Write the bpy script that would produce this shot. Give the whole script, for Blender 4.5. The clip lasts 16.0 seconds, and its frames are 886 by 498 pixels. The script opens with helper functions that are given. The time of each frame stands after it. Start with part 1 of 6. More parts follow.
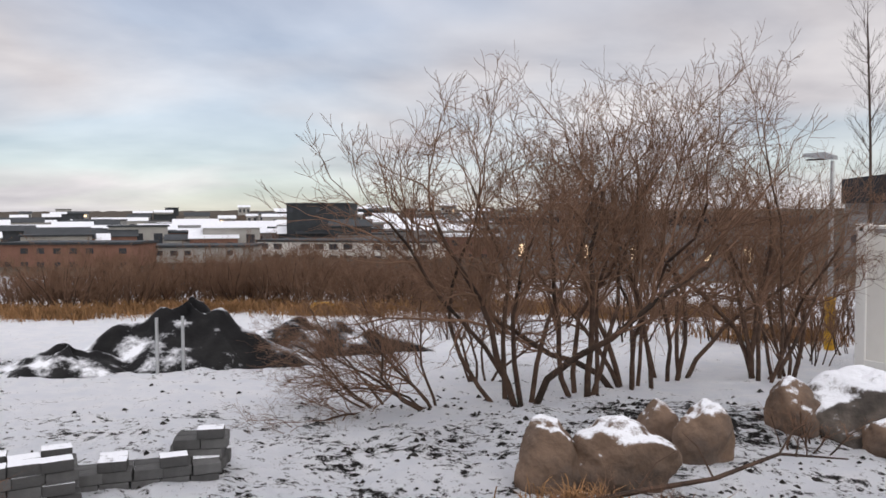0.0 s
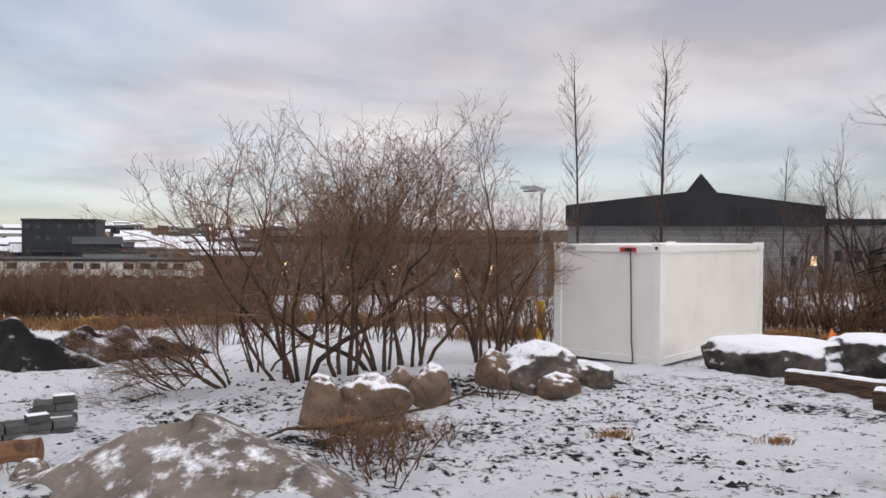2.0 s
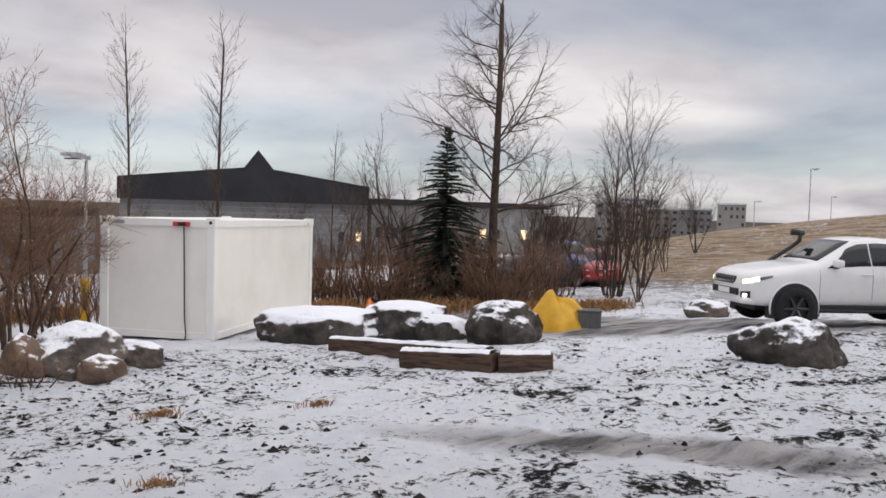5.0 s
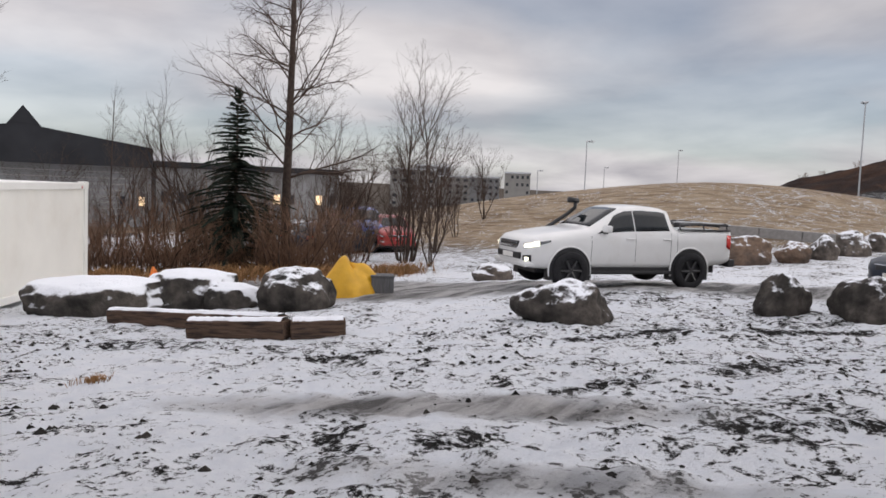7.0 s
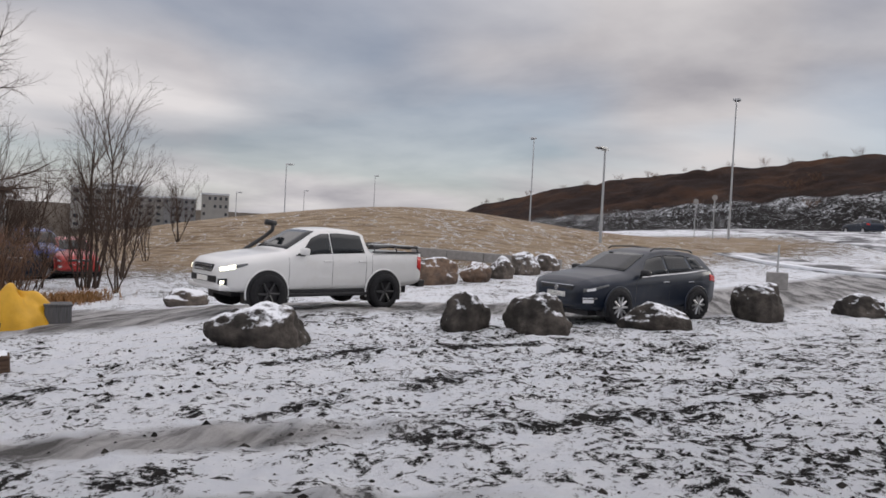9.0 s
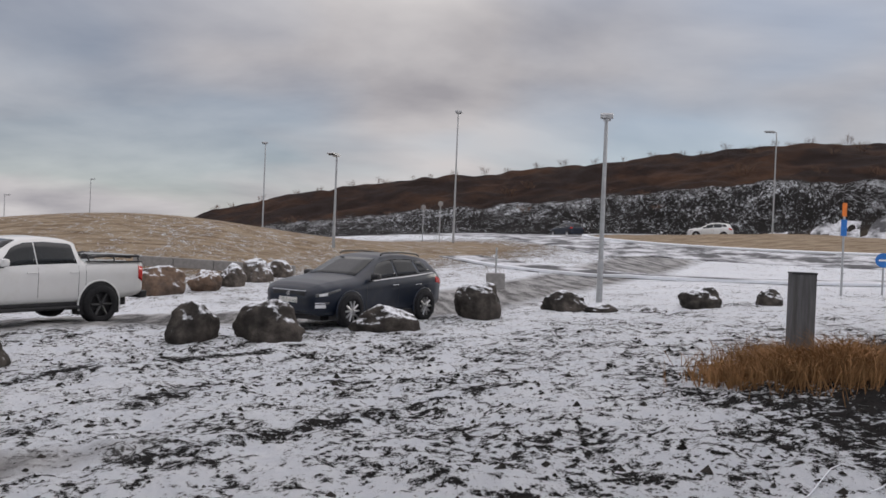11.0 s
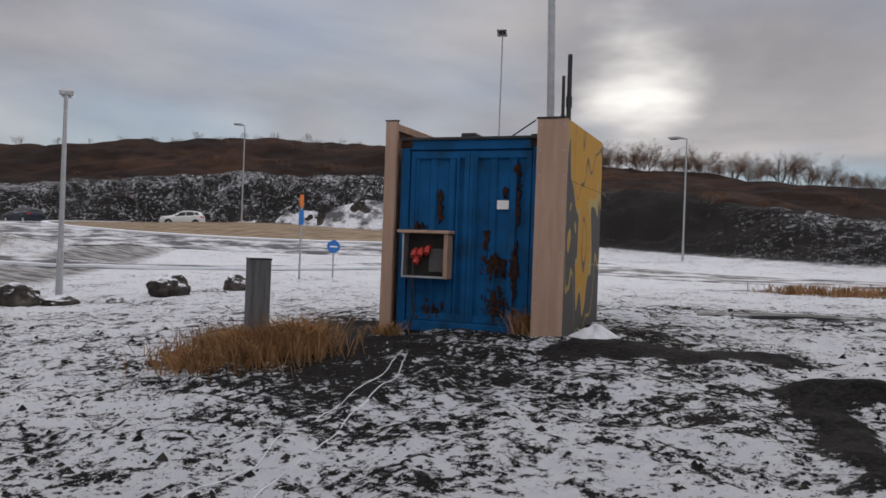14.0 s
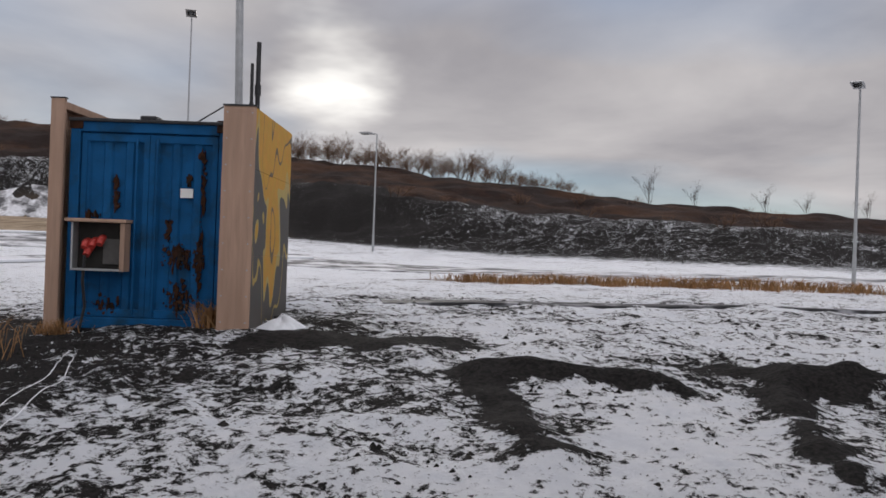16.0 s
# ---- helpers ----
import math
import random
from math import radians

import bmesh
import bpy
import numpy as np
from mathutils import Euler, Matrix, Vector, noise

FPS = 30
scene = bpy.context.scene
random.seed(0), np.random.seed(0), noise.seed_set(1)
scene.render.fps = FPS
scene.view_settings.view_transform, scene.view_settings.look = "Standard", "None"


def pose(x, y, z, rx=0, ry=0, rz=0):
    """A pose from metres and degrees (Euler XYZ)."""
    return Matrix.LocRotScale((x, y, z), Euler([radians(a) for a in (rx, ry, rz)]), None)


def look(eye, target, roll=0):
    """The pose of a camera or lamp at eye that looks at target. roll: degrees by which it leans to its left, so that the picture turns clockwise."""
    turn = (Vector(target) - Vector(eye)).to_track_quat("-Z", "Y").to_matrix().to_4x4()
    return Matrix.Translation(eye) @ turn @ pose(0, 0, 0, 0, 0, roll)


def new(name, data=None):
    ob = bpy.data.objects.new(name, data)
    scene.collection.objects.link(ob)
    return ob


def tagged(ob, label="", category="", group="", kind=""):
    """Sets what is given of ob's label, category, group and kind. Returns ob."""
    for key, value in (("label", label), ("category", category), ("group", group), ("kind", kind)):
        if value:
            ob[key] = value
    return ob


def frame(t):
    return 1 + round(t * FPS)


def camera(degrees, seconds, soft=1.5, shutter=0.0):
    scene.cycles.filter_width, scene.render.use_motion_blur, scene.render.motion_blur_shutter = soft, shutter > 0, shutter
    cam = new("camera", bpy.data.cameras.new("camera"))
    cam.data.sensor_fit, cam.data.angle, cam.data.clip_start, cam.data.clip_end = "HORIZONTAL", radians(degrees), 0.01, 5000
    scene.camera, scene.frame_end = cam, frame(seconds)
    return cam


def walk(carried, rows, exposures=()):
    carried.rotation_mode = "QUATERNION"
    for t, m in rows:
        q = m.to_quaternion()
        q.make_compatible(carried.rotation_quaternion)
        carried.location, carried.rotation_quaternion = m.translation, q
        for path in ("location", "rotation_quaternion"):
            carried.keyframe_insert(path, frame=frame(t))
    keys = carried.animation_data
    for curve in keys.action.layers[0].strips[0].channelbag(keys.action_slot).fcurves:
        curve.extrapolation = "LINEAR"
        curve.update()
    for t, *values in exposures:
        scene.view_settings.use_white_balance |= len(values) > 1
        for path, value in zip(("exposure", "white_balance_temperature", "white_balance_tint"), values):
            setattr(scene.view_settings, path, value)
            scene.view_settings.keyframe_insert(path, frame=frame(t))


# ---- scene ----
# ---- camera: someone steps back a little, then stands and turns on the spot, the phone held in front ----
cam = camera(57.8, 16.0, soft=1.6)
EYE = 1.6
# seconds, yaw, pitch, roll, how far the camera is from the turning point
ROWS = [
    (1.0, -4.5, -1.01, -0.49, 0.2),
    (1.5, -7.67, -1.02, -0.23, 0.2),
    (2.0, -12.18, -1.12, 0.29, 0.2),
    (2.5, -16.72, -1.32, 0.74, 0.2),
    (3.0, -22.22, -1.44, 0.79, 0.2),
    (3.5, -28.45, -1.47, 1.1, 0.2),
    (4.0, -32.79, -1.36, 1.27, 0.2),
    (4.5, -38.03, -1.64, 1.26, 0.2),
    (5.0, -42.93, -2.4, 1.58, 0.2),
    (7.5, -61.82, -4.05, 2.32, 0.2),
    (8.0, -67.11, -3.33, 2.41, 0.2),
    (8.5, -73.15, -2.4, 2.75, 0.2),
    (11.0, -97.3, -0.49, 2.31, 0.2),
    (11.5, -103.32, 0.23, 2.22, 0.2),
    (12.0, -110.78, 0.89, 2.47, 0.2),
    (12.5, -117.73, 1.36, 2.74, 0.2),
    (13.0, -123.66, 1.13, 2.62, 0.2),
    (13.5, -129.17, 0.61, 2.39, 0.2),
    (14.0, -133.62, 0.08, 2.1, 0.2),
    (14.5, -137.92, -0.02, 2.22, 0.2),
    (15.0, -142.92, 0.34, 2.3, 0.2),
    (15.5, -149.44, 0.42, 2.26, 0.2),
    (16.0, -155.18, 0.24, 2.08, 0.2),
]


def turned(yaw, pitch, roll, reach):
    a = radians(yaw)
    return pose(-math.sin(a) * reach, math.cos(a) * reach, EYE, 90 + pitch, 0, yaw) @ pose(0, 0, 0, 0, 0, roll)


# seconds, plan point, yaw, pitch, roll of the steps back at the start
STEPS = [
    (0.0, 0.34, 3.03, 4.81, -2.49, -0.21),
    (0.5, 0.24, 1.90, -0.10, -1.80, -0.03),
    (0.7, 0.12, 1.05, -2.45, -1.40, -0.40),
]
walk(cam, [(t, pose(x, y, EYE, 90 + pitch, 0, yaw) @ pose(0, 0, 0, 0, 0, roll)) for t, x, y, yaw, pitch, roll in STEPS]
     + [(t, turned(yaw, pitch, roll, reach)) for t, yaw, pitch, roll, reach in ROWS],
     exposures=((0.0, 0.36), (5.0, 0.36), (8.5, 0.18), (11.0, 0.0), (12.5, -0.06), (14.0, -0.16), (15.2, -0.04), (16.0, 0.0)))

# ---- sky and light: heavy broken overcast, low sun behind the cloud to the south ----
SUN_AZ, SUN_EL = -147.0, 12.0
world = bpy.data.worlds.new("winter_sky")
scene.world = world
world.use_nodes = True
wn, wl = world.node_tree.nodes, world.node_tree.links
wn.clear()


def wnode(kind, **values):
    n = wn.new(kind)
    for k, v in values.items():
        n.inputs[k].default_value = v
    return n


sky = wn.new("ShaderNodeTexSky")
sky.sky_type, sky.sun_disc = "NISHITA", False
sky.air_density, sky.dust_density, sky.ozone_density = 1.0, 0.0, 4.0
sky.sun_elevation, sky.sun_rotation = radians(SUN_EL), radians(-SUN_AZ)
coord = wn.new("ShaderNodeTexCoord")
# flatten the direction onto a cloud layer
sep = wn.new("ShaderNodeSeparateXYZ")
wl.new(coord.outputs["Generated"], sep.inputs[0])
up = wn.new("ShaderNodeMath"); up.operation = "ADD"; up.inputs[1].default_value = 0.16
wl.new(sep.outputs["Z"], up.inputs[0])
cx = wn.new("ShaderNodeMath"); cx.operation = "DIVIDE"
cy = wn.new("ShaderNodeMath"); cy.operation = "DIVIDE"
wl.new(sep.outputs["X"], cx.inputs[0]); wl.new(up.outputs[0], cx.inputs[1])
wl.new(sep.outputs["Y"], cy.inputs[0]); wl.new(up.outputs[0], cy.inputs[1])
layer = wn.new("ShaderNodeCombineXYZ")
wl.new(cx.outputs[0], layer.inputs["X"]); wl.new(cy.outputs[0], layer.inputs["Y"])
big = wnode("ShaderNodeTexNoise", Scale=0.8, Detail=6.0, Roughness=0.52, Distortion=0.25)
wl.new(layer.outputs[0], big.inputs["Vector"])
ramp = wn.new("ShaderNodeValToRGB")
ramp.color_ramp.elements[0].position, ramp.color_ramp.elements[0].color = 0.36, (0.505, 0.485, 0.52, 1)
ramp.color_ramp.elements[1].position, ramp.color_ramp.elements[1].color = 0.66, (0.90, 0.86, 0.865, 1)
wl.new(big.outputs["Fac"], ramp.inputs["Fac"])
# the gap near the sun, by the angle from the sun's direction
sdir = Vector((-math.sin(radians(SUN_AZ)) * math.cos(radians(SUN_EL)), math.cos(radians(SUN_AZ)) * math.cos(radians(SUN_EL)), math.sin(radians(SUN_EL))))
dot = wn.new("ShaderNodeVectorMath"); dot.operation = "DOT_PRODUCT"
dot.inputs[1].default_value = sdir
nrm = wn.new("ShaderNodeVectorMath"); nrm.operation = "NORMALIZE"
wl.new(coord.outputs["Generated"], nrm.inputs[0]); wl.new(nrm.outputs[0], dot.inputs[0])
gapn = wnode("ShaderNodeTexNoise", Scale=1.6, Detail=4.0)
wl.new(layer.outputs[0], gapn.inputs["Vector"])
gadd = wn.new("ShaderNodeMath"); gadd.operation = "MULTIPLY_ADD"; gadd.inputs[1].default_value = 0.016
wl.new(gapn.outputs["Fac"], gadd.inputs[0]); wl.new(dot.outputs["Value"], gadd.inputs[2])
gap = wn.new("ShaderNodeMapRange"); gap.interpolation_type = "SMOOTHSTEP"
gap.inputs["From Min"].default_value, gap.inputs["From Max"].default_value = 1.0035, 1.0125
wl.new(gadd.outputs[0], gap.inputs["Value"])
glow = wn.new("ShaderNodeMixRGB")
glow.inputs["Color2"].default_value = (1.7, 1.66, 1.58, 1)
wl.new(gap.outputs[0], glow.inputs["Fac"])
# overcast is brighter overhead, and its underside darker towards the low sun
zen = wn.new("ShaderNodeMapRange")
zen.inputs["From Min"].default_value, zen.inputs["From Max"].default_value = 0.28, 0.9
zen.inputs["To Min"].default_value, zen.inputs["To Max"].default_value = 1.0, 2.5
wl.new(sep.outputs["Z"], zen.inputs["Value"])
side = wn.new("ShaderNodeMapRange")
side.inputs["From Min"].default_value, side.inputs["From Max"].default_value = -0.2, 0.7
side.inputs["To Min"].default_value, side.inputs["To Max"].default_value = 1.0, 0.84
wl.new(dot.outputs["Value"], side.inputs["Value"])
lum = wn.new("ShaderNodeMath"); lum.operation = "MULTIPLY"
wl.new(zen.outputs[0], lum.inputs[0]); wl.new(side.outputs[0], lum.inputs[1])
shade = wn.new("ShaderNodeVectorMath"); shade.operation = "SCALE"
wl.new(ramp.outputs["Color"], shade.inputs[0]); wl.new(lum.outputs[0], shade.inputs["Scale"])
wl.new(shade.outputs[0], glow.inputs["Color1"])
cloud = wn.new("ShaderNodeBackground"); cloud.inputs["Strength"].default_value = 0.80
wl.new(glow.outputs["Color"], cloud.inputs["Color"])
clear = wn.new("ShaderNodeBackground"); clear.inputs["Strength"].default_value = 0.10
wl.new(sky.outputs["Color"], clear.inputs["Color"])
cover = wnode("ShaderNodeTexNoise", Scale=0.42, Detail=3.0)
shift = wn.new("ShaderNodeVectorMath"); shift.operation = "ADD"; shift.inputs[1].default_value = (7.3, 2.1, 0)
wl.new(layer.outputs[0], shift.inputs[0]); wl.new(shift.outputs[0], cover.inputs["Vector"])
thin = wn.new("ShaderNodeMapRange"); thin.inputs["From Min"].default_value, thin.inputs["From Max"].default_value = 0.42, 0.56
thin.inputs["To Min"].default_value, thin.inputs["To Max"].default_value = 0.62, 1.0
wl.new(cover.outputs["Fac"], thin.inputs["Value"])
both = wn.new("ShaderNodeMixShader")
wl.new(thin.outputs[0], both.inputs["Fac"]); wl.new(clear.outputs[0], both.inputs[1]); wl.new(cloud.outputs[0], both.inputs[2])
wout = wn.new("ShaderNodeOutputWorld")
wl.new(both.outputs[0], wout.inputs["Surface"])

sun = new("sun", bpy.data.lights.new("sun", "SUN"))
sun.data.energy, sun.data.angle, sun.data.color = 0.6, radians(20), (1, 0.95, 0.88)
sun.matrix_world = look(sdir * 50, (0, 0, 0))

# ---- materials ----
def material(name, base=(0.5, 0.5, 0.5), rough=0.7, metal=0.0, vary=0.15, scale=8.0, bump=0.1, bump_scale=40.0, second=None, second_scale=2.0, second_at=(0.5, 0.62), per_piece=0.0, coat=0.0, streak=None):
    """A painted or natural surface: grain, patches of a second colour, and relief."""
    m = bpy.data.materials.new(name)
    m.use_nodes = True
    n, l = m.node_tree.nodes, m.node_tree.links
    b = n["Principled BSDF"]
    b.inputs["Roughness"].default_value, b.inputs["Metallic"].default_value = rough, metal
    b.inputs["Coat Weight"].default_value = coat
    b.inputs["Specular IOR Level"].default_value = 0.5 if rough < 0.55 else 0.12
    tc = n.new("ShaderNodeTexCoord")
    at = tc.outputs["Object"]
    if streak:
        mp = n.new("ShaderNodeMapping")
        mp.inputs["Scale"].default_value = streak
        l.new(at, mp.inputs["Vector"])
        at = mp.outputs[0]
    g = n.new("ShaderNodeTexNoise")
    g.inputs["Scale"].default_value, g.inputs["Detail"].default_value = scale, 6
    l.new(at, g.inputs["Vector"])
    r = n.new("ShaderNodeMapRange")
    r.inputs["From Min"].default_value, r.inputs["From Max"].default_value = 0.3, 0.7
    r.inputs["To Min"].default_value, r.inputs["To Max"].default_value = 1 - vary, 1 + vary
    l.new(g.outputs["Fac"], r.inputs["Value"])
    val = r.outputs[0]
    if per_piece:
        oi = n.new("ShaderNodeObjectInfo")
        pr = n.new("ShaderNodeMapRange")
        pr.inputs["To Min"].default_value, pr.inputs["To Max"].default_value = 1 - per_piece, 1 + per_piece
        l.new(oi.outputs["Random"], pr.inputs["Value"])
        mu = n.new("ShaderNodeMath"); mu.operation = "MULTIPLY"
        l.new(val, mu.inputs[0]); l.new(pr.outputs[0], mu.inputs[1])
        val = mu.outputs[0]
    col = None
    if second:
        s = n.new("ShaderNodeTexNoise")
        s.inputs["Scale"].default_value, s.inputs["Detail"].default_value = second_scale, 8
        s.inputs["Roughness"].default_value = 0.65
        l.new(at, s.inputs["Vector"])
        sr = n.new("ShaderNodeMapRange")
        sr.inputs["From Min"].default_value, sr.inputs["From Max"].default_value = second_at
        l.new(s.outputs["Fac"], sr.inputs["Value"])
        mix = n.new("ShaderNodeMixRGB")
        mix.inputs["Color1"].default_value, mix.inputs["Color2"].default_value = (*base, 1), (*second, 1)
        l.new(sr.outputs[0], mix.inputs["Fac"])
        col = mix.outputs["Color"]
    sc = n.new("ShaderNodeVectorMath"); sc.operation = "SCALE"
    if col:
        l.new(col, sc.inputs[0])
    else:
        sc.inputs[0].default_value = base
    l.new(val, sc.inputs["Scale"])
    l.new(sc.outputs[0], b.inputs["Base Color"])
    if bump:
        f = n.new("ShaderNodeTexNoise")
        f.inputs["Scale"].default_value, f.inputs["Detail"].default_value = bump_scale, 8
        l.new(at, f.inputs["Vector"])
        bp = n.new("ShaderNodeBump")
        bp.inputs["Strength"].default_value, bp.inputs["Distance"].default_value = min(1.0, bump * 4), 0.02
        l.new(f.outputs["Fac"], bp.inputs["Height"])
        l.new(bp.outputs[0], b.inputs["Normal"])
    return m


def snow_topped(name, base, second, cover=0.55, patch=4.5, rough=0.85, per_piece=0.1, bump=0.25):
    """Stone or soil with wind-blown snow lying on its upward faces."""
    m = material(name, base, rough, 0, 0.25, 6, bump, 18, second, 1.6, (0.42, 0.62), per_piece)
    n, l = m.node_tree.nodes, m.node_tree.links
    b = n["Principled BSDF"]
    old = b.inputs["Base Color"].links[0].from_socket
    geo = n.new("ShaderNodeNewGeometry")
    sx = n.new("ShaderNodeSeparateXYZ")
    l.new(geo.outputs["Normal"], sx.inputs[0])
    ns = n.new("ShaderNodeTexNoise")
    ns.inputs["Scale"].default_value, ns.inputs["Detail"].default_value, ns.inputs["Roughness"].default_value = patch, 7, 0.7
    l.new(geo.outputs["Position"], ns.inputs["Vector"])
    ad = n.new("ShaderNodeMath"); ad.operation = "MULTIPLY_ADD"; ad.inputs[1].default_value = 1.7
    l.new(ns.outputs["Fac"], ad.inputs[0]); l.new(sx.outputs["Z"], ad.inputs[2])
    mr = n.new("ShaderNodeMapRange")
    mr.inputs["From Min"].default_value, mr.inputs["From Max"].default_value = 1.96 - cover, 2.2 - cover
    l.new(ad.outputs[0], mr.inputs["Value"])
    mx = n.new("ShaderNodeMixRGB"); mx.inputs["Color2"].default_value = (0.80, 0.82, 0.86, 1)
    l.new(mr.outputs[0], mx.inputs["Fac"]); l.new(old, mx.inputs["Color1"])
    l.new(mx.outputs["Color"], b.inputs["Base Color"])
    return m


def ground_material():
    """Thin snow over dark soil and gravel. The attribute 'cover' says what lies there: red bare soil, green dry grass, blue heath, alpha wet ice."""
    m = bpy.data.materials.new("thin_snow_on_soil")
    m.use_nodes = True
    n, l = m.node_tree.nodes, m.node_tree.links
    b = n["Principled BSDF"]
    b.inputs["Specular IOR Level"].default_value = 0.15
    geo = n.new("ShaderNodeNewGeometry")
    pos = geo.outputs["Position"]
    at = n.new("ShaderNodeAttribute"); at.attribute_name = "cover"
    sp = n.new("ShaderNodeSeparateColor")
    l.new(at.outputs["Color"], sp.inputs[0])

    def noise_at(scale, detail=6, rough=0.6, stretch=None):
        t = n.new("ShaderNodeTexNoise")
        t.inputs["Scale"].default_value, t.inputs["Detail"].default_value, t.inputs["Roughness"].default_value = scale, detail, rough
        if stretch:
            mp = n.new("ShaderNodeMapping"); mp.inputs["Scale"].default_value = stretch[:3]; mp.inputs["Rotation"].default_value = (0, 0, stretch[3])
            l.new(pos, mp.inputs["Vector"]); l.new(mp.outputs[0], t.inputs["Vector"])
        else:
            l.new(pos, t.inputs["Vector"])
        return t.outputs["Fac"]

    def math_(op, a, c=None, d=None):
        t = n.new("ShaderNodeMath"); t.operation = op
        for i, v in enumerate((a, c, d)):
            if v is None:
                continue
            if isinstance(v, (int, float)):
                t.inputs[i].default_value = v
            else:
                l.new(v, t.inputs[i])
        return t.outputs[0]

    def span(v, a, c, lo=0.0, hi=1.0):
        t = n.new("ShaderNodeMapRange")
        t.inputs["From Min"].default_value, t.inputs["From Max"].default_value = a, c
        t.inputs["To Min"].default_value, t.inputs["To Max"].default_value = lo, hi
        l.new(v, t.inputs["Value"])
        return t.outputs[0]

    def mix(fac, c1, c2):
        t = n.new("ShaderNodeMixRGB")
        l.new(fac, t.inputs["Fac"])
        for k, v in (("Color1", c1), ("Color2", c2)):
            if isinstance(v, tuple):
                t.inputs[k].default_value = (*v, 1)
            else:
                l.new(v, t.inputs[k])
        return t.outputs["Color"]

    fine, mid, wide = noise_at(10.5, 8, 0.78), noise_at(2.2, 7, 0.66), noise_at(0.45, 5, 0.6)
    soil = mix(span(noise_at(26, 4), 0.35, 0.65), (0.008, 0.0076, 0.0076), (0.030, 0.027, 0.026))
    straw = mix(span(noise_at(3.0, 6, 0.6, (1.0, 0.18, 1.0, 0.6)), 0.38, 0.62), (0.19, 0.135, 0.085), (0.40, 0.32, 0.23))
    heath = mix(span(noise_at(0.10, 8, 0.70), 0.46, 0.66), (0.014, 0.0065, 0.0048), (0.060, 0.028, 0.014))
    under = mix(sp.outputs["Green"], soil, straw)
    under = mix(sp.outputs["Blue"], under, heath)
    # how much shows through the snow
    f = math_("MULTIPLY_ADD", fine, 1.3, math_("MULTIPLY_ADD", mid, 0.75, math_("MULTIPLY", wide, 0.35)))
    level = math_("MULTIPLY_ADD", sp.outputs["Red"], -1.3, 1.462)
    bare = span(math_("SUBTRACT", f, level), -0.022, 0.034)
    snow = mix(span(mid, 0.35, 0.7), (0.76, 0.79, 0.84), (0.88, 0.89, 0.91))
    top = mix(bare, snow, under)
    ice = mix(span(noise_at(1.3, 6, 0.6, (0.25, 2.2, 1, 0.35)), 0.40, 0.60), (0.10, 0.096, 0.093), (0.46, 0.45, 0.445))
    top = mix(span(math_("MULTIPLY_ADD", mid, 0.35, at.outputs["Alpha"]), 0.40, 0.78), top, ice)
    l.new(top, b.inputs["Base Color"])
    l.new(span(at.outputs["Alpha"], 0.2, 0.9, 0.92, 0.45), b.inputs["Roughness"])
    bp = n.new("ShaderNodeBump"); bp.inputs["Strength"].default_value, bp.inputs["Distance"].default_value = 0.9, 0.07
    hgt = math_("MULTIPLY_ADD", bare, -0.55, f)
    l.new(hgt, bp.inputs["Height"])
    l.new(bp.outputs[0], b.inputs["Normal"])
    return m


M_GROUND = ground_material()
M_WHITE = material("white_cabin_paint", (0.86, 0.84, 0.78), 0.45, 0, 0.03, 1.2, 0.02, 60, (0.79, 0.76, 0.69), 0.8, (0.5, 0.8))
M_WHITE2 = material("white_cabin_frame", (0.86, 0.85, 0.81), 0.4, 0, 0.03, 2, 0.02, 60)
M_GREY = material("galvanised_steel", (0.42, 0.43, 0.44), 0.45, 0.6, 0.12, 10, 0.05)
M_DARK = material("dark_rubber", (0.025, 0.025, 0.027), 0.75, 0, 0.2, 20, 0.1)
M_BLACK = material("black_plastic", (0.018, 0.018, 0.02), 0.45, 0, 0.15, 12, 0.05)
M_RED = material("red_plastic", (0.50, 0.05, 0.04), 0.4)
M_ROCK = snow_topped("snowy_grey_rock", (0.08, 0.07, 0.062), (0.16, 0.135, 0.115), 0.62)
M_ROCKD = snow_topped("dark_lava_rock", (0.035, 0.032, 0.029), (0.085, 0.074, 0.065), 0.40)
M_ROCKB = snow_topped("brown_rock", (0.20, 0.138, 0.100), (0.095, 0.074, 0.062), 0.46, 6.5)
M_SLAB = snow_topped("snow_covered_slab", (0.045, 0.042, 0.038), (0.095, 0.083, 0.072), 0.72, 1.6)
M_SAND = snow_topped("sandy_heap", (0.21, 0.18, 0.155), (0.13, 0.115, 0.10), 0.20, 4.5)
M_BARK = material("brown_willow_bark", (0.085, 0.055, 0.041), 0.85, 0, 0.3, 9, 0.2, 30, (0.042, 0.032, 0.026), 1.3)
M_TWIG = material("reddish_twigs", (0.19, 0.115, 0.077), 0.85, 0, 0.3, 3)
M_BARKG = material("grey_bark", (0.07, 0.052, 0.043), 0.85, 0, 0.3, 9, 0.2, 30)
M_TWIGG = material("grey_twigs", (0.085, 0.06, 0.048), 0.85, 0, 0.3, 3)
M_SPRUCE = material("dark_spruce_needles", (0.013, 0.020, 0.014), 0.8, 0, 0.4, 3, 0, 1, (0.03, 0.026, 0.017), 2.0)
M_STRAW = material("dry_grass", (0.32, 0.18, 0.085), 0.9, 0, 0.35, 6, 0, 1, (0.15, 0.085, 0.04), 1.5)
M_YELLOW = material("yellow_tarpaulin", (0.66, 0.36, 0.015), 0.5, 0, 0.12, 3, 0.2, 8)
M_ORANGE = material("orange_plastic", (0.75, 0.20, 0.03), 0.5)
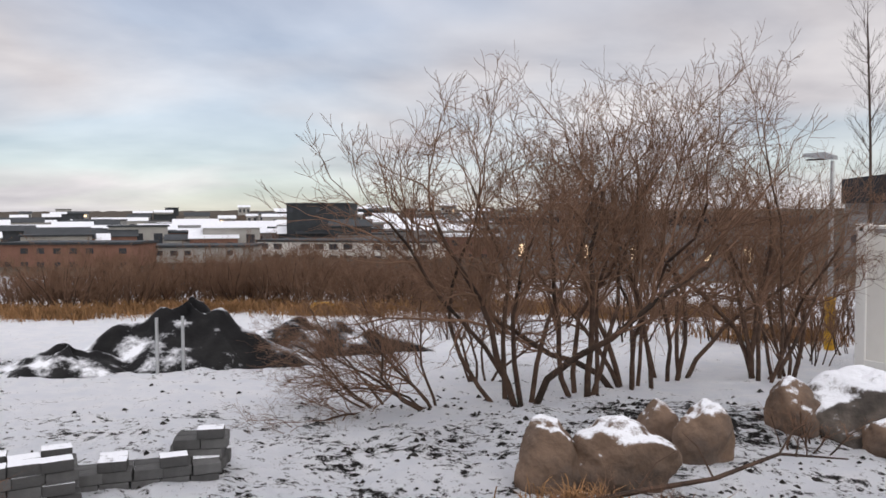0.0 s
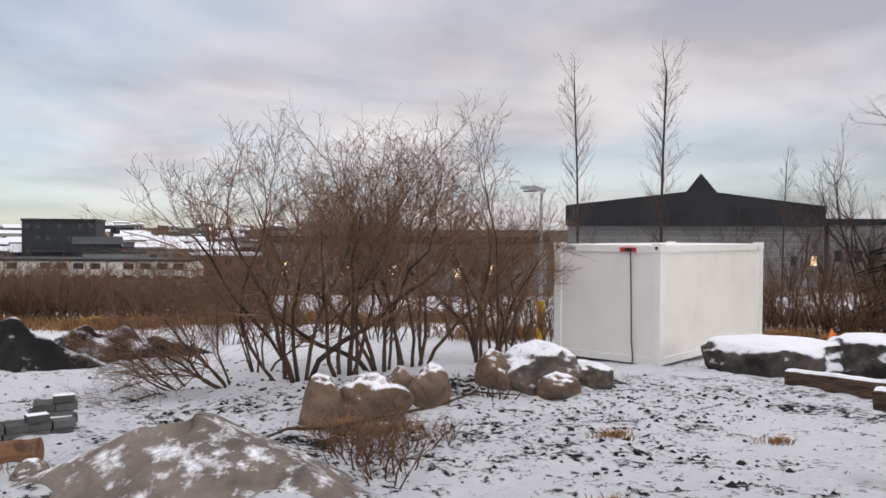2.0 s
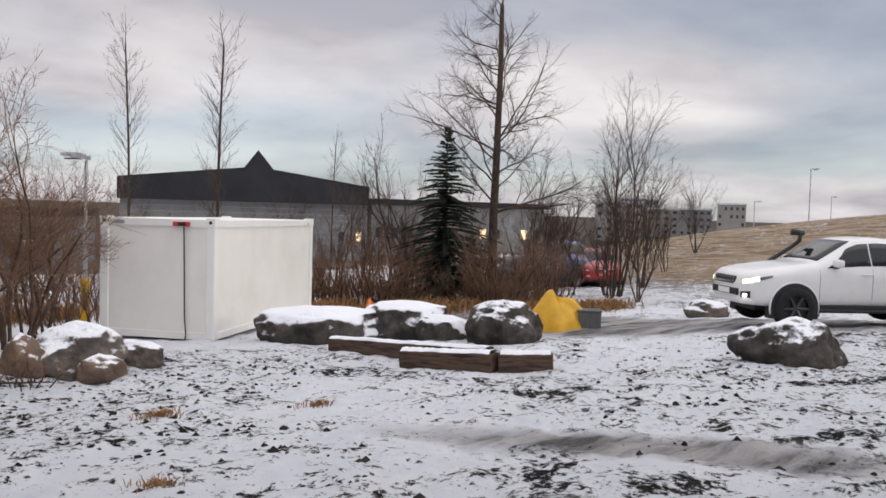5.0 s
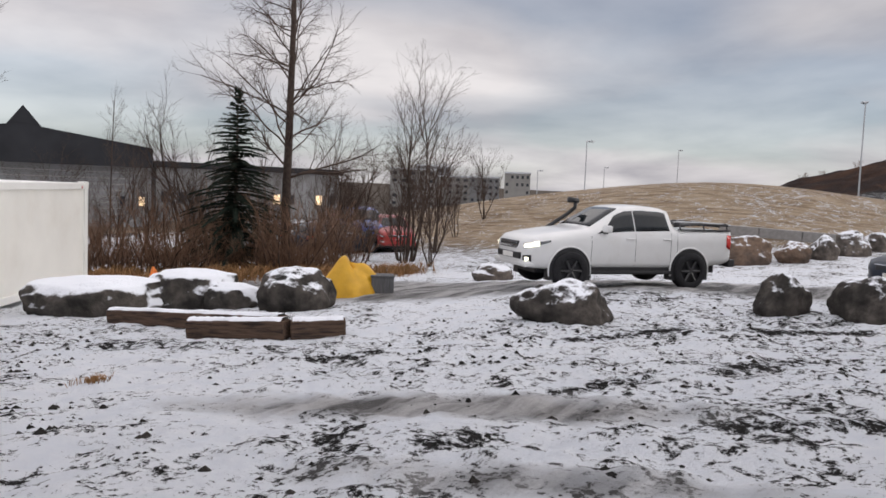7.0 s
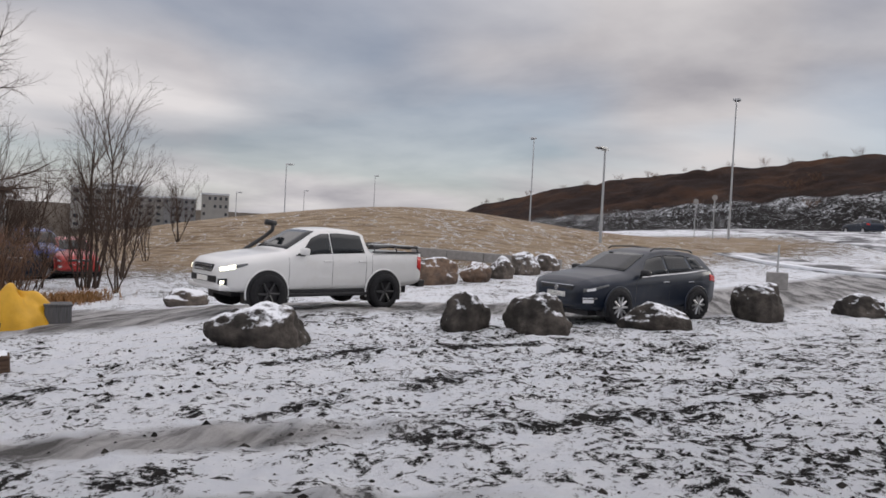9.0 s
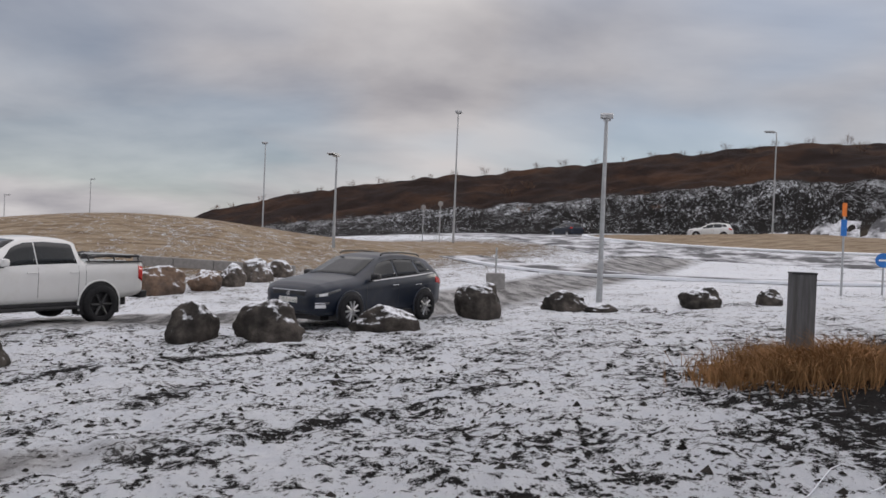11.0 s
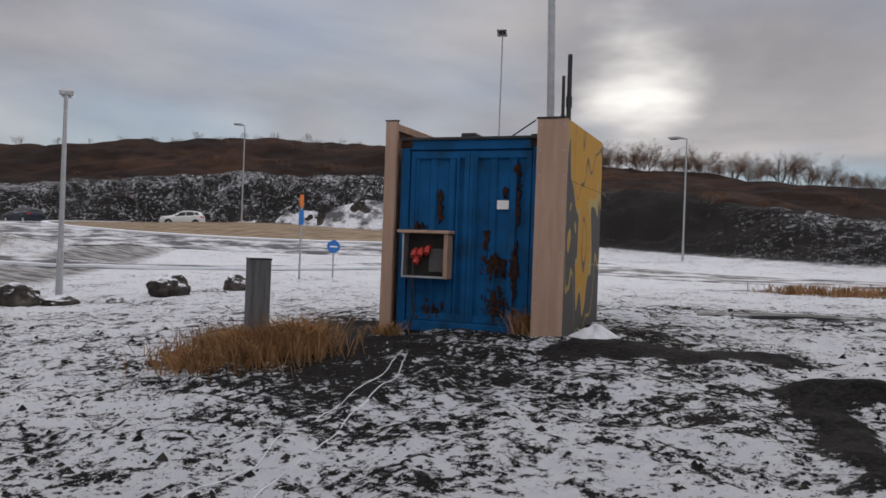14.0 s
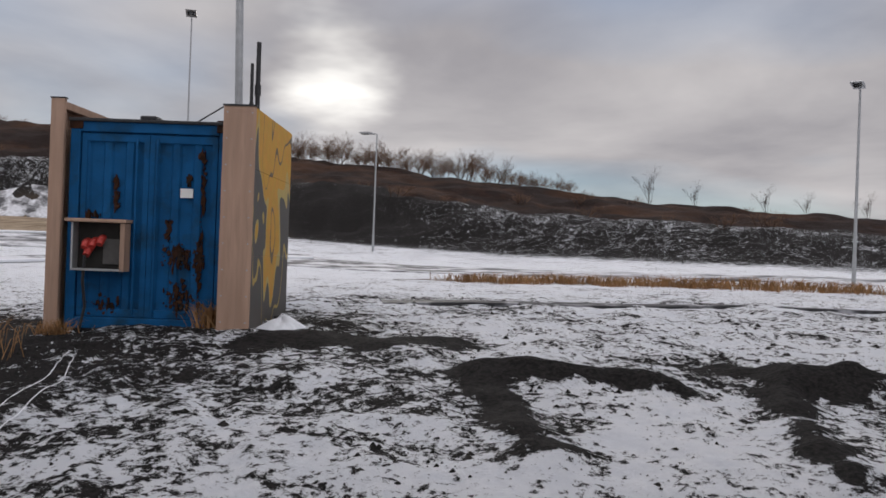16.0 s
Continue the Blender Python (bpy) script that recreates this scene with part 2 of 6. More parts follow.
M_BLUE = material("worn_blue_paint", (0.008, 0.090, 0.235), 0.62, 0, 0.2, 3, 0.06, 25, (0.012, 0.05, 0.10), 2.4, (0.50, 0.70))
M_RUST = material("rust", (0.05, 0.023, 0.014), 0.9, 0, 0.4, 14, 0.3, 40, (0.03, 0.022, 0.018), 6)
M_WOOD = material("weathered_planks", (0.46, 0.31, 0.23), 0.8, 0, 0.14, 4, 0.1, 30, (0.33, 0.215, 0.155), 2.0, (0.5, 0.75), 0.08, streak=(6, 6, 0.5))
M_CONC = material("grey_concrete", (0.32, 0.31, 0.30), 0.85, 0, 0.15, 6, 0.1, 40)
M_CARWHITE = material("white_car_paint", (0.75, 0.75, 0.74), 0.28, 0, 0.03, 3, 0, 1, (0.62, 0.61, 0.58), 1.5, (0.55, 0.8), coat=0.6)
M_CARBLUE = material("dark_blue_car_paint", (0.006, 0.012, 0.026), 0.32, 0.2, 0.1, 3, 0, 1, (0.028, 0.028, 0.031), 1.5, (0.55, 0.8), coat=0.25)
M_GLASS = material("dark_car_glass", (0.012, 0.015, 0.017), 0.06, 0, 0.1, 2, 0, 1, coat=0.0)
M_ASPHALT = material("damp_asphalt", (0.10, 0.10, 0.105), 0.7, 0, 0.2, 3, 0.1, 60, (0.66, 0.67, 0.70), 0.5, (0.43, 0.57))
M_SNOW = material("trodden_snow", (0.78, 0.80, 0.84), 0.8, 0, 0.06, 2, 0.2, 12)

# ---- building helpers ----
def ring(az, d):
    """The plan point d metres from the standing place, az degrees to the left of north."""
    a = radians(az)
    return -math.sin(a) * d, math.cos(a) * d


def to_mesh(name, bm, mat, smooth=False):
    me = bpy.data.meshes.new(name)
    bm.normal_update()
    bm.to_mesh(me)
    bm.free()
    for m in mat if isinstance(mat, (list, tuple)) else [mat]:
        me.materials.append(m)
    if smooth:
        me.polygons.foreach_set("use_smooth", [True] * len(me.polygons))
    return me


def part(name, bm, mat, parent=None, label="", smooth=False):
    ob = new(name, to_mesh(name, bm, mat, smooth))
    ob.parent = parent
    return tagged(ob, label)


def empty(name, m, label="", category="", group="", kind=""):
    ob = new(name)
    ob.matrix_basis = m
    return tagged(ob, label, category, group, kind)


def box(bm, x0, y0, z0, x1, y1, z1, bevel=0.0):
    """Adds a box, its edges rounded off by bevel, to bm."""
    c = Matrix.Translation(((x0 + x1) / 2, (y0 + y1) / 2, (z0 + z1) / 2)) @ Matrix.Diagonal((x1 - x0, y1 - y0, z1 - z0, 1))
    r = bmesh.ops.create_cube(bm, size=1, matrix=c)
    if bevel:
        edges = list({e for v in r["verts"] for e in v.link_edges})
        bmesh.ops.bevel(bm, geom=edges, offset=bevel, segments=2, affect="EDGES", profile=0.6)
    return bm


def boxed(x0, y0, z0, x1, y1, z1, bevel=0.0):
    return box(bmesh.new(), x0, y0, z0, x1, y1, z1, bevel)


def tube(bm, points, radii, sides=8, cap=True):
    """Adds a tapering tube along points to bm."""
    rows, prev = [], None
    for i, p in enumerate(points):
        p = Vector(p)
        a = Vector(points[min(i + 1, len(points) - 1)]) - Vector(points[max(i - 1, 0)])
        a = a.normalized() if a.length > 1e-9 else Vector((0, 0, 1))
        side = a.orthogonal().normalized() if prev is None else (prev - a * prev.dot(a)).normalized()
        prev = side
        other = a.cross(side)
        rows.append([bm.verts.new(p + (side * math.cos(t) + other * math.sin(t)) * radii[i]) for t in (2 * math.pi * k / sides for k in range(sides))])
    for r0, r1 in zip(rows, rows[1:]):
        for k in range(sides):
            bm.faces.new((r0[k], r0[(k + 1) % sides], r1[(k + 1) % sides], r1[k]))
    if cap:
        bm.faces.new(rows[0][::-1]); bm.faces.new(rows[-1])
    return bm


def prism(bm, outline, x0, x1, axis="x"):
    """Adds an outline (pairs) drawn out from x0 to x1 along an axis."""
    def at(u, v, w):
        return {"x": (w, u, v), "y": (u, w, v), "z": (u, v, w)}[axis]
    a = [bm.verts.new(at(u, v, x0)) for u, v in outline]
    b = [bm.verts.new(at(u, v, x1)) for u, v in outline]
    n = len(a)
    for i in range(n):
        bm.faces.new((a[i], a[(i + 1) % n], b[(i + 1) % n], b[i]))
    bm.faces.new(a[::-1]); bm.faces.new(b)
    bmesh.ops.recalc_face_normals(bm, faces=bm.faces)
    return bm


# ---- the lie of the land ----
def step(a, b, x):
    t = np.clip((x - a) / (b - a), 0, 1)
    return t * t * (3 - 2 * t)


def hump(x, y, cx, cy, s, s2=None, turn=0.0):
    a = radians(turn)
    u, v = (x - cx) * math.cos(a) + (y - cy) * math.sin(a), -(x - cx) * math.sin(a) + (y - cy) * math.cos(a)
    return np.exp(-0.5 * ((u / s) ** 2 + (v / (s2 or s)) ** 2))


def waves(x, y, wide):
    """Gentle unevenness, about 1 high from crest to trough."""
    k = 2 * math.pi / wide
    return 0.25 * (np.sin(k * (x + 0.3 * y) + 1.1) + np.sin(k * 1.37 * (0.5 * x - y) + 2.3) + 0.6 * np.sin(k * 2.1 * (0.8 * x + 0.7 * y) + 0.4) + 0.5 * np.sin(k * 3.3 * (0.2 * x - 0.9 * y) + 4.0))


PAD = (7.6, -7.7)
MOUND = ring(5.2, 6.5)


def land(x, y):
    """The height of the ground."""
    x, y = np.asarray(x, float), np.asarray(y, float)
    d = np.hypot(x, y) + 1e-6
    cw = np.degrees(np.arctan2(x, y)) % 360
    cw = np.where(cw > 300, cw - 360, cw)
    sy = np.clip(y, -14, 30)
    z = -0.055 * sy - 0.022 * np.clip(x - 2, 0, 20) - 0.25 * hump(x, y, 8, 17, 6) + 0.32 * hump(x, y, *PAD, 3.4) + 0.27 * hump(x, y, *ring(-70, 18.4), 3.2)
    z = z - 5.0 * step(30, 120, y) * step(-60, 10, y) + 13.0 * step(210, 900, y)
    south = step(60, 95, cw) * (1 - step(215, 250, cw))
    # the road rises towards the cutting, behind it the heath
    foot = np.interp(cw, [60, 80, 118, 140, 162, 180, 220], [125, 110, 90, 80, 66, 58, 60])
    lip = np.interp(cw, [60, 76, 85, 100, 118, 130, 150, 162, 175, 190, 220], [0, 1.5, 4.6, 6.3, 10.2, 10.2, 8.2, 5.5, 4.6, 3, 1])
    crest = np.interp(cw, [60, 74, 78, 81.3, 85, 90, 101, 112, 121, 135, 145, 150, 156, 164, 172, 179, 185, 200, 230], [-0.02, 0.020, 0.040, 0.056, 0.064, 0.068, 0.087, 0.111, 0.126, 0.121, 0.104, 0.098, 0.090, 0.075, 0.063, 0.051, 0.046, 0.03, 0.0])
    low = 2.3 * step(35, 92, d) * south
    top = crest * (foot + 65) + 1.6
    rag = waves(x, y, 9) * 0.5 + waves(x, y, 3.7) * 0.35
    z = z + low
    hill = step(0, 13, d - foot + rag * 3) * np.maximum(lip - low - 0.4, 0) + step(13, 66, d - foot) * np.maximum(top - lip, 0)
    z = z + hill * south
    # mound of straw-covered earth beyond the track
    z = z + 2.95 * hump(x, y, *ring(-76.5, 52), 8.5, 7, 103.5) + 2.3 * hump(x, y, *ring(-61, 57), 9, 7, 119) + 0.5 * hump(x, y, *ring(-91, 58), 9, 7, 89)
    # roundabout island
    z = z + 1.25 * hump(x, y, *ring(-123, 72), 16, 11, 57)
    # snow-dusted heap of sand in front, and the bank under the boulders
    z = z + 0.20 * hump(x, y, *MOUND, 0.75, 0.55, -35) + 0.18 * hump(x, y, MOUND[0] + 0.7, MOUND[1] - 0.8, 0.9, 0.4, -50)
    z = z + 0.20 * hump(x, y, 3.2, 12.5, 3.0, 1.0, 12)
    near = 1 - step(25, 60, d)
    z = z + near * (0.05 * waves(x, y, 4.5) + 0.03 * waves(x, y, 1.3))
    # spoil ridges of dark gravel to the south
    z = z + 0.08 * hump(x, y, *ring(-165, 7.6), 1.3, 0.5, 25)
    return z


def height(x, y):
    return float(land(x, y))


def track_along():
    """The middle line of the icy access track, from beside the tarpaulin to the ring road."""
    return [ring(a, d) for a, d in ((-30, 30), (-46, 22.5), (-56, 19.5), (-66, 19.6), (-76, 20.4), (-86, 20.2), (-95, 23), (-103, 31), (-109, 42), (-112, 52))]


def far_from(line, x, y):
    """How far each plan point lies from a line of points."""
    best = np.full(np.shape(x), 1e9)
    for (ax, ay), (bx, by) in zip(line, line[1:]):
        ux, uy = bx - ax, by - ay
        t = np.clip(((x - ax) * ux + (y - ay) * uy) / (ux * ux + uy * uy), 0, 1)
        best = np.minimum(best, np.hypot(x - ax - t * ux, y - ay - t * uy))
    return best


def grain(x, y, size, seed):
    """Smooth random heights between -0.5 and 0.5, with lumps of about the given size."""
    u, v = x / size, y / size
    iu, iv = np.floor(u), np.floor(v)
    fu, fv = u - iu, v - iv
    fu, fv = fu * fu * (3 - 2 * fu), fv * fv * (3 - 2 * fv)

    def at(a, b):
        h = np.sin(a * 127.1 + b * 311.7 + seed * 74.7) * 43758.5453
        return h - np.floor(h)
    return (at(iu, iv) * (1 - fu) + at(iu + 1, iv) * fu) * (1 - fv) + (at(iu, iv + 1) * (1 - fu) + at(iu + 1, iv + 1) * fu) * fv - 0.5


# wheel ruts and spoil lines: plan points as (degrees, metres), half width, how bare, how high
RUTS = (
    (((-48.8, 9.9), (-61.7, 11.0), (-72, 12.5), (-85.3, 13.4)), 0.16, 0.12, -0.01),
    (((-52, 4.7), (-60.5, 5.5), (-70.3, 6.5), (-79.9, 7.0), (-92.2, 7.9), (-102, 9.0)), 0.13, 0.09, 0.02),
    (((-50, 6.2), (-61.9, 7.1), (-72.1, 8.9), (-81.7, 10.3), (-93.8, 9.9), (-100, 9.4)), 0.14, 0.09, 0.02),
    (((-157.5, 7.6), (-158.8, 7.2), (-160.6, 6.1), (-162.3, 5.3)), 0.17, 0.40, 0.05),
    (((-158.5, 7.7), (-163.3, 7.5), (-167.7, 7.6), (-171.1, 7.5)), 0.14, 0.38, 0.09),
    (((-174, 8.7), (-177.6, 8.5), (-178.3, 7.1), (-181.4, 5.4)), 0.19, 0.38, 0.08),
    (((-180, 8.3), (-183.4, 8.6), (-190, 8.8)), 0.32, 0.40, 0.16),
    (((-30, 9.8), (-35.6, 12.2), (-44, 11.2)), 0.3, 0.06, 0.0),
    (((-144, 9.2), (-150, 9.0), (-155, 9.3)), 0.3, 0.40, 0.05),
)


def build_ground():
    cw = np.concatenate([np.arange(-45, 205, 0.28), np.arange(205, 315, 2.5)])
    d = np.concatenate([[0.3, 1.0, 2.0], 3.0 * 1.0125 ** np.arange(0, 330), np.array([200, 230, 270, 320, 400, 520, 700, 950, 1300, 1800, 2600, 4200])])
    A, D = np.meshgrid(np.radians(cw), d, indexing="ij")
    X, Y = np.sin(A) * D, np.cos(A) * D
    Z = land(X, Y)
    close = 1 - step(12, 34, D)
    Z = Z + close * (0.07 * grain(X, Y, 0.55, 1) + 0.05 * grain(X, Y, 0.21, 2) + 0.028 * grain(X, Y, 0.10, 3)) * (1 - 0.7 * np.clip(1.3 - far_from(track_along(), X, Y) / 3, 0, 1))
    for line, half, _, lift in RUTS:
        Z = Z + lift * np.exp(-(far_from([ring(a, b) for a, b in line], X, Y) / half) ** 2) * (1 + 0.8 * grain(X, Y, 0.3, 7))
    Z = Z + step(62, 84, D) * (1.2 * grain(X, Y, 5.5, 4) + 0.7 * grain(X, Y, 2.2, 5)) * step(1.5, 6, Z)
    na, nd = X.shape
    co = np.stack([X, Y, Z], -1).reshape(-1, 3)
    co = np.concatenate([co, [[0, 0, height(0, 0)]]])
    i = np.arange(na * nd).reshape(na, nd)
    j = np.roll(i, -1, 0)
    quads = np.stack([i[:, :-1], i[:, 1:], j[:, 1:], j[:, :-1]], -1).reshape(-1, 4)
    tris = np.stack([np.full(na, na * nd), i[:, 0], j[:, 0]], -1)
    me = bpy.data.meshes.new("ground")
    me.vertices.add(len(co)); me.vertices.foreach_set("co", co.ravel())
    nl = quads.size + tris.size
    me.loops.add(nl)
    me.loops.foreach_set("vertex_index", np.concatenate([quads.ravel(), tris.ravel()]).astype(np.int32))
    me.polygons.add(len(quads) + len(tris))
    me.polygons.foreach_set("loop_start", np.concatenate([np.arange(len(quads)) * 4, quads.size + np.arange(len(tris)) * 3]).astype(np.int32))
    me.update(); me.validate()
    me.polygons.foreach_set("use_smooth", [True] * len(me.polygons))
    x, y = co[:, 0], co[:, 1]
    r = np.hypot(x, y)
    c = np.degrees(np.arctan2(x, y)) % 360
    c = np.where(c > 300, c - 360, c)
    foot = np.interp(c, [60, 80, 118, 140, 162, 180, 220], [125, 110, 90, 80, 66, 58, 60])
    south = step(66, 80, c) * (1 - step(215, 240, c))
    cut = south * step(-7, 2, r - foot)
    heath = south * step(14, 26, r - foot + waves(x, y, 17) * 9)
    straw = np.clip(hump(x, y, *ring(-76.5, 52), 12, 9, 103.5) * 2.2 + hump(x, y, *ring(-61, 56), 11, 8, 119) * 1.6 + hump(x, y, *ring(-91, 58), 9, 6, 89) * 1.4, 0, 1)
    isle = np.clip(hump(x, y, *ring(-123, 72), 16, 11, 57) * 3.0 - 0.6, 0, 1)
    verge = south * step(150, 158, c) * np.clip(1 - np.abs(r - 31) / 4, 0, 1)
    pad = np.clip(hump(x, y, PAD[0] - 0.1, PAD[1] - 0.1, 1.6, 1.3, -40) * 1.4 + 0.55 * hump(x, y, *ring(-133, 9.2), 2.6, 0.6, -42) + 1.6 * hump(x, y, *ring(-123.5, 10.0), 1.7, 0.9, -30) + 0.9 * hump(x, y, *ring(-148, 9.6), 1.3, 0.5, -50), 0, 1)
    ridge = np.clip(hump(x, y, *ring(-172, 8.5), 2.0, 0.30, 25) + hump(x, y, *ring(-163, 7.5), 1.2, 0.26, 40) + hump(x, y, *ring(-164, 5.8), 0.28, 1.0, 20), 0, 1)
    churn = 0.045 * step(-3, 3, 0.35 * x - y) * (1 - step(16, 38, r)) + 0.012 * hump(x, y, *ring(-140, 6.0), 3.0, 2.0, -50)
    bank = 0.10 * hump(x, y, 3.2, 12.0, 4.5, 1.1, 12) + 0.10 * hump(x, y, 1.0, 8.2, 1.4, 0.8, 0)
    trench = np.clip(1.2 * hump(x, y, *ring(17, 17), 4.5, 1.0, 8), 0, 1)
    calm = 0.09 * step(13, 17, y) * (1 - step(28, 32, y)) * (1 - step(20, 40, c)) + 0.05 * hump(x, y, *ring(8, 14), 6, 2.5, 0)
    ledge = south * step(6, 11, r - foot) * (1 - step(17, 26, r - foot)) * (1 - step(136, 142, c) * (1 - step(152, 157, c)))
    rock = hump(x, y, *ring(-147, 82), 9, 8, 0)
    soil = hump(x, y, *ring(-126.5, 10.2), 1.7, 0.5, -36)
    red = np.clip(0.115 - 0.04 * ledge + 0.10 * rock + 0.17 * soil + churn + bank - calm + 0.085 * pad + 0.05 * ridge + 0.195 * cut + 0.16 * heath + 0.20 * straw + 0.30 * isle + 0.2 * verge + 0.15 * trench + 0.08 * step(30, 60, y) + 0.30 * step(60, 120, y) - 0.025 * south * step(16, 22, r) * (1 - step(45, 60, r)), 0, 0.5)
    for line, half, bare, _ in RUTS:
        off = far_from([ring(a, b) for a, b in line], x, y) + half * (1.3 * grain(x, y, 0.25, 8) + 1.6 * grain(x, y, 0.9, 11))
        red = red + bare * np.exp(-(off / half) ** 2)
    red = np.clip(red - 0.06 * hump(x, y, *ring(-170, 6.0), 1.1, 1.3, 10), 0, 0.6)
    green = np.clip(straw + isle + 0.8 * verge + 0.75 * step(28, 34, y) * (1 - 0.75 * step(80, 130, y)) * (1 - step(60, 110, c)), 0, 1)
    ice = np.clip(1.35 - far_from(track_along(), x, y) / 2.7, 0, 1) * step(30, 45, c)
    ice = np.clip(ice + 0.5 * hump(x, y, *ring(-66, 5.0), 1.6, 0.35, -70) + 0.75 * hump(x, y, *ring(-58, 7.2), 1.9, 0.45, -62), 0, 1)
    col = np.stack([red, green, np.clip(heath, 0, 1), ice], -1).astype(np.float32)
    at = me.attributes.new("cover", "FLOAT_COLOR", "POINT")
    at.data.foreach_set("color", col.ravel())
    me.materials.append(M_GROUND)
    return tagged(new("ground", me), "uneven ground under thin patchy snow, rising to a brown heath hill", "ground", kind="structure")


build_ground()


# ---- ring road and its kerbs ----
def ribbon(name, line, half, lift, mat, label, thick=0.12):
    bm = bmesh.new()
    pts = []
    for (ax, ay), (bx, by) in zip(line, line[1:]):
        k = max(1, int(math.hypot(bx - ax, by - ay) / 2.0))
        pts += [(ax + (bx - ax) * i / k, ay + (by - ay) * i / k) for i in range(k)]
    pts.append(line[-1])
    rows = []
    for i, (x, y) in enumerate(pts):
        (ax, ay), (bx, by) = pts[max(i - 1, 0)], pts[min(i + 1, len(pts) - 1)]
        l = math.hypot(bx - ax, by - ay)
        nx, ny = -(by - ay) / l, (bx - ax) / l
        row = []
        for s in (-1, -0.34, 0.34, 1):
            px, py = x + nx * half * s, y + ny * half * s
            row.append((px, py, height(px, py) + lift))
        rows.append([bm.verts.new((row[0][0], row[0][1], row[0][2] - thick))] + [bm.verts.new(p) for p in row] + [bm.verts.new((row[3][0], row[3][1], row[3][2] - thick))])
    for r0, r1 in zip(rows, rows[1:]):
        for k in range(5):
            bm.faces.new((r0[k], r1[k], r1[k + 1], r0[k + 1]))
    bmesh.ops.recalc_face_normals(bm, faces=bm.faces)
    return tagged(part(name, bm, mat), label, name.split("_")[0], kind="structure")


def arc(caz, cd, ra, rb, a0, a1, turn, n=40):
    cx, cy = ring(caz, cd)
    t = radians(turn)
    out = []
    for i in range(n + 1):
        a = radians(a0 + (a1 - a0) * i / n)
        u, v = ra * math.cos(a), rb * math.sin(a)
        out.append((cx + u * math.cos(t) - v * math.sin(t), cy + u * math.sin(t) + v * math.cos(t)))
    return out


RING = (-123, 72)
ribbon("road_ring", arc(*RING, 24, 17, 0, 360, 57, 60), 3.4, 0.05, M_ASPHALT, "damp grey ring road with slush")
ribbon("kerb_ring", arc(*RING, 20, 13.2, 0, 360, 57, 60), 0.25, 0.17, M_SNOW, "snow-covered kerb round the island")
ribbon("road_south", [ring(-143, 50), ring(-152, 46), ring(-162, 43), ring(-172, 42), ring(-185, 43), ring(-200, 48)], 3.4, 0.05, M_ASPHALT, "damp grey road with slush")
ribbon("road_bypass", [ring(-98.5, 50), ring(-103, 45), ring(-108, 40.5), ring(-113.5, 38.3), ring(-121, 40), ring(-129.7, 45.5), ring(-138, 51), ring(-146, 54)], 1.5, 0.05, M_ASPHALT, "damp grey slip road with slush")
ribbon("kerb_bypass", [ring(-98.5, 47.8), ring(-103, 42.9), ring(-108, 38.6), ring(-113.5, 36.4), ring(-121, 38), ring(-129.7, 43.3), ring(-138, 48.7), ring(-146, 51.6)], 0.22, 0.15, M_SNOW, "snow-covered kerb of the slip road")
ribbon("road_north", [ring(-112, 54), ring(-104, 72), ring(-96, 88), ring(-88, 98), ring(-78, 105)], 3.4, 0.05, M_ASPHALT, "damp grey road with slush")


# ---- white site cabin ----
def cabin():
    x, y = ring(-27.2, 18.3)
    base = height(x, y)
    w, l, h = 2.75, 6.06, 2.64
    # local axes: x along the short wall to its far end (left), y along the long wall away
    m = Matrix.Translation((x, y, base)) @ Matrix.Rotation(radians(-27.2 - 26.7), 4, "Z")
    c = empty("site_cabin", m, "white steel site cabin standing on snowy ground", "cabin")
    part("wall_panel", boxed(-w + 0.05, 0.03, 0.16, -0.05, l - 0.03, h - 0.17), M_WHITE, c)
    part("base_frame", boxed(-w, 0, 0.0, 0, l, 0.16, 0.012), M_WHITE2, c)
    part("roof_frame", boxed(-w, 0, h - 0.17, 0, l, h, 0.015), M_WHITE2, c)
    for px, py in ((-0.09, 0.09), (-w + 0.09, 0.09), (-0.09, l - 0.09), (-w + 0.09, l - 0.09)):
        part("corner_post", boxed(px - 0.1, py - 0.1, 0.0, px + 0.1, py + 0.1, h + 0.012, 0.02), M_WHITE2, c)
        blk = part("corner_casting", boxed(px - 0.11, py - 0.11, h - 0.16, px + 0.11, py + 0.11, h + 0.035, 0.015), M_WHITE2, c)
        part("casting_hole", boxed(px - 0.035, py - 0.114, h - 0.10, px + 0.035, py + 0.114, h - 0.03), M_BLACK, blk)
    lamp = part("socket_box", boxed(-0.98, -0.05, h - 0.155, -0.58, 0.02, h - 0.055, 0.015), M_RED, c, "red and black inlet socket")
    part("socket_flap", boxed(-0.84, -0.062, h - 0.145, -0.66, -0.045, h - 0.065, 0.008), M_BLACK, lamp)
    part("vent", boxed(-2.42, -0.012, h - 0.135, -2.16, 0.02, h - 0.055, 0.006), M_GREY, c, "pale vent grille")
    bm = bmesh.new()
    tube(bm, [(-0.70, -0.055, h - 0.16), (-0.70, -0.035, h - 0.6), (-0.685, -0.03, 1.3), (-0.67, -0.035, 0.5), (-0.63, -0.04, 0.12), (-0.6, -0.12, 0.01)], [0.016] * 6, 6)
    part("cable", bm, M_BLACK, c, "black cable hanging from the socket")
    part("side_plate", boxed(-0.012, l - 0.42, h - 0.15, 0.004, l - 0.36, h - 0.08), M_RED, c)
    return c


cabin()


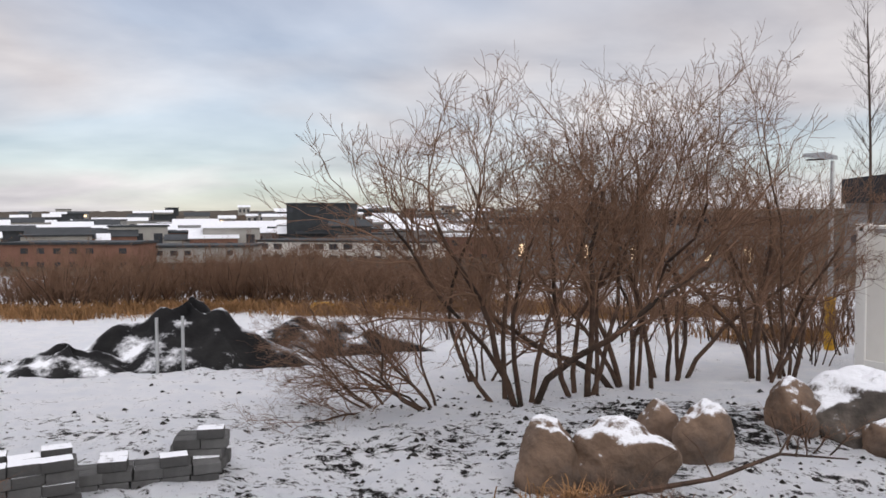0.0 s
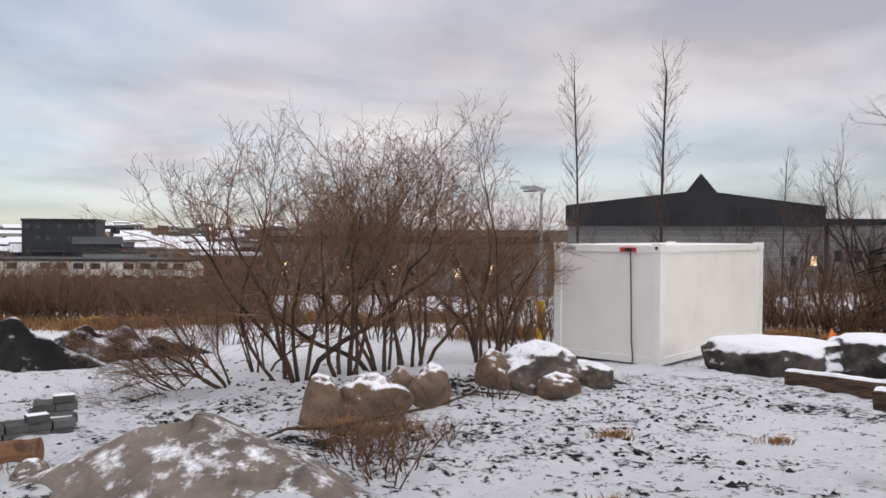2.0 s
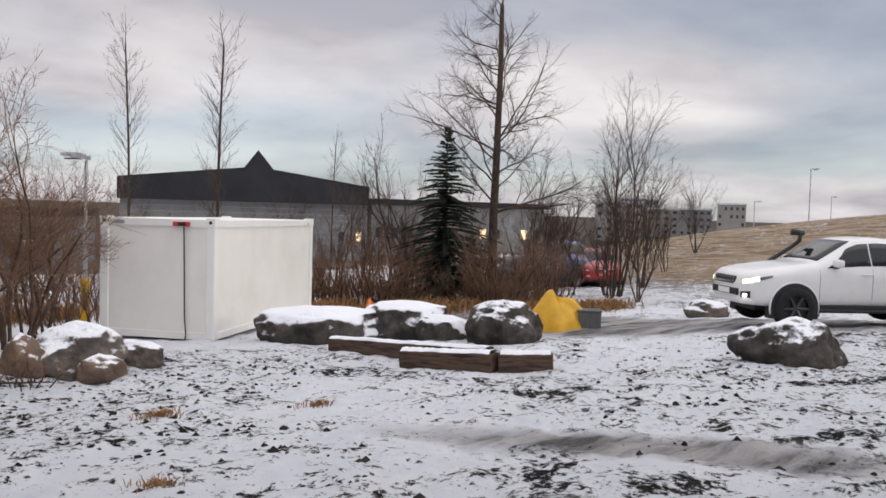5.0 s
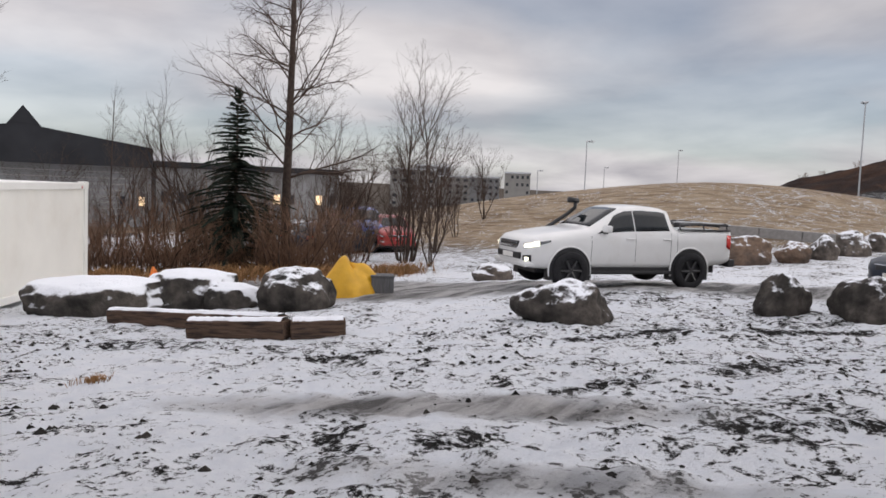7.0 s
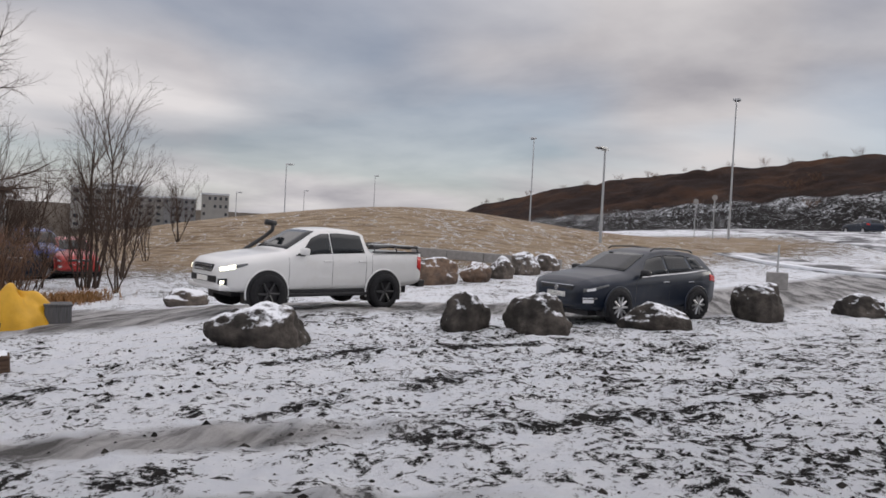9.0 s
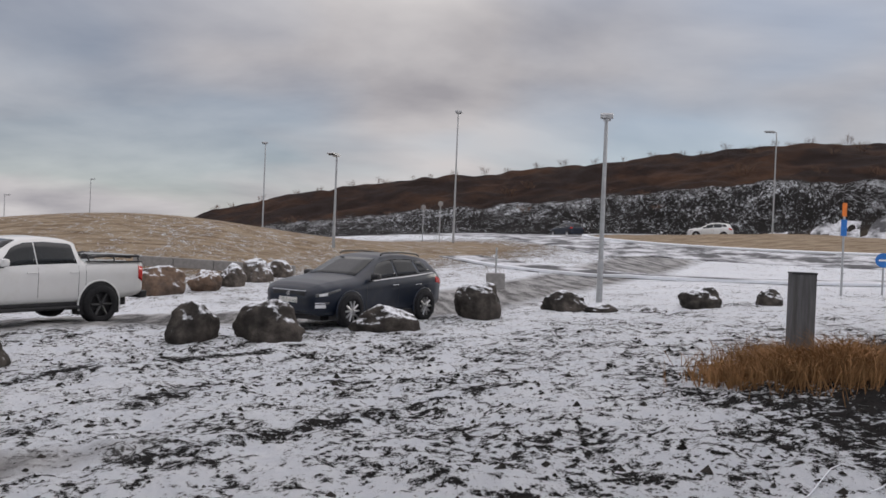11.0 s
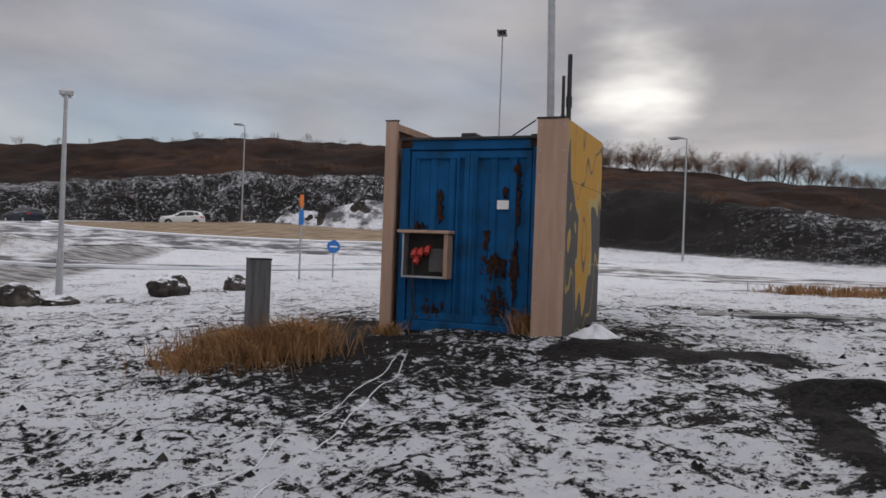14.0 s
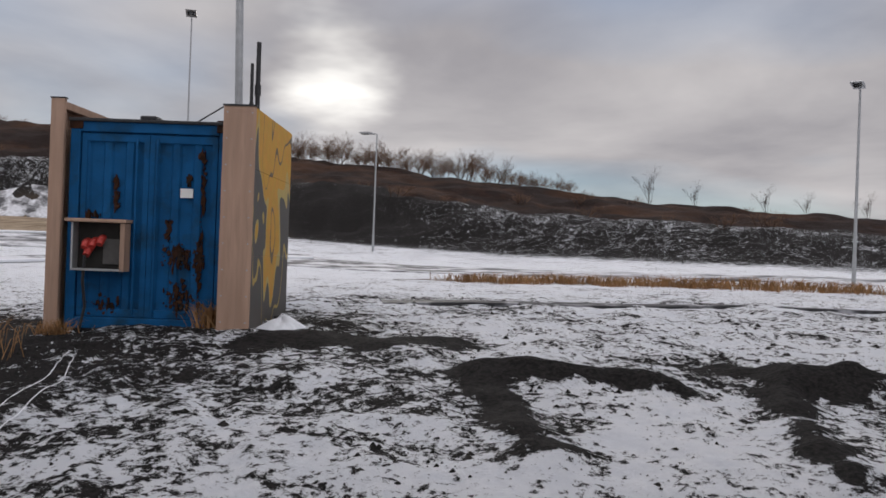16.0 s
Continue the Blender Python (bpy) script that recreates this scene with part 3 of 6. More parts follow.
# ---- blue container between timber screens ----
def shipping_container():
    # front face from its lower left to lower right corner, as seen from the standing place
    xa, ya = ring(-130.5, 10.72)
    xb, yb = ring(-140.3, 10.06)
    a = math.atan2(yb - ya, xb - xa)
    base = height((xa + xb) / 2, (ya + yb) / 2) - 0.10
    return Matrix.Translation((xa, ya, base)) @ Matrix.Rotation(a, 4, "Z"), math.hypot(xb - xa, yb - ya)


CM, CW = shipping_container()
CL, CH = 2.9, 2.50
M_POST0 = material("dull_grey_panel", (0.12, 0.115, 0.11), 0.8, 0, 0.2, 6, 0.05)
M_BOXIN = material("dark_box_inside", (0.035, 0.033, 0.03), 0.7, 0, 0.2, 6, 0.05)


def build_container():
    c = empty("shipping_container", CM, "worn blue steel shipping container with rust", "container")
    w, h = CW, CH
    body = bmesh.new()
    box(body, 0.04, 0.06, 0.14, w - 0.04, CL, h - 0.05)
    part("body", body, M_BLUE, c)
    for x0 in (0.0, w - 0.12):
        part("corner_post", boxed(x0, 0, 0, x0 + 0.12, 0.14, h, 0.015), M_BLUE, c)
    part("sill", boxed(0.12, 0, 0.03, w - 0.12, 0.12, 0.17, 0.015), M_BLUE, c)
    part("header", boxed(0.12, 0, h - 0.13, w - 0.12, 0.12, h, 0.015), M_BLUE, c)
    # corrugated door leaves
    dw = (w - 0.26) / 2
    for k in range(2):
        x0 = 0.13 + k * (dw + 0.0)
        bm = bmesh.new()
        n, out = 3, []
        for i in range(n):
            u = x0 + 0.02 + (dw - 0.04) * i / n
            s = (dw - 0.04) / n
            out += [(u, 0.035), (u + s * 0.30, 0.035), (u + s * 0.42, 0.065), (u + s * 0.88, 0.065)]
        out += [(x0 + dw - 0.02, 0.035), (x0 + dw - 0.02, 0.09), (x0 + 0.02, 0.09)]
        prism(bm, out, 0.19, h - 0.15, "z")
        leaf = part("door_leaf", bm, M_BLUE, c)
        part("door_frame", boxed(x0 + 0.01, 0.022, h - 0.24, x0 + dw - 0.01, 0.06, h - 0.145, 0.008), M_BLUE, leaf)
        part("door_frame", boxed(x0 + 0.01, 0.022, 0.175, x0 + dw - 0.01, 0.06, 0.27, 0.008), M_BLUE, leaf)
        part("door_frame", boxed(x0 + 0.002, 0.020, 0.175, x0 + 0.07, 0.06, h - 0.145, 0.008), M_BLUE, leaf)
        part("door_frame", boxed(x0 + dw - 0.07, 0.020, 0.175, x0 + dw - 0.002, 0.06, h - 0.145, 0.008), M_BLUE, leaf)
    roof = bmesh.new()
    box(roof, -0.02, -0.03, h - 0.01, w + 0.02, CL, h + 0.03, 0.01)
    part("roof_sheet", roof, M_BLACK, c, "dark felt on the roof")
    # rust and peeled patches, thin flakes on the doors
    rnd = random.Random(5)
    for x0, z0, sx, sz, n in ((1.33, 0.93, 0.20, 0.16, 16), (1.57, 0.95, 0.06, 0.22, 9), (1.60, 1.75, 0.03, 0.40, 9), (1.58, 0.75, 0.03, 0.5, 7), (0.55, 1.75, 0.02, 0.12, 2), (1.36, 0.42, 0.22, 0.24, 12), (0.56, 1.58, 0.05, 0.15, 5), (1.42, 1.84, 0.05, 0.05, 3), (0.45, 0.32, 0.2, 0.12, 6), (0.3, 1.38, 0.12, 0.04, 3), (1.2, 1.22, 0.04, 0.16, 4), (1.56, 2.12, 0.05, 0.05, 3)):
        bm = bmesh.new()
        for _ in range(n * 9):
            u, v, r = rnd.gauss(x0, sx * 0.42), rnd.gauss(z0, sz * 0.45), 0.004 + 0.026 * rnd.random() ** 2.5
            run = rnd.choice((1.1, 1.4, 3.0))
            pts = []
            for k in range(9):
                q = 2 * math.pi * k / 9
                e = r * rnd.uniform(0.45, 1.25)
                pts.append((u + e * math.cos(q) / run ** 0.5, v + e * run * math.sin(q)))
            y = 0.0335 - 0.0008 * rnd.random() - 0.012
            prism(bm, pts, y, y + 0.03, "y")
        tagged(part("rust_patch", bm, M_RUST, c, "dark rust patch"), kind="stuff")
    part("label", boxed(1.33, 0.012, 1.62, 1.48, 0.03, 1.73), M_WHITE2, c, "small white paper label")
    # power box hung on the left leaf: back, sides and a small roof
    bx = part("power_box", boxed(0.14, -0.02, 0.74, 0.74, 0.02, 1.30), M_BOXIN, c, "open grey metal power box")
    part("hood", boxed(0.06, -0.20, 1.29, 0.78, 0.02, 1.33, 0.008), M_WOOD, bx)
    part("box_side", boxed(0.70, -0.16, 0.72, 0.755, 0.02, 1.285, 0.006), M_WOOD, bx)
    part("box_side", boxed(0.125, -0.16, 0.72, 0.15, 0.02, 1.285, 0.004), M_GREY, bx)
    part("box_floor", boxed(0.13, -0.16, 0.72, 0.74, 0.02, 0.745, 0.004), M_GREY, bx)
    part("panel", boxed(0.46, -0.05, 0.80, 0.66, -0.015, 1.10, 0.006), M_POST0, bx)
    for u, v in ((0.27, 1.02), (0.36, 1.03), (0.45, 1.06), (0.30, 0.93)):
        bm = bmesh.new()
        tube(bm, [(u, -0.02, v + 0.05), (u, -0.08, v + 0.03), (u, -0.13, v - 0.03)], [0.042, 0.045, 0.038], 10)
        part("socket", bm, M_RED, bx, "red power socket")
    bm = bmesh.new()
    tube(bm, [(0.28, -0.13, 0.90), (0.27, -0.14, 0.6), (0.29, -0.1, 0.3), (0.24, -0.12, 0.02)], [0.018] * 4, 6)
    part("cable", bm, M_BLACK, c, "black cable")
    for u in (0.80, 1.04):
        bm = bmesh.new()
        tube(bm, [(u, 0.03, 0.2), (u, 0.012, 0.25), (u, 0.012, h - 0.25), (u, 0.03, h - 0.2)], [0.018] * 4, 8)
        part("lock_bar", bm, M_BLUE, c)
    part("roof_clutter", boxed(0.80, 0.05, h + 0.03, 1.0, 0.3, h + 0.09, 0.02), M_BLACK, c)
    part("corner_casting", boxed(-0.01, -0.012, h - 0.1, 0.15, 0.15, h + 0.05, 0.01), M_RUST, c)
    part("corner_casting", boxed(w - 0.15, -0.012, h - 0.1, w + 0.01, 0.15, h + 0.05, 0.01), M_RUST, c)
    return c


build_container()


def timber_screens():
    inv = CM
    # boards standing left of the doors: a narrow plank edge and its screen running back
    s = empty("timber_screen", inv @ Matrix.Translation((-0.10, -0.06, -0.06)), "pale timber screen beside the blue container", "screen")
    part("end_board", boxed(-0.10, -0.03, 0, 0.06, 0.03, CH + 0.30, 0.005), M_WOOD, s)
    for k in range(9):
        part("plank", boxed(-0.095, 0.04 + k * 0.29, 0.05, -0.06, 0.04 + k * 0.29 + 0.283, CH + 0.28, 0.004), M_WOOD, s)
    part("top_rail", boxed(-0.06, 0.03, CH + 0.18, 0.06, 2.6, CH + 0.27, 0.005), M_WOOD, s)
    part("cap", boxed(-0.11, -0.035, CH + 0.301, 0.07, 0.035, CH + 0.315), M_BLACK, s)
    # deep screen on the other side: plywood end panel and a painted side
    p = empty("timber_screen", inv @ Matrix.Translation((CW + 0.03, -0.35, -0.06)), "timber screen of plywood, its side painted with yellow and grey shapes", "screen")
    part("end_panel", boxed(0, -0.02, 0, 0.37, 0.02, CH + 0.23, 0.004), M_WOOD, p)
    for k in range(3):
        z0 = 0.02 + k * 1.0
        part("side_sheet", boxed(0.335, 0.02, z0, 0.37, 2.05, min(z0 + 0.997, CH + 0.22), 0.003), M_MURAL, p, "plywood sheet painted yellow, grey and white")
    part("inner_sheet", boxed(0.0, 0.02, 0.02, 0.03, 2.05, CH + 0.21), M_WOOD, p)
    part("cap", boxed(-0.01, -0.03, CH + 0.231, 0.38, 0.03, CH + 0.25), M_BLACK, p)
    for k in range(9):
        for u in (0.045, 0.33):
            part("screw", boxed(u - 0.008, -0.024, 0.25 + k * 0.3, u + 0.008, -0.018, 0.266 + k * 0.3), M_GREY, p)


def mural_material():
    """Loose shapes of yellow, grey and pale paint on plywood."""
    m = bpy.data.materials.new("mural_paint")
    m.use_nodes = True
    n, l = m.node_tree.nodes, m.node_tree.links
    b = n["Principled BSDF"]
    b.inputs["Roughness"].default_value = 0.6
    tc = n.new("ShaderNodeTexCoord")
    mp = n.new("ShaderNodeMapping"); mp.inputs["Scale"].default_value = (1, 0.9, 0.42); mp.inputs["Location"].default_value = (0, 0.25, 0.37)
    l.new(tc.outputs["Object"], mp.inputs["Vector"])
    t = n.new("ShaderNodeTexNoise"); t.inputs["Scale"].default_value, t.inputs["Detail"].default_value, t.inputs["Distortion"].default_value = 1.0, 1.0, 1.1
    l.new(mp.outputs[0], t.inputs["Vector"])
    sz = n.new("ShaderNodeSeparateXYZ"); l.new(tc.outputs["Object"], sz.inputs[0])
    h = n.new("ShaderNodeMath"); h.operation = "MULTIPLY_ADD"; h.inputs[1].default_value = 0.17
    l.new(sz.outputs["Z"], h.inputs[0]); l.new(t.outputs["Fac"], h.inputs[2])
    r = n.new("ShaderNodeValToRGB"); r.color_ramp.interpolation = "CONSTANT"
    e = r.color_ramp.elements
    e[0].position, e[0].color = 0.0, (0.075, 0.068, 0.062, 1)
    e[1].position, e[1].color = 0.80, (0.60, 0.31, 0.018, 1)
    for pos, col in ((0.645, (0.48, 0.34, 0.08, 1)), (0.662, (0.075, 0.068, 0.062, 1)), (0.775, (0.50, 0.38, 0.12, 1)), (0.90, (0.14, 0.10, 0.06, 1)), (0.912, (0.62, 0.32, 0.02, 1))):
        k = e.new(pos); k.color = col
    l.new(h.outputs[0], r.inputs["Fac"])
    g = n.new("ShaderNodeTexNoise"); g.inputs["Scale"].default_value = 9
    l.new(tc.outputs["Object"], g.inputs["Vector"])
    mx = n.new("ShaderNodeMixRGB"); mx.blend_type = "MULTIPLY"; mx.inputs["Fac"].default_value = 0.3
    l.new(r.outputs["Color"], mx.inputs["Color1"]); l.new(g.outputs["Color"], mx.inputs["Color2"])
    l.new(mx.outputs["Color"], b.inputs["Base Color"])
    return m


M_MURAL = mural_material()
timber_screens()


# ---- boulders ----
def boulder_mesh(seed, sx, sy, sz, mat, rough=0.22, cuts=4, flat=9.0):
    """A weathered stone: a ball with planes knocked off and a lumpy skin, flat underneath."""
    rnd = random.Random(seed)
    bm = bmesh.new()
    bmesh.ops.create_icosphere(bm, subdivisions=5, radius=1)
    planes = []
    for _ in range(cuts):
        v = Vector((rnd.uniform(-1, 1), rnd.uniform(-1, 1), rnd.uniform(-0.3, 1))).normalized()
        planes.append((v, rnd.uniform(0.62, 0.86)))
    off = Vector((rnd.uniform(0, 50), rnd.uniform(0, 50), seed))
    for v in bm.verts:
        p = v.co.copy()
        for q, dist in planes:
            over = p.dot(q) - dist
            if over > 0:
                p -= q * over * 0.7
        k = 1 + rough * noise.noise(p * 1.3 + off) + rough * 0.4 * noise.noise(p * 3.4 + off) + rough * 0.16 * noise.noise(p * 9 + off)
        p *= k
        if p.z > flat:
            p.z = flat + (p.z - flat) * 0.25
        p.z = max(p.z, -0.55)
        v.co = Vector((p.x * sx / 1.8, p.y * sy / 1.8, (p.z + 0.5) * sz / 1.4))
    return to_mesh("boulder", bm, mat, True)


def boulder(az, d, width, deep, tall, turn, seed, mat, label, sink=0.05, rough=0.21):
    x, y = ring(az, d)
    ob = new("boulder", boulder_mesh(seed, width, deep, tall, mat, rough, flat=0.34 if mat is M_SLAB else 9.0))
    ob.matrix_basis = Matrix.Translation((x, y, height(x, y) - sink)) @ Matrix.Rotation(radians(az + turn), 4, "Z")
    return tagged(ob, label, "boulder", "boulders along the track")


GREY_L, DARK_L, BROWN_L, SLAB_L = "rounded grey boulder dusted with snow", "dark lava boulder with a little snow", "smooth brown boulder at the edge of the bank", "broad dark boulder under a thick sheet of snow"
for az, d, w, deep, tall, turn, mat, label in (
    (-3.9, 9.5, 0.50, 0.5, 0.54, 20, M_ROCKB, BROWN_L), (-7.3, 9.6, 0.80, 0.6, 0.52, 0, M_ROCKB, BROWN_L), (-9.2, 11.0, 0.5, 0.5, 0.42, 40, M_ROCKB, "small reddish brown boulder"),
    (-11.4, 10.6, 0.50, 0.5, 0.50, -20, M_ROCKB, BROWN_L), (-19.0, 12.3, 1.05, 0.9, 0.66, 10, M_ROCK, GREY_L), (-20.3, 11.9, 0.62, 0.5, 0.36, 0, M_ROCKB, "low orange-brown boulder in the snow"),
    (-22.3, 13.0, 0.72, 0.6, 0.40, -30, M_ROCK, GREY_L), (-15.7, 12.0, 0.5, 0.5, 0.55, 0, M_ROCKB, "brown boulder grown over with twigs"),
    (-34.3, 17.6, 2.35, 1.7, 1.05, -8, M_SLAB, SLAB_L), (-40.5, 18.0, 1.85, 1.5, 1.25, 15, M_SLAB, SLAB_L), (-43.0, 17.2, 1.1, 0.9, 0.80, -10, M_SLAB, SLAB_L), (-47.3, 16.6, 1.52, 1.2, 0.84, 5, M_ROCKD, DARK_L),
    (-66.2, 13.3, 1.44, 1.0, 0.66, -8, M_ROCKD, DARK_L), (-80.4, 15.2, 0.80, 0.8, 0.74, 10, M_ROCKD, DARK_L), (-85.6, 15.1, 1.14, 0.9, 0.70, -12, M_ROCKD, DARK_L), (-93.4, 16.6, 1.22, 0.8, 0.52, 4, M_ROCKD, "low dark boulder with a cap of snow"),
    (-61.1, 23.0, 1.05, 0.8, 0.48, 0, M_ROCK, GREY_L), (-78.1, 31.5, 1.7, 1.0, 1.08, 0, M_ROCKB, "brown boulder beside the track"), (-81.0, 33.2, 1.2, 1.0, 0.8, 30, M_ROCKB, "brown boulder beside the track"),
    (-82.8, 34.4, 0.95, 0.9, 0.86, 10, M_ROCK, GREY_L), (-84.4, 36.4, 1.25, 1.0, 0.98, -20, M_ROCK, GREY_L), (-85.9, 38.2, 1.2, 1.0, 0.8, 15, M_ROCK, GREY_L),
    (-99.8, 19.4, 1.1, 0.9, 0.93, 8, M_ROCKD, DARK_L), (-106.0, 21.6, 1.12, 0.8, 0.52, -5, M_ROCKD, DARK_L), (-108.6, 21.2, 0.85, 0.6, 0.22, 15, M_ROCKD, "flat dark stone in the snow"), (-112.0, 21.4, 0.6, 0.5, 0.16, 5, M_ROCKD, "flat dark stone in the snow"),
    (-115.2, 22.6, 1.10, 0.9, 0.58, 20, M_ROCKD, DARK_L), (-119.3, 23.8, 0.70, 0.6, 0.46, -15, M_ROCKD, DARK_L), (14.3, 7.2, 0.30, 0.28, 0.20, 0, M_SAND, "small grey stone in snow"),
):
    boulder(az, d, w, deep, tall, turn, int(abs(az) * 10 + d * 7), mat, label)


# ---- lamp posts ----
def lamp_post(az, d, tall, head, turn, arm=0.0, thick=0.075, label="grey steel street lamp with a flat head"):
    x, y = ring(az, d)
    l = empty("street_lamp", Matrix.Translation((x, y, height(x, y))) @ Matrix.Rotation(radians(turn), 4, "Z"), label, "street lamp", "street lamps")
    bm = bmesh.new()
    tube(bm, [(0, 0, -0.1), (0, 0, 1.2), (0, 0, 1.25), (0, 0, tall)], [thick * 1.25, thick * 1.2, thick, thick * 0.7], 10)
    part("pole", bm, M_GREY, l)
    if arm:
        bm = bmesh.new()
        tube(bm, [(0, 0, tall - 0.05), (arm * 0.3, 0, tall + 0.05), (arm, 0, tall + 0.08)], [thick * 0.6] * 3, 8)
        part("arm", bm, M_GREY, l)
    bm = bmesh.new()
    prism(bm, [(arm - 0.06, tall + 0.02), (arm + head * 0.9, tall + 0.10), (arm + head, tall + 0.13), (arm + head * 0.9, tall + 0.19), (arm + head * 0.2, tall + 0.20), (arm - 0.06, tall + 0.12)], -head * 0.24, head * 0.24, "y")
    hd = part("lamp_head", bm, M_GREY, l)
    part("lens", boxed(arm + head * 0.25, -head * 0.16, tall + 0.03, arm + head * 0.85, head * 0.16, tall + 0.06), M_GLASS, hd)
    return l


old = lamp_post(-19.1, 23.0, 4.25, 0.62, 140, 0.0, 0.06, "thin lamp post with a yellow guard at its foot")
part("guard", tube(bmesh.new(), [(0, 0, 0), (0, 0, 1.2)], [0.115, 0.115], 12), M_YELLOW, old, "yellow guard pipe round the foot")
for az, d, tall, head, turn, arm in ((-108.35, 24.5, 5.45, 0.75, -20, 0.0), (-89.55, 48, 5.35, 0.85, 150, 0.0), (-98.0, 62, 10.1, 1.1, -10, 0.4), (-84.6, 85, 10.2, 1.2, 10, 0.4),
                                     (-137.3, 64, 16.6, 1.6, 130, 0.3), (-150.2, 62, 9.0, 1.1, 0, 0.4), (-182.2, 40, 8.6, 1.0, 80, 0.3), (-67.3, 95, 9.5, 1.2, 0, 0.5),
                                     (-119.5, 82, 9.9, 0.9, 60, 0.2), (-64.0, 130, 8.0, 1.2, 0, 0.5), (-73.5, 150, 11.0, 1.2, 0, 0.5), (-68.6, 150, 9.0, 1.2, 0, 0.5)):
    lamp_post(az, d, tall, head, turn, arm)


# ---- bare trees ----
class Branches:
    """Collects tapering limbs as plain triangles and quads."""

    def __init__(self):
        self.co, self.faces = [], []

    def limb(self, pts, r0, r1, sides):
        base, n = len(self.co), len(pts)
        prev = None
        for i, p in enumerate(pts):
            a = (pts[min(i + 1, n - 1)] - pts[max(i - 1, 0)])
            a = a.normalized() if a.length > 1e-9 else Vector((0, 0, 1))
            side = a.orthogonal().normalized() if prev is None else (prev - a * prev.dot(a)).normalized()
            prev = side
            other = a.cross(side)
            r = r0 + (r1 - r0) * i / (n - 1)
            for k in range(sides):
                t = 2 * math.pi * k / sides
                self.co.append(p + (side * math.cos(t) + other * math.sin(t)) * r)
        for i in range(n - 1):
            for k in range(sides):
                a, b = base + i * sides + k, base + i * sides + (k + 1) % sides
                self.faces.append((a, b, b + sides, a + sides))

    def mesh(self, name, mat):
        me = bpy.data.meshes.new(name)
        me.from_pydata([tuple(c) for c in self.co], [], self.faces)
        me.materials.append(mat)
        me.polygons.foreach_set("use_smooth", [True] * len(me.polygons))
        return me


def grow(trunk, crown, rnd, p, way, length, r, depth, spec):
    """One limb and, along it, its smaller ones. spec: per depth (children, length share, spread, steps, up-pull, wander)."""
    kids, share, spread, steps, lift, wander, *thin = spec[depth]
    pts, a, q = [p.copy()], way.copy(), p.copy()
    for i in range(steps):
        a = (a + Vector((rnd.gauss(0, wander), rnd.gauss(0, wander), rnd.gauss(0, wander) + lift))).normalized()
        q = q + a * (length / steps)
        pts.append(q.copy())
    last = depth + 1 >= len(spec)
    end = r * (0.25 if last else 0.42)
    (trunk if depth == 0 else crown).limb(pts, r, max(end, 0.0022), 7 if depth == 0 else 5 if depth == 1 else 3)
    if last:
        return
    for k in range(kids):
        t = rnd.uniform(0.22 if depth else 0.3, 1.0) if k else 1.0
        f = t * steps
        i = min(int(f), steps - 1)
        start = pts[i].lerp(pts[i + 1], f - i)
        along = (pts[i + 1] - pts[i]).normalized()
        side = along.orthogonal().normalized()
        side.rotate(Matrix.Rotation(rnd.uniform(0, 2 * math.pi), 3, along))
        s = spread * rnd.uniform(0.6, 1.25) * (0.35 if k == 0 else 1)
        new_way = (along * math.cos(s) + side * math.sin(s)).normalized()
        rr = max(r * (1 - 0.58 * t) * rnd.uniform(0.5, 0.72) * (thin[0] if thin and k else 1), 0.003)
        grow(trunk, crown, rnd, start, new_way, length * share * rnd.uniform(0.65, 1.15) * (1.15 - 0.45 * t), rr, depth + 1, spec)


def tree_meshes(seed, stems, tall, r, lean, spec, bark, twig, foot=0.3):
    rnd = random.Random(seed)
    trunk, crown = Branches(), Branches()
    for s in range(stems):
        a = 2 * math.pi * (s + rnd.random() * 0.8) / stems
        out = lean * rnd.uniform(0.3, 1.2) if stems > 1 else lean
        way = Vector((math.cos(a) * out, math.sin(a) * out, 1)).normalized()
        k = rnd.uniform(0.65, 1.0) if s else 1.0
        grow(trunk, crown, rnd, Vector((math.cos(a) * foot * rnd.random(), math.sin(a) * foot * rnd.random(), -0.08)), way, tall * 0.62 * k, r * rnd.uniform(0.6, 1.0), 0, spec)
    return trunk.mesh("trunk", bark), crown.mesh("crown", twig)


def tree(name, az, d, meshes, label, scale=1.0, turn=0.0, tip=(0, 0), group="", wide=1.0):
    x, y = ring(az, d)
    m = Matrix.Translation((x, y, height(x, y) - 0.03)) @ Matrix.Rotation(radians(tip[0]), 4, "Y") @ Matrix.Rotation(radians(tip[1]), 4, "X") @ Matrix.Rotation(radians(turn), 4, "Z") @ Matrix.Diagonal((scale * wide, scale * wide, scale, 1))
    t = empty(name, m, label, "tree" if "shrub" not in name else "shrub", group)
    for me in meshes:
        ob = new(me.name.split(".")[0], me)
        ob.parent = t
    return t


#            children, share, spread, steps, lift, wander
WILLOW = [(9, 0.60, 0.60, 7, 0.0, 0.17), (8, 0.58, 0.72, 5, 0.05, 0.22), (6, 0.52, 0.75, 4, 0.05, 0.25), (0, 0, 0, 3, 0.05, 0.28)]
SHRUB = [(9, 0.55, 0.5, 5, 0.02, 0.12), (9, 0.6, 0.55, 4, 0.05, 0.16), (0, 0, 0, 3, 0.05, 0.2)]
willows = [tree_meshes(11 + k, 5 + k % 3, 5.7, 0.048, 0.42, WILLOW, M_BARK, M_TWIG) for k in range(4)]
shrubs = [tree_meshes(31 + k, 14, 2.3, 0.024, 0.55, SHRUB, M_BARK, M_TWIG, 0.7) for k in range(3)]
WL = "bare reddish brown willow with many crooked stems"
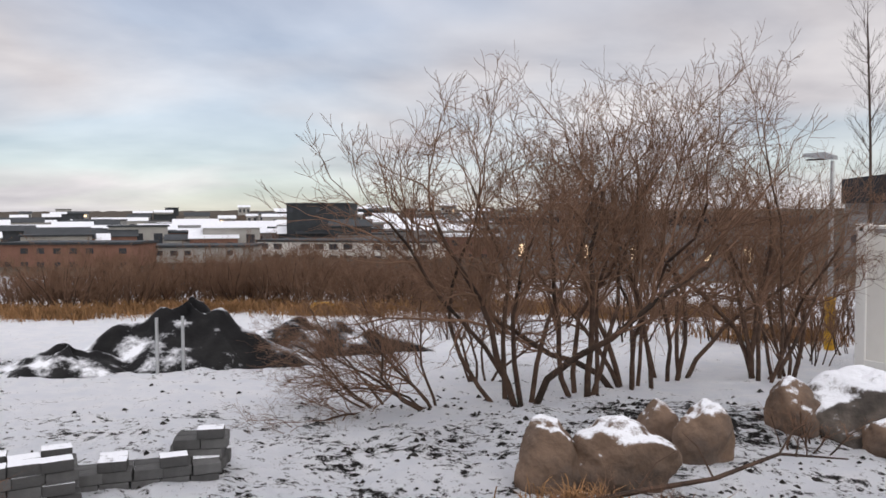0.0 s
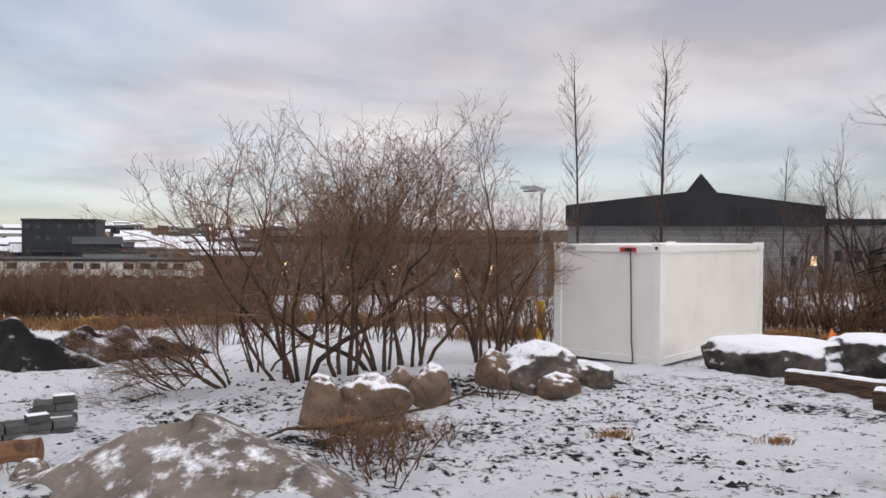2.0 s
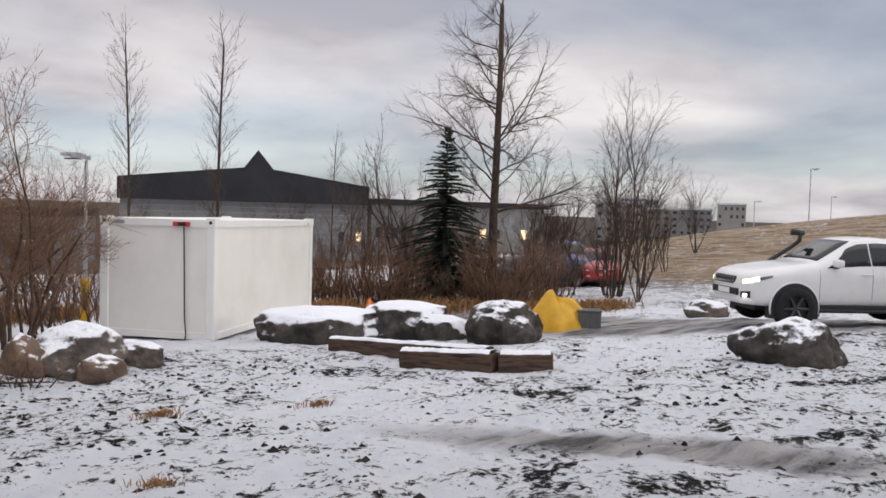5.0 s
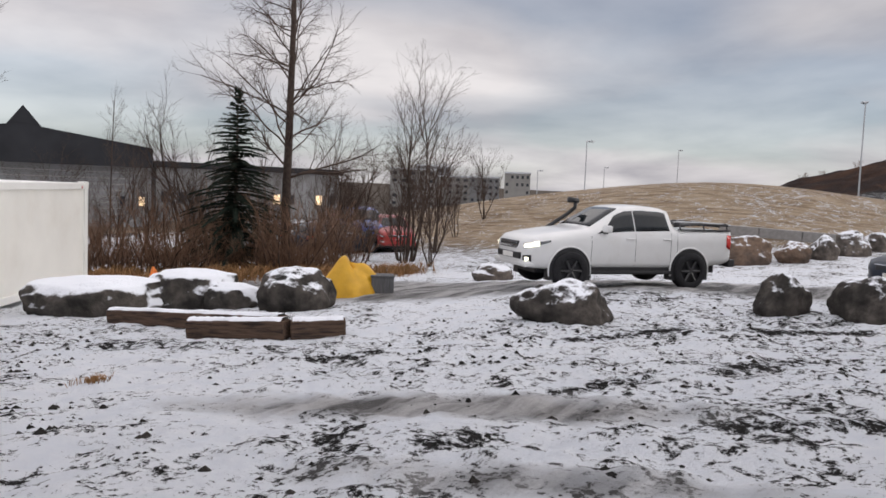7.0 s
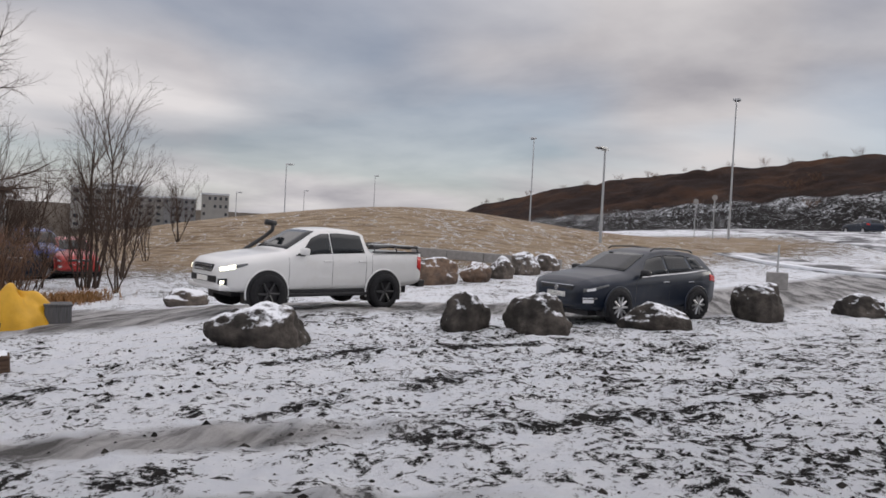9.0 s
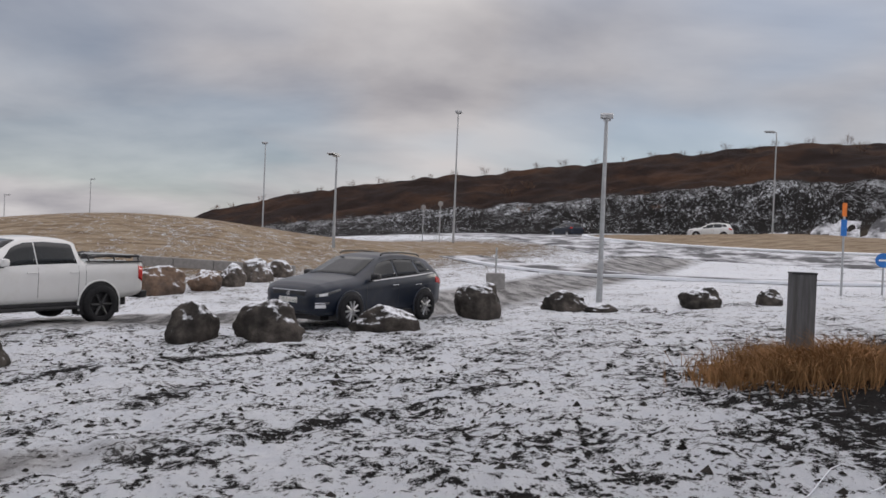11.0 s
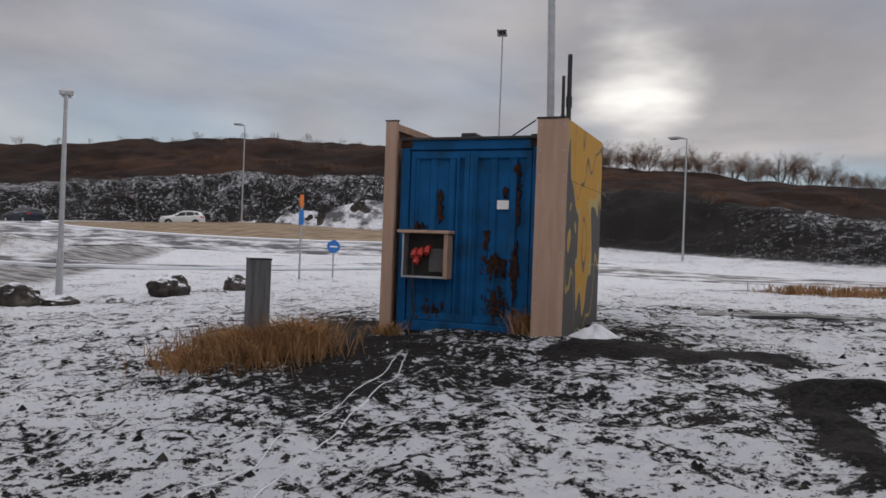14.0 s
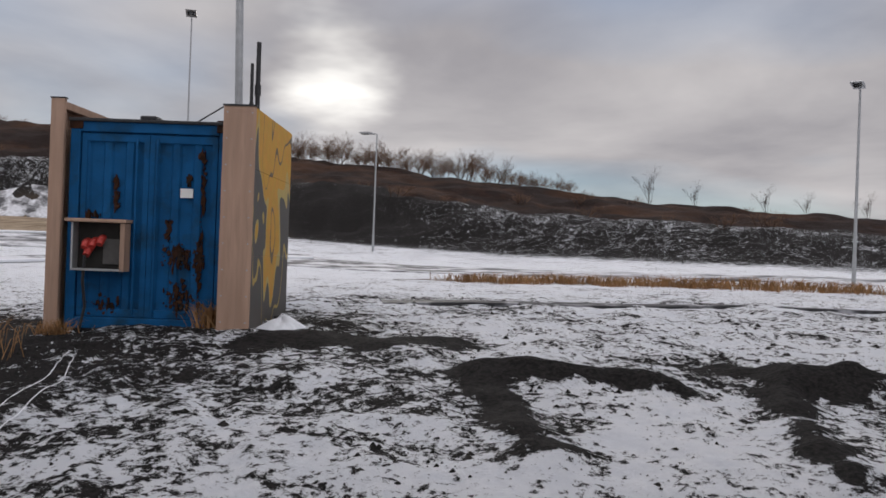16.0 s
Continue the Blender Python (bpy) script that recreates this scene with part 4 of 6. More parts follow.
for k, (az, d, s, turn, tip) in enumerate(((5.8, 12.4, 0.44, 0, (-54, 8)), (2.6, 12.2, 0.5, 80, (-34, 0)), (-1.8, 12.6, 1.04, 20, (-8, 0)), (-5.4, 13.6, 1.0, 20, (-10, 0)), (-10.4, 16.5, 1.12, 140, (4, 0)), (-14.9, 17.0, 1.10, 300, (2, 0)), (-8.0, 15.0, 1.10, 250, (-5, 0)), (-16.4, 18.0, 0.95, 60, (0, 0)), (0.5, 15.0, 0.6, 120, (0, 0)))):
    tree("willow_tree", az, d, willows[k % 4], WL, s, turn, tip, "willows on the bank")
rnd = random.Random(3)
SL = "dense bare brown shrub behind the willows"
for k in range(46):
    az = 29 - k * 1.1 + rnd.uniform(-0.6, 0.6)
    if az < 2 and k % 3 or az > 24 and k % 2:
        continue
    tree("willow_shrub", az, rnd.uniform(29, 37) if az > 3 else rnd.uniform(20, 27), shrubs[k % 3], SL, rnd.uniform(0.6, 1.15) * (1.3 if az > 3 else 0.95), rnd.uniform(0, 360), (0, 0), "shrub belt")


for k in range(34):
    az = 30 - k * 0.86 + rnd.uniform(-0.4, 0.4)
    tree("willow_shrub", az, rnd.uniform(30.5, 34), shrubs[(k + 1) % 3], SL, rnd.uniform(0.72, 0.98), rnd.uniform(0, 360), (0, 0), "shrub belt", 1.35)


# ---- vehicles ----
M_LIGHT = material("headlight_glass", (0.75, 0.76, 0.78), 0.15, 0, 0.05, 3, 0)
M_CHROME = material("bright_trim", (0.62, 0.63, 0.65), 0.2, 1.0, 0.05, 3, 0)
M_TAIL = material("red_tail_light", (0.55, 0.03, 0.025), 0.2, 0, 0.05, 3, 0)
M_LIT = bpy.data.materials.new("lit_headlight")
M_LIT.use_nodes = True
M_LIT.node_tree.nodes["Principled BSDF"].inputs["Emission Color"].default_value = (1, 0.93, 0.72, 1)
M_LIT.node_tree.nodes["Principled BSDF"].inputs["Emission Strength"].default_value = 4.0


class Shell:
    """A car's outer skin from curves along its length: rows of (x, bottom, belt, top, half width, half width at the top)."""

    def __init__(self, rows):
        self.rows = sorted(rows)
        self.x0, self.x1 = self.rows[0][0], self.rows[-1][0]

    def at(self, x):
        xs = [r[0] for r in self.rows]
        return [float(np.interp(x, xs, [r[k] for r in self.rows])) for k in range(1, 6)]

    def section(self, x):
        zb, belt, top, hw, ht = self.at(x)
        h, rise = belt - zb, top - belt
        side = [(0.0, zb), (hw * 0.78, zb), (hw * 0.93, zb + h * 0.05), (hw * 0.985, zb + h * 0.20), (hw * 0.985, zb + h * 0.42), (hw, zb + h * 0.66), (hw * 0.992, zb + h * 0.86), (hw * 0.955, belt)]
        lift = min(rise * 0.16, 0.05)
        side += [(hw * 0.955 + (ht - hw * 0.955) * 0.5, belt + (rise - lift) * 0.5), (ht, top - lift), (ht * 0.90, top - lift * 0.3), (ht * 0.5, top + 0.012), (0.0, top + 0.018)]
        return side

    def wall(self, x, f, out=0.0):
        """A point on the side above the belt, f of the way up, pushed out a little."""
        _, belt, top, hw, ht = self.at(x)
        rise = top - belt
        lift = min(rise * 0.16, 0.05)
        return hw * 0.955 + (ht - hw * 0.955) * f + out, belt + (rise - lift) * f + out * 0.25

    def skin(self):
        bm = bmesh.new()
        rows = []
        n = int((self.x1 - self.x0) / 0.055)
        for i in range(n + 1):
            x = self.x0 + (self.x1 - self.x0) * i / n
            half = self.section(x)
            rows.append([bm.verts.new((x, y, z)) for y, z in half + [(-y, z) for y, z in half[-2:0:-1]]])
        k = len(rows[0])
        for r0, r1 in zip(rows, rows[1:]):
            for i in range(k):
                bm.faces.new((r0[i], r0[(i + 1) % k], r1[(i + 1) % k], r1[i]))
        bm.faces.new(rows[0]); bm.faces.new(rows[-1][::-1])
        bmesh.ops.recalc_face_normals(bm, faces=bm.faces)
        return bm

    def pane(self, a, b, side, low=0.06, high=0.90, out=0.006, slant=0.0, slant_b=0.0):
        """A side window between two places along the car; slant leans its front and rear edges back towards the top."""
        bm = bmesh.new()
        n, m = 14, 4
        skins = []
        for o in (out, -0.02):
            grid = []
            for i in range(n + 1):
                col = []
                for j in range(m + 1):
                    f = low + (high - low) * j / m
                    x = a + (b - a) * i / n + (slant_b + (slant - slant_b) * (1 - i / n)) * j / m
                    y, z = self.wall(x, f, o)
                    col.append(bm.verts.new((x, side * y, z)))
                grid.append(col)
            skins.append(grid)
            for i in range(n):
                for j in range(m):
                    bm.faces.new((grid[i][j], grid[i + 1][j], grid[i + 1][j + 1], grid[i][j + 1]))
        g, h = skins
        rim = [(i, 0) for i in range(n + 1)] + [(n, j) for j in range(1, m + 1)] + [(i, m) for i in range(n - 1, -1, -1)] + [(0, j) for j in range(m - 1, 0, -1)]
        for (i, j), (p, q) in zip(rim, rim[1:] + rim[:1]):
            bm.faces.new((g[i][j], g[p][q], h[p][q], h[i][j]))
        bmesh.ops.recalc_face_normals(bm, faces=bm.faces)
        return bm

    def screen(self, a, b, inset=0.05, out=0.008):
        """A windscreen or rear window lying on the top skin between two places along the car, a the lower one."""
        bm = bmesh.new()
        n = 6
        sets = []
        for o in (out, -0.02):
            rows = []
            for i in range(n + 1):
                x = a + (b - a) * i / n
                _, belt, top, hw, ht = self.at(x)
                w = ht * 0.90 - inset * 0.3
                rows.append([bm.verts.new((x + (0.5 * o if a > b else -0.5 * o), w * q, top + 0.012 * (1 - q * q) + o)) for q in (-1, -0.55, 0, 0.55, 1)])
            sets.append(rows)
            for r0, r1 in zip(rows, rows[1:]):
                for k in range(4):
                    bm.faces.new((r0[k], r0[k + 1], r1[k + 1], r1[k]))
        g, h = sets
        rim = [(0, k) for k in range(5)] + [(i, 4) for i in range(1, n + 1)] + [(n, k) for k in range(3, -1, -1)] + [(i, 0) for i in range(n - 1, 0, -1)]
        for (i, j), (p, q) in zip(rim, rim[1:] + rim[:1]):
            bm.faces.new((g[i][j], g[p][q], h[p][q], h[i][j]))
        bmesh.ops.recalc_face_normals(bm, faces=bm.faces)
        return bm

    def body_y(self, x, z):
        """The half width of the body below the belt at a height."""
        zb, belt, _, hw, _ = self.at(x)
        f = (z - zb) / (belt - zb)
        return hw * float(np.interp(f, [0.0, 0.05, 0.2, 0.42, 0.66, 0.86, 1.0], [0.78, 0.93, 0.985, 0.985, 1.0, 0.992, 0.955]))

    def patch(self, a, b, za, zb, side, out=0.008):
        """A lamp set flush in the body side from a to b; za and zb give its lower and upper edge at either end."""
        bm = bmesh.new()
        n, m = 14, 4
        skins = []
        for o in (out, -0.03):
            grid = []
            for i in range(n + 1):
                x, t = a + (b - a) * i / n, i / n
                lo, hi = za[0] + (zb[0] - za[0]) * t, za[1] + (zb[1] - za[1]) * t
                grid.append([bm.verts.new((x + o * 0.6, side * (self.body_y(x, lo + (hi - lo) * j / m) + o), lo + (hi - lo) * j / m)) for j in range(m + 1)])
            skins.append(grid)
            for i in range(n):
                for j in range(m):
                    bm.faces.new((grid[i][j], grid[i + 1][j], grid[i + 1][j + 1], grid[i][j + 1]))
        g, h = skins
        rim = [(i, 0) for i in range(n + 1)] + [(n, j) for j in range(1, m + 1)] + [(i, m) for i in range(n - 1, -1, -1)] + [(0, j) for j in range(m - 1, 0, -1)]
        for (i, j), (p, q) in zip(rim, rim[1:] + rim[:1]):
            bm.faces.new((g[i][j], g[p][q], h[p][q], h[i][j]))
        bmesh.ops.recalc_face_normals(bm, faces=bm.faces)
        return bm

    def seam(self, x, side, z0, z1, lean=0.0):
        """A thin dark joint down the body side."""
        pts = []
        for i in range(7):
            z = z0 + (z1 - z0) * i / 6
            pts.append((x + lean * i / 6, side * (self.body_y(x, z) + 0.001), z))
        return tube(bmesh.new(), pts, [0.0045] * 7, 4)


def wheel(car, x, y, r, w, spokes, rim_mat):
    s = 1 if y > 0 else -1
    bm = bmesh.new()
    prof = [(0.60, -0.5), (0.93, -0.5), (1.0, -0.36), (1.0, 0.36), (0.93, 0.5), (0.68, 0.5), (0.62, 0.42)]
    n = 28
    rows = [[bm.verts.new((x + r * p * math.cos(t), y + s * w * q, r + r * p * math.sin(t))) for p, q in prof] for t in (2 * math.pi * k / n for k in range(n))]
    for k in range(n):
        a, b = rows[k], rows[(k + 1) % n]
        for i in range(len(prof) - 1):
            bm.faces.new((a[i], b[i], b[i + 1], a[i + 1]))
    bmesh.ops.recalc_face_normals(bm, faces=bm.faces)
    wh = part("wheel", bm, M_DARK, car, "black tyre", True)
    bm = bmesh.new()
    tube(bm, [(x, y + s * w * 0.10, r), (x, y + s * w * 0.20, r)], [r * 0.63, r * 0.63], 24)
    part("rim_back", bm, M_BLACK, wh)
    bm = bmesh.new()
    for k in range(spokes):
        t = 2 * math.pi * k / spokes
        c, sn = math.cos(t), math.sin(t)
        tube(bm, [(x + r * 0.08 * c, y + s * w * 0.36, r + r * 0.08 * sn), (x + r * 0.62 * c, y + s * w * 0.40, r + r * 0.62 * sn)], [r * 0.09, r * 0.06], 5)
    tube(bm, [(x, y + s * w * 0.2, r), (x, y + s * w * 0.42, r)], [r * 0.15, r * 0.13], 12)
    part("rim", bm, rim_mat, wh, "spoked rim")


def arch(car, x, y, r, mat, paint):
    """The dark opening over a wheel with its rolled lip."""
    s = 1 if y > 0 else -1
    bm = bmesh.new()
    pts = [(x + r * math.cos(t), r * 0.86 + r * math.sin(t)) for t in (math.pi * k / 20 for k in range(21))] + [(x - r, r * 0.42), (x + r, r * 0.42)]
    prism(bm, pts, y - s * 0.25, y + s * 0.003, "y")
    a = part("wheel_arch", bm, mat, car)
    lip = [(x + r * 1.03 * math.cos(t), y - s * 0.012, r * 0.86 + r * 1.03 * math.sin(t)) for t in (math.pi * (k - 1.5) / 19 for k in range(23))]
    part("arch_lip", tube(bmesh.new(), lip, [0.02] * len(lip), 8), paint, a, "", True)


def set_car(name, front, rear, half, base, label, scale=1.0):
    """An Empty at the middle of the wheelbase; front and rear are the ground points of the wheels on its left side."""
    fx, fy = front
    rx, ry = rear
    l = math.hypot(fx - rx, fy - ry)
    ux, uy = (fx - rx) / l, (fy - ry) / l
    # the car's right is (uy, -ux)
    cx, cy = (fx + rx) / 2 + uy * half * scale, (fy + ry) / 2 - ux * half * scale
    zf, zr = height(fx, fy), height(rx, ry)
    m = Matrix.Translation((cx, cy, (zf + zr) / 2)) @ Matrix.Rotation(math.atan2(uy, ux), 4, "Z") @ Matrix.Rotation(-math.atan2(zf - zr, l), 4, "Y") @ Matrix.Scale(scale, 4)
    return empty(name, m, label, "car", "vehicles")


M_LENS = material("clear_lamp_lens", (0.16, 0.165, 0.17), 0.12, 0.3, 0.25, 14, 0)
M_SEAM = material("shut_line", (0.10, 0.10, 0.10), 0.8, 0, 0.1, 4, 0)
M_ALLOY = material("cast_alloy_rim", (0.50, 0.50, 0.51), 0.35, 0.8, 0.1, 6, 0)
M_RIM = material("dark_grey_rim", (0.06, 0.06, 0.062), 0.45, 0.5, 0.1, 4, 0)


def pickup():
    c = set_car("pickup_truck", ring(-66.3, 17.6), ring(-74.2, 19.2), 0.78, 3.085, "white double-cab pickup truck with its headlights on", 0.98)
    sh = Shell([(2.60, 0.56, 0.88, 0.92, 0.50, 0.40), (2.54, 0.50, 1.00, 1.06, 0.70, 0.55), (2.40, 0.46, 1.08, 1.15, 0.84, 0.68), (2.05, 0.44, 1.13, 1.22, 0.905, 0.74), (1.55, 0.43, 1.18, 1.29, 0.925, 0.78),
                (1.08, 0.43, 1.22, 1.34, 0.925, 0.79), (0.95, 0.43, 1.23, 1.40, 0.925, 0.77), (0.30, 0.43, 1.26, 1.78, 0.925, 0.68), (0.12, 0.43, 1.27, 1.845, 0.925, 0.66), (-0.30, 0.43, 1.28, 1.875, 0.925, 0.66), (-0.85, 0.43, 1.30, 1.84, 0.925, 0.66),
                (-1.05, 0.43, 1.30, 1.78, 0.925, 0.67), (-1.17, 0.44, 1.31, 1.40, 0.92, 0.74), (-1.20, 0.44, 1.31, 1.33, 0.92, 0.82), (-1.9, 0.47, 1.33, 1.345, 0.92, 0.85), (-2.55, 0.55, 1.34, 1.35, 0.915, 0.85), (-2.70, 0.60, 1.32, 1.33, 0.88, 0.82)])
    part("body", sh.skin(), M_CARWHITE, c, "", True)
    part("windscreen", sh.screen(0.98, 0.26), M_GLASS, c, "", True)
    part("rear_window", sh.screen(-1.155, -1.07, 0.1), M_GLASS, c)
    for s in (1, -1):
        part("side_window", sh.pane(0.86, -0.08, s, 0.05, 0.90, slant=-0.46), M_GLASS, c, "dark front side window", True)
        part("side_window", sh.pane(-0.11, -1.00, s, 0.05, 0.90, slant_b=0.05), M_GLASS, c, "dark rear side window", True)
        mir = part("mirror", boxed(0.62, s * 1.02 - 0.12, 1.27, 0.78, s * 1.02 + 0.10, 1.43, 0.05), M_CARWHITE, c)
        part("mirror_foot", boxed(0.66, s * 0.92 - 0.06, 1.24, 0.74, s * 0.92 + 0.06, 1.29, 0.012), M_BLACK, mir)
        for x0 in (0.06, -0.90):
            part("door_handle", boxed(x0 - 0.11, s * 0.922 - 0.012, 1.115, x0 + 0.09, s * 0.922 + 0.026, 1.145, 0.010), M_CARWHITE, c)
        for x0, z1 in ((1.02, 1.2), (-0.10, 1.25), (-1.03, 1.27)):
            part("door_seam", sh.seam(x0, s, 0.50, z1), M_SEAM, c)
        part("bed_seam", sh.seam(-1.205, s, 0.50, 1.28), M_SEAM, c)
        part("side_step", boxed(-1.08, s * 0.90 - 0.08, 0.34, 1.02, s * 0.90 + 0.05, 0.42, 0.03), M_BLACK, c)
        part("sill", boxed(-1.0, s * 0.88 - 0.03, 0.42, 1.0, s * 0.88 + 0.015, 0.50, 0.01), M_BLACK, c)
        hl = part("headlight", sh.patch(2.545, 2.00, (0.885, 0.985), (1.04, 1.08), s), M_LENS, c, "swept clear headlight, lit", True)
        part("bulb", sh.patch(2.54, 2.26, (0.895, 0.975), (0.965, 1.045), s, 0.013), M_LIT, hl, "lit lamp")
        fl = part("fog_light", sh.patch(2.555, 2.42, (0.60, 0.73), (0.60, 0.75), s), M_BLACK, c, "dark fog lamp surround", True)
        part("bulb", sh.patch(2.53, 2.47, (0.635, 0.695), (0.635, 0.695), s, 0.013), M_LIT, fl, "lit lamp")
        part("tail_light", sh.patch(-2.56, -2.70, (0.98, 1.27), (0.90, 1.24), s, 0.012), M_TAIL, c, "red tail light", True)
        for x0 in (1.54, -1.545):
            arch(c, x0, s * 0.925, 0.50, M_BLACK, M_CARWHITE)
            wheel(c, x0, s * 0.875, 0.42, 0.28, 6, M_RIM)
        part("bed_rail", boxed(-2.66, s * 0.87 - 0.05, 1.345, -1.24, s * 0.87 + 0.045, 1.375, 0.012), M_BLACK, c)
        for x0 in (1.02, -2.02):
            part("mud_flap", boxed(x0 - 0.01, s * 0.80 - 0.13, 0.26, x0 + 0.01, s * 0.80 + 0.13, 0.55), M_BLACK, c)
    g = part("grille", boxed(2.46, -0.47, 0.84, 2.60, 0.47, 1.03, 0.03), M_BLACK, c, "dark grille with bright bars")
    for z in (0.88, 0.935, 0.99):
        part("grille_bar", boxed(2.59, -0.44, z - 0.011, 2.615, 0.44, z + 0.011, 0.004), M_CHROME, g)
    part("lower_intake", boxed(2.46, -0.60, 0.64, 2.61, 0.60, 0.79, 0.03), M_BLACK, c)
    part("bumper", boxed(2.28, -0.82, 0.48, 2.605, 0.82, 0.62, 0.07), M_CARWHITE, c)
    part("number_plate", boxed(2.61, -0.26, 0.66, 2.622, 0.26, 0.77), M_WHITE2, c)
    part("rear_bumper", boxed(-2.88, -0.84, 0.50, -2.68, 0.84, 0.68, 0.03), M_BLACK, c)
    part("chassis", boxed(-2.5, -0.55, 0.34, 2.2, 0.55, 0.52), M_BLACK, c)
    bm = bmesh.new()
    tube(bm, [(1.34, -0.90, 1.16), (1.16, -0.93, 1.30), (0.72, -0.86, 1.60), (0.55, -0.80, 1.76), (0.54, -0.79, 1.90)], [0.05, 0.05, 0.045, 0.05, 0.05], 8)
    tube(bm, [(0.47, -0.79, 1.93), (0.74, -0.79, 1.95)], [0.06, 0.07], 8)
    part("snorkel", bm, M_BLACK, c, "black air snorkel beside the windscreen", True)
    # rack and load in the bed
    rnd = random.Random(2)
    for k in range(14):
        y0 = rnd.uniform(-0.75, 0.75)
        pole = tube(bmesh.new(), [(-1.28, y0, 1.40 + rnd.uniform(0, 0.14)), (-1.9, y0 + rnd.uniform(-0.2, 0.2), 1.47 + rnd.uniform(0, 0.06)), (-2.72, y0 + rnd.uniform(-0.2, 0.2), 1.42 + rnd.uniform(0, 0.08))], [0.028] * 3, 5)
        part("load_pole", pole, M_BLACK if k % 3 else M_GREY, c)
    for x0 in (-1.3, -1.95, -2.6):
        part("rack_hoop", tube(bmesh.new(), [(x0, -0.85, 1.37), (x0, -0.80, 1.50), (x0, 0.80, 1.50), (x0, 0.85, 1.37)], [0.02] * 4, 6), M_BLACK, c)
    return c


def wagon(name, front, rear, label, paint, scale=1.0, tall=1.0, lights=M_LIGHT):
    """A five-door car of the high kind."""
    c = set_car(name, front, rear, 0.78, 2.64, label, scale)
    k = tall
    sh = Shell([(x, zb, be * k, to * k, hw, ht) for x, zb, be, to, hw, ht in (
        (2.24, 0.40, 0.66, 0.70, 0.46, 0.36), (2.18, 0.32, 0.80, 0.85, 0.66, 0.50), (2.02, 0.27, 0.88, 0.95, 0.82, 0.62), (1.70, 0.25, 0.93, 1.02, 0.895, 0.70), (1.30, 0.24, 0.96, 1.07, 0.925, 0.75), (1.00, 0.24, 0.98, 1.11, 0.925, 0.76), (0.90, 0.24, 0.99, 1.15, 0.925, 0.75),
        (0.22, 0.24, 1.04, 1.50, 0.925, 0.65), (-0.05, 0.24, 1.06, 1.585, 0.925, 0.63), (-0.45, 0.24, 1.08, 1.635, 0.925, 0.62), (-1.00, 0.24, 1.12, 1.625, 0.925, 0.61), (-1.50, 0.27, 1.17, 1.58, 0.915, 0.60), (-1.82, 0.31, 1.19, 1.51, 0.89, 0.59), (-1.92, 0.33, 1.18, 1.42, 0.87, 0.60), (-2.10, 0.36, 1.08, 1.10, 0.82, 0.66), (-2.20, 0.42, 0.92, 0.95, 0.74, 0.60))])
    part("body", sh.skin(), paint, c, "", True)
    part("windscreen", sh.screen(0.93, 0.18), M_GLASS, c, "", True)
    part("rear_window", sh.screen(-2.07, -1.86, 0.1), M_GLASS, c, "", True)
    for s in (1, -1):
        part("side_window", sh.pane(0.66, -0.30, s, 0.06, 0.88, slant=-0.38), M_GLASS, c, "", True)
        part("side_window", sh.pane(-0.34, -1.16, s, 0.06, 0.88, slant_b=0.05), M_GLASS, c, "", True)
        part("quarter_window", sh.pane(-1.21, -1.66, s, 0.14, 0.82, slant=0.05, slant_b=0.16), M_GLASS, c, "", True)
        part("window_trim", sh.pane(0.74, -1.72, s, -0.01, 0.045, 0.012), M_CHROME, c)
        part("mirror", boxed(0.52, s * 1.00 - 0.11, 1.05 * k, 0.68, s * 1.00 + 0.09, 1.19 * k, 0.05), M_BLACK, c)
        for x0 in (-0.16, -1.04):
            part("door_handle", boxed(x0 - 0.11, s * 0.922 - 0.012, 0.90 * k, x0 + 0.09, s * 0.922 + 0.026, 0.93 * k, 0.010), M_CHROME, c)
        for x0, z1 in ((0.80, 0.96), (-0.32, 1.04), (-1.20, 1.10)):
            part("door_seam", sh.seam(x0, s, 0.36, z1 * k), M_SEAM, c)
        part("sill", boxed(-0.95, s * 0.88 - 0.04, 0.20, 0.95, s * 0.88 + 0.02, 0.32, 0.012), M_BLACK, c)
        hl = part("headlight", sh.patch(2.15, 1.62, (0.68 * k, 0.755 * k), (0.83 * k, 0.87 * k), s), M_LENS, c, "swept clear headlight", True)
        part("lamp_unit", sh.patch(2.10, 1.95, (0.70 * k, 0.75 * k), (0.73 * k, 0.79 * k), s, 0.013), lights, hl)
        part("tail_light", sh.patch(-1.80, -2.12, (0.95 * k, 1.10 * k), (0.90 * k, 1.04 * k), s, 0.012), M_TAIL, c, "red tail light", True)
        part("bumper_trim", sh.patch(2.16, 1.90, (0.515, 0.545), (0.52, 0.56), s, 0.014), M_CHROME, c)
        part("fog_light", sh.patch(2.15, 1.98, (0.43, 0.50), (0.44, 0.505), s), lights, c)
        for x0 in (1.32, -1.32):
            arch(c, x0, s * 0.925, 0.41, M_BLACK, paint)
            wheel(c, x0, s * 0.865, 0.355, 0.23, 10, M_ALLOY)
        part("roof_rail", tube(bmesh.new(), [(0.0, s * 0.60, 1.60 * k), (-0.1, s * 0.605, 1.655 * k), (-0.8, s * 0.60, 1.67 * k), (-1.4, s * 0.58, 1.63 * k), (-1.5, s * 0.58, 1.58 * k)], [0.018] * 5, 6), M_BLACK, c)
    g = part("grille", boxed(2.06, -0.46, 0.66 * k, 2.235, 0.46, 0.80 * k, 0.04), M_BLACK, c, "black grille with a bright rim")
    part("grille_rim", boxed(2.06, -0.48, 0.797 * k, 2.225, 0.48, 0.82 * k, 0.01), M_CHROME, g)
    part("grille_rim", boxed(2.06, -0.44, 0.645 * k, 2.23, 0.44, 0.662 * k, 0.006), M_CHROME, g)
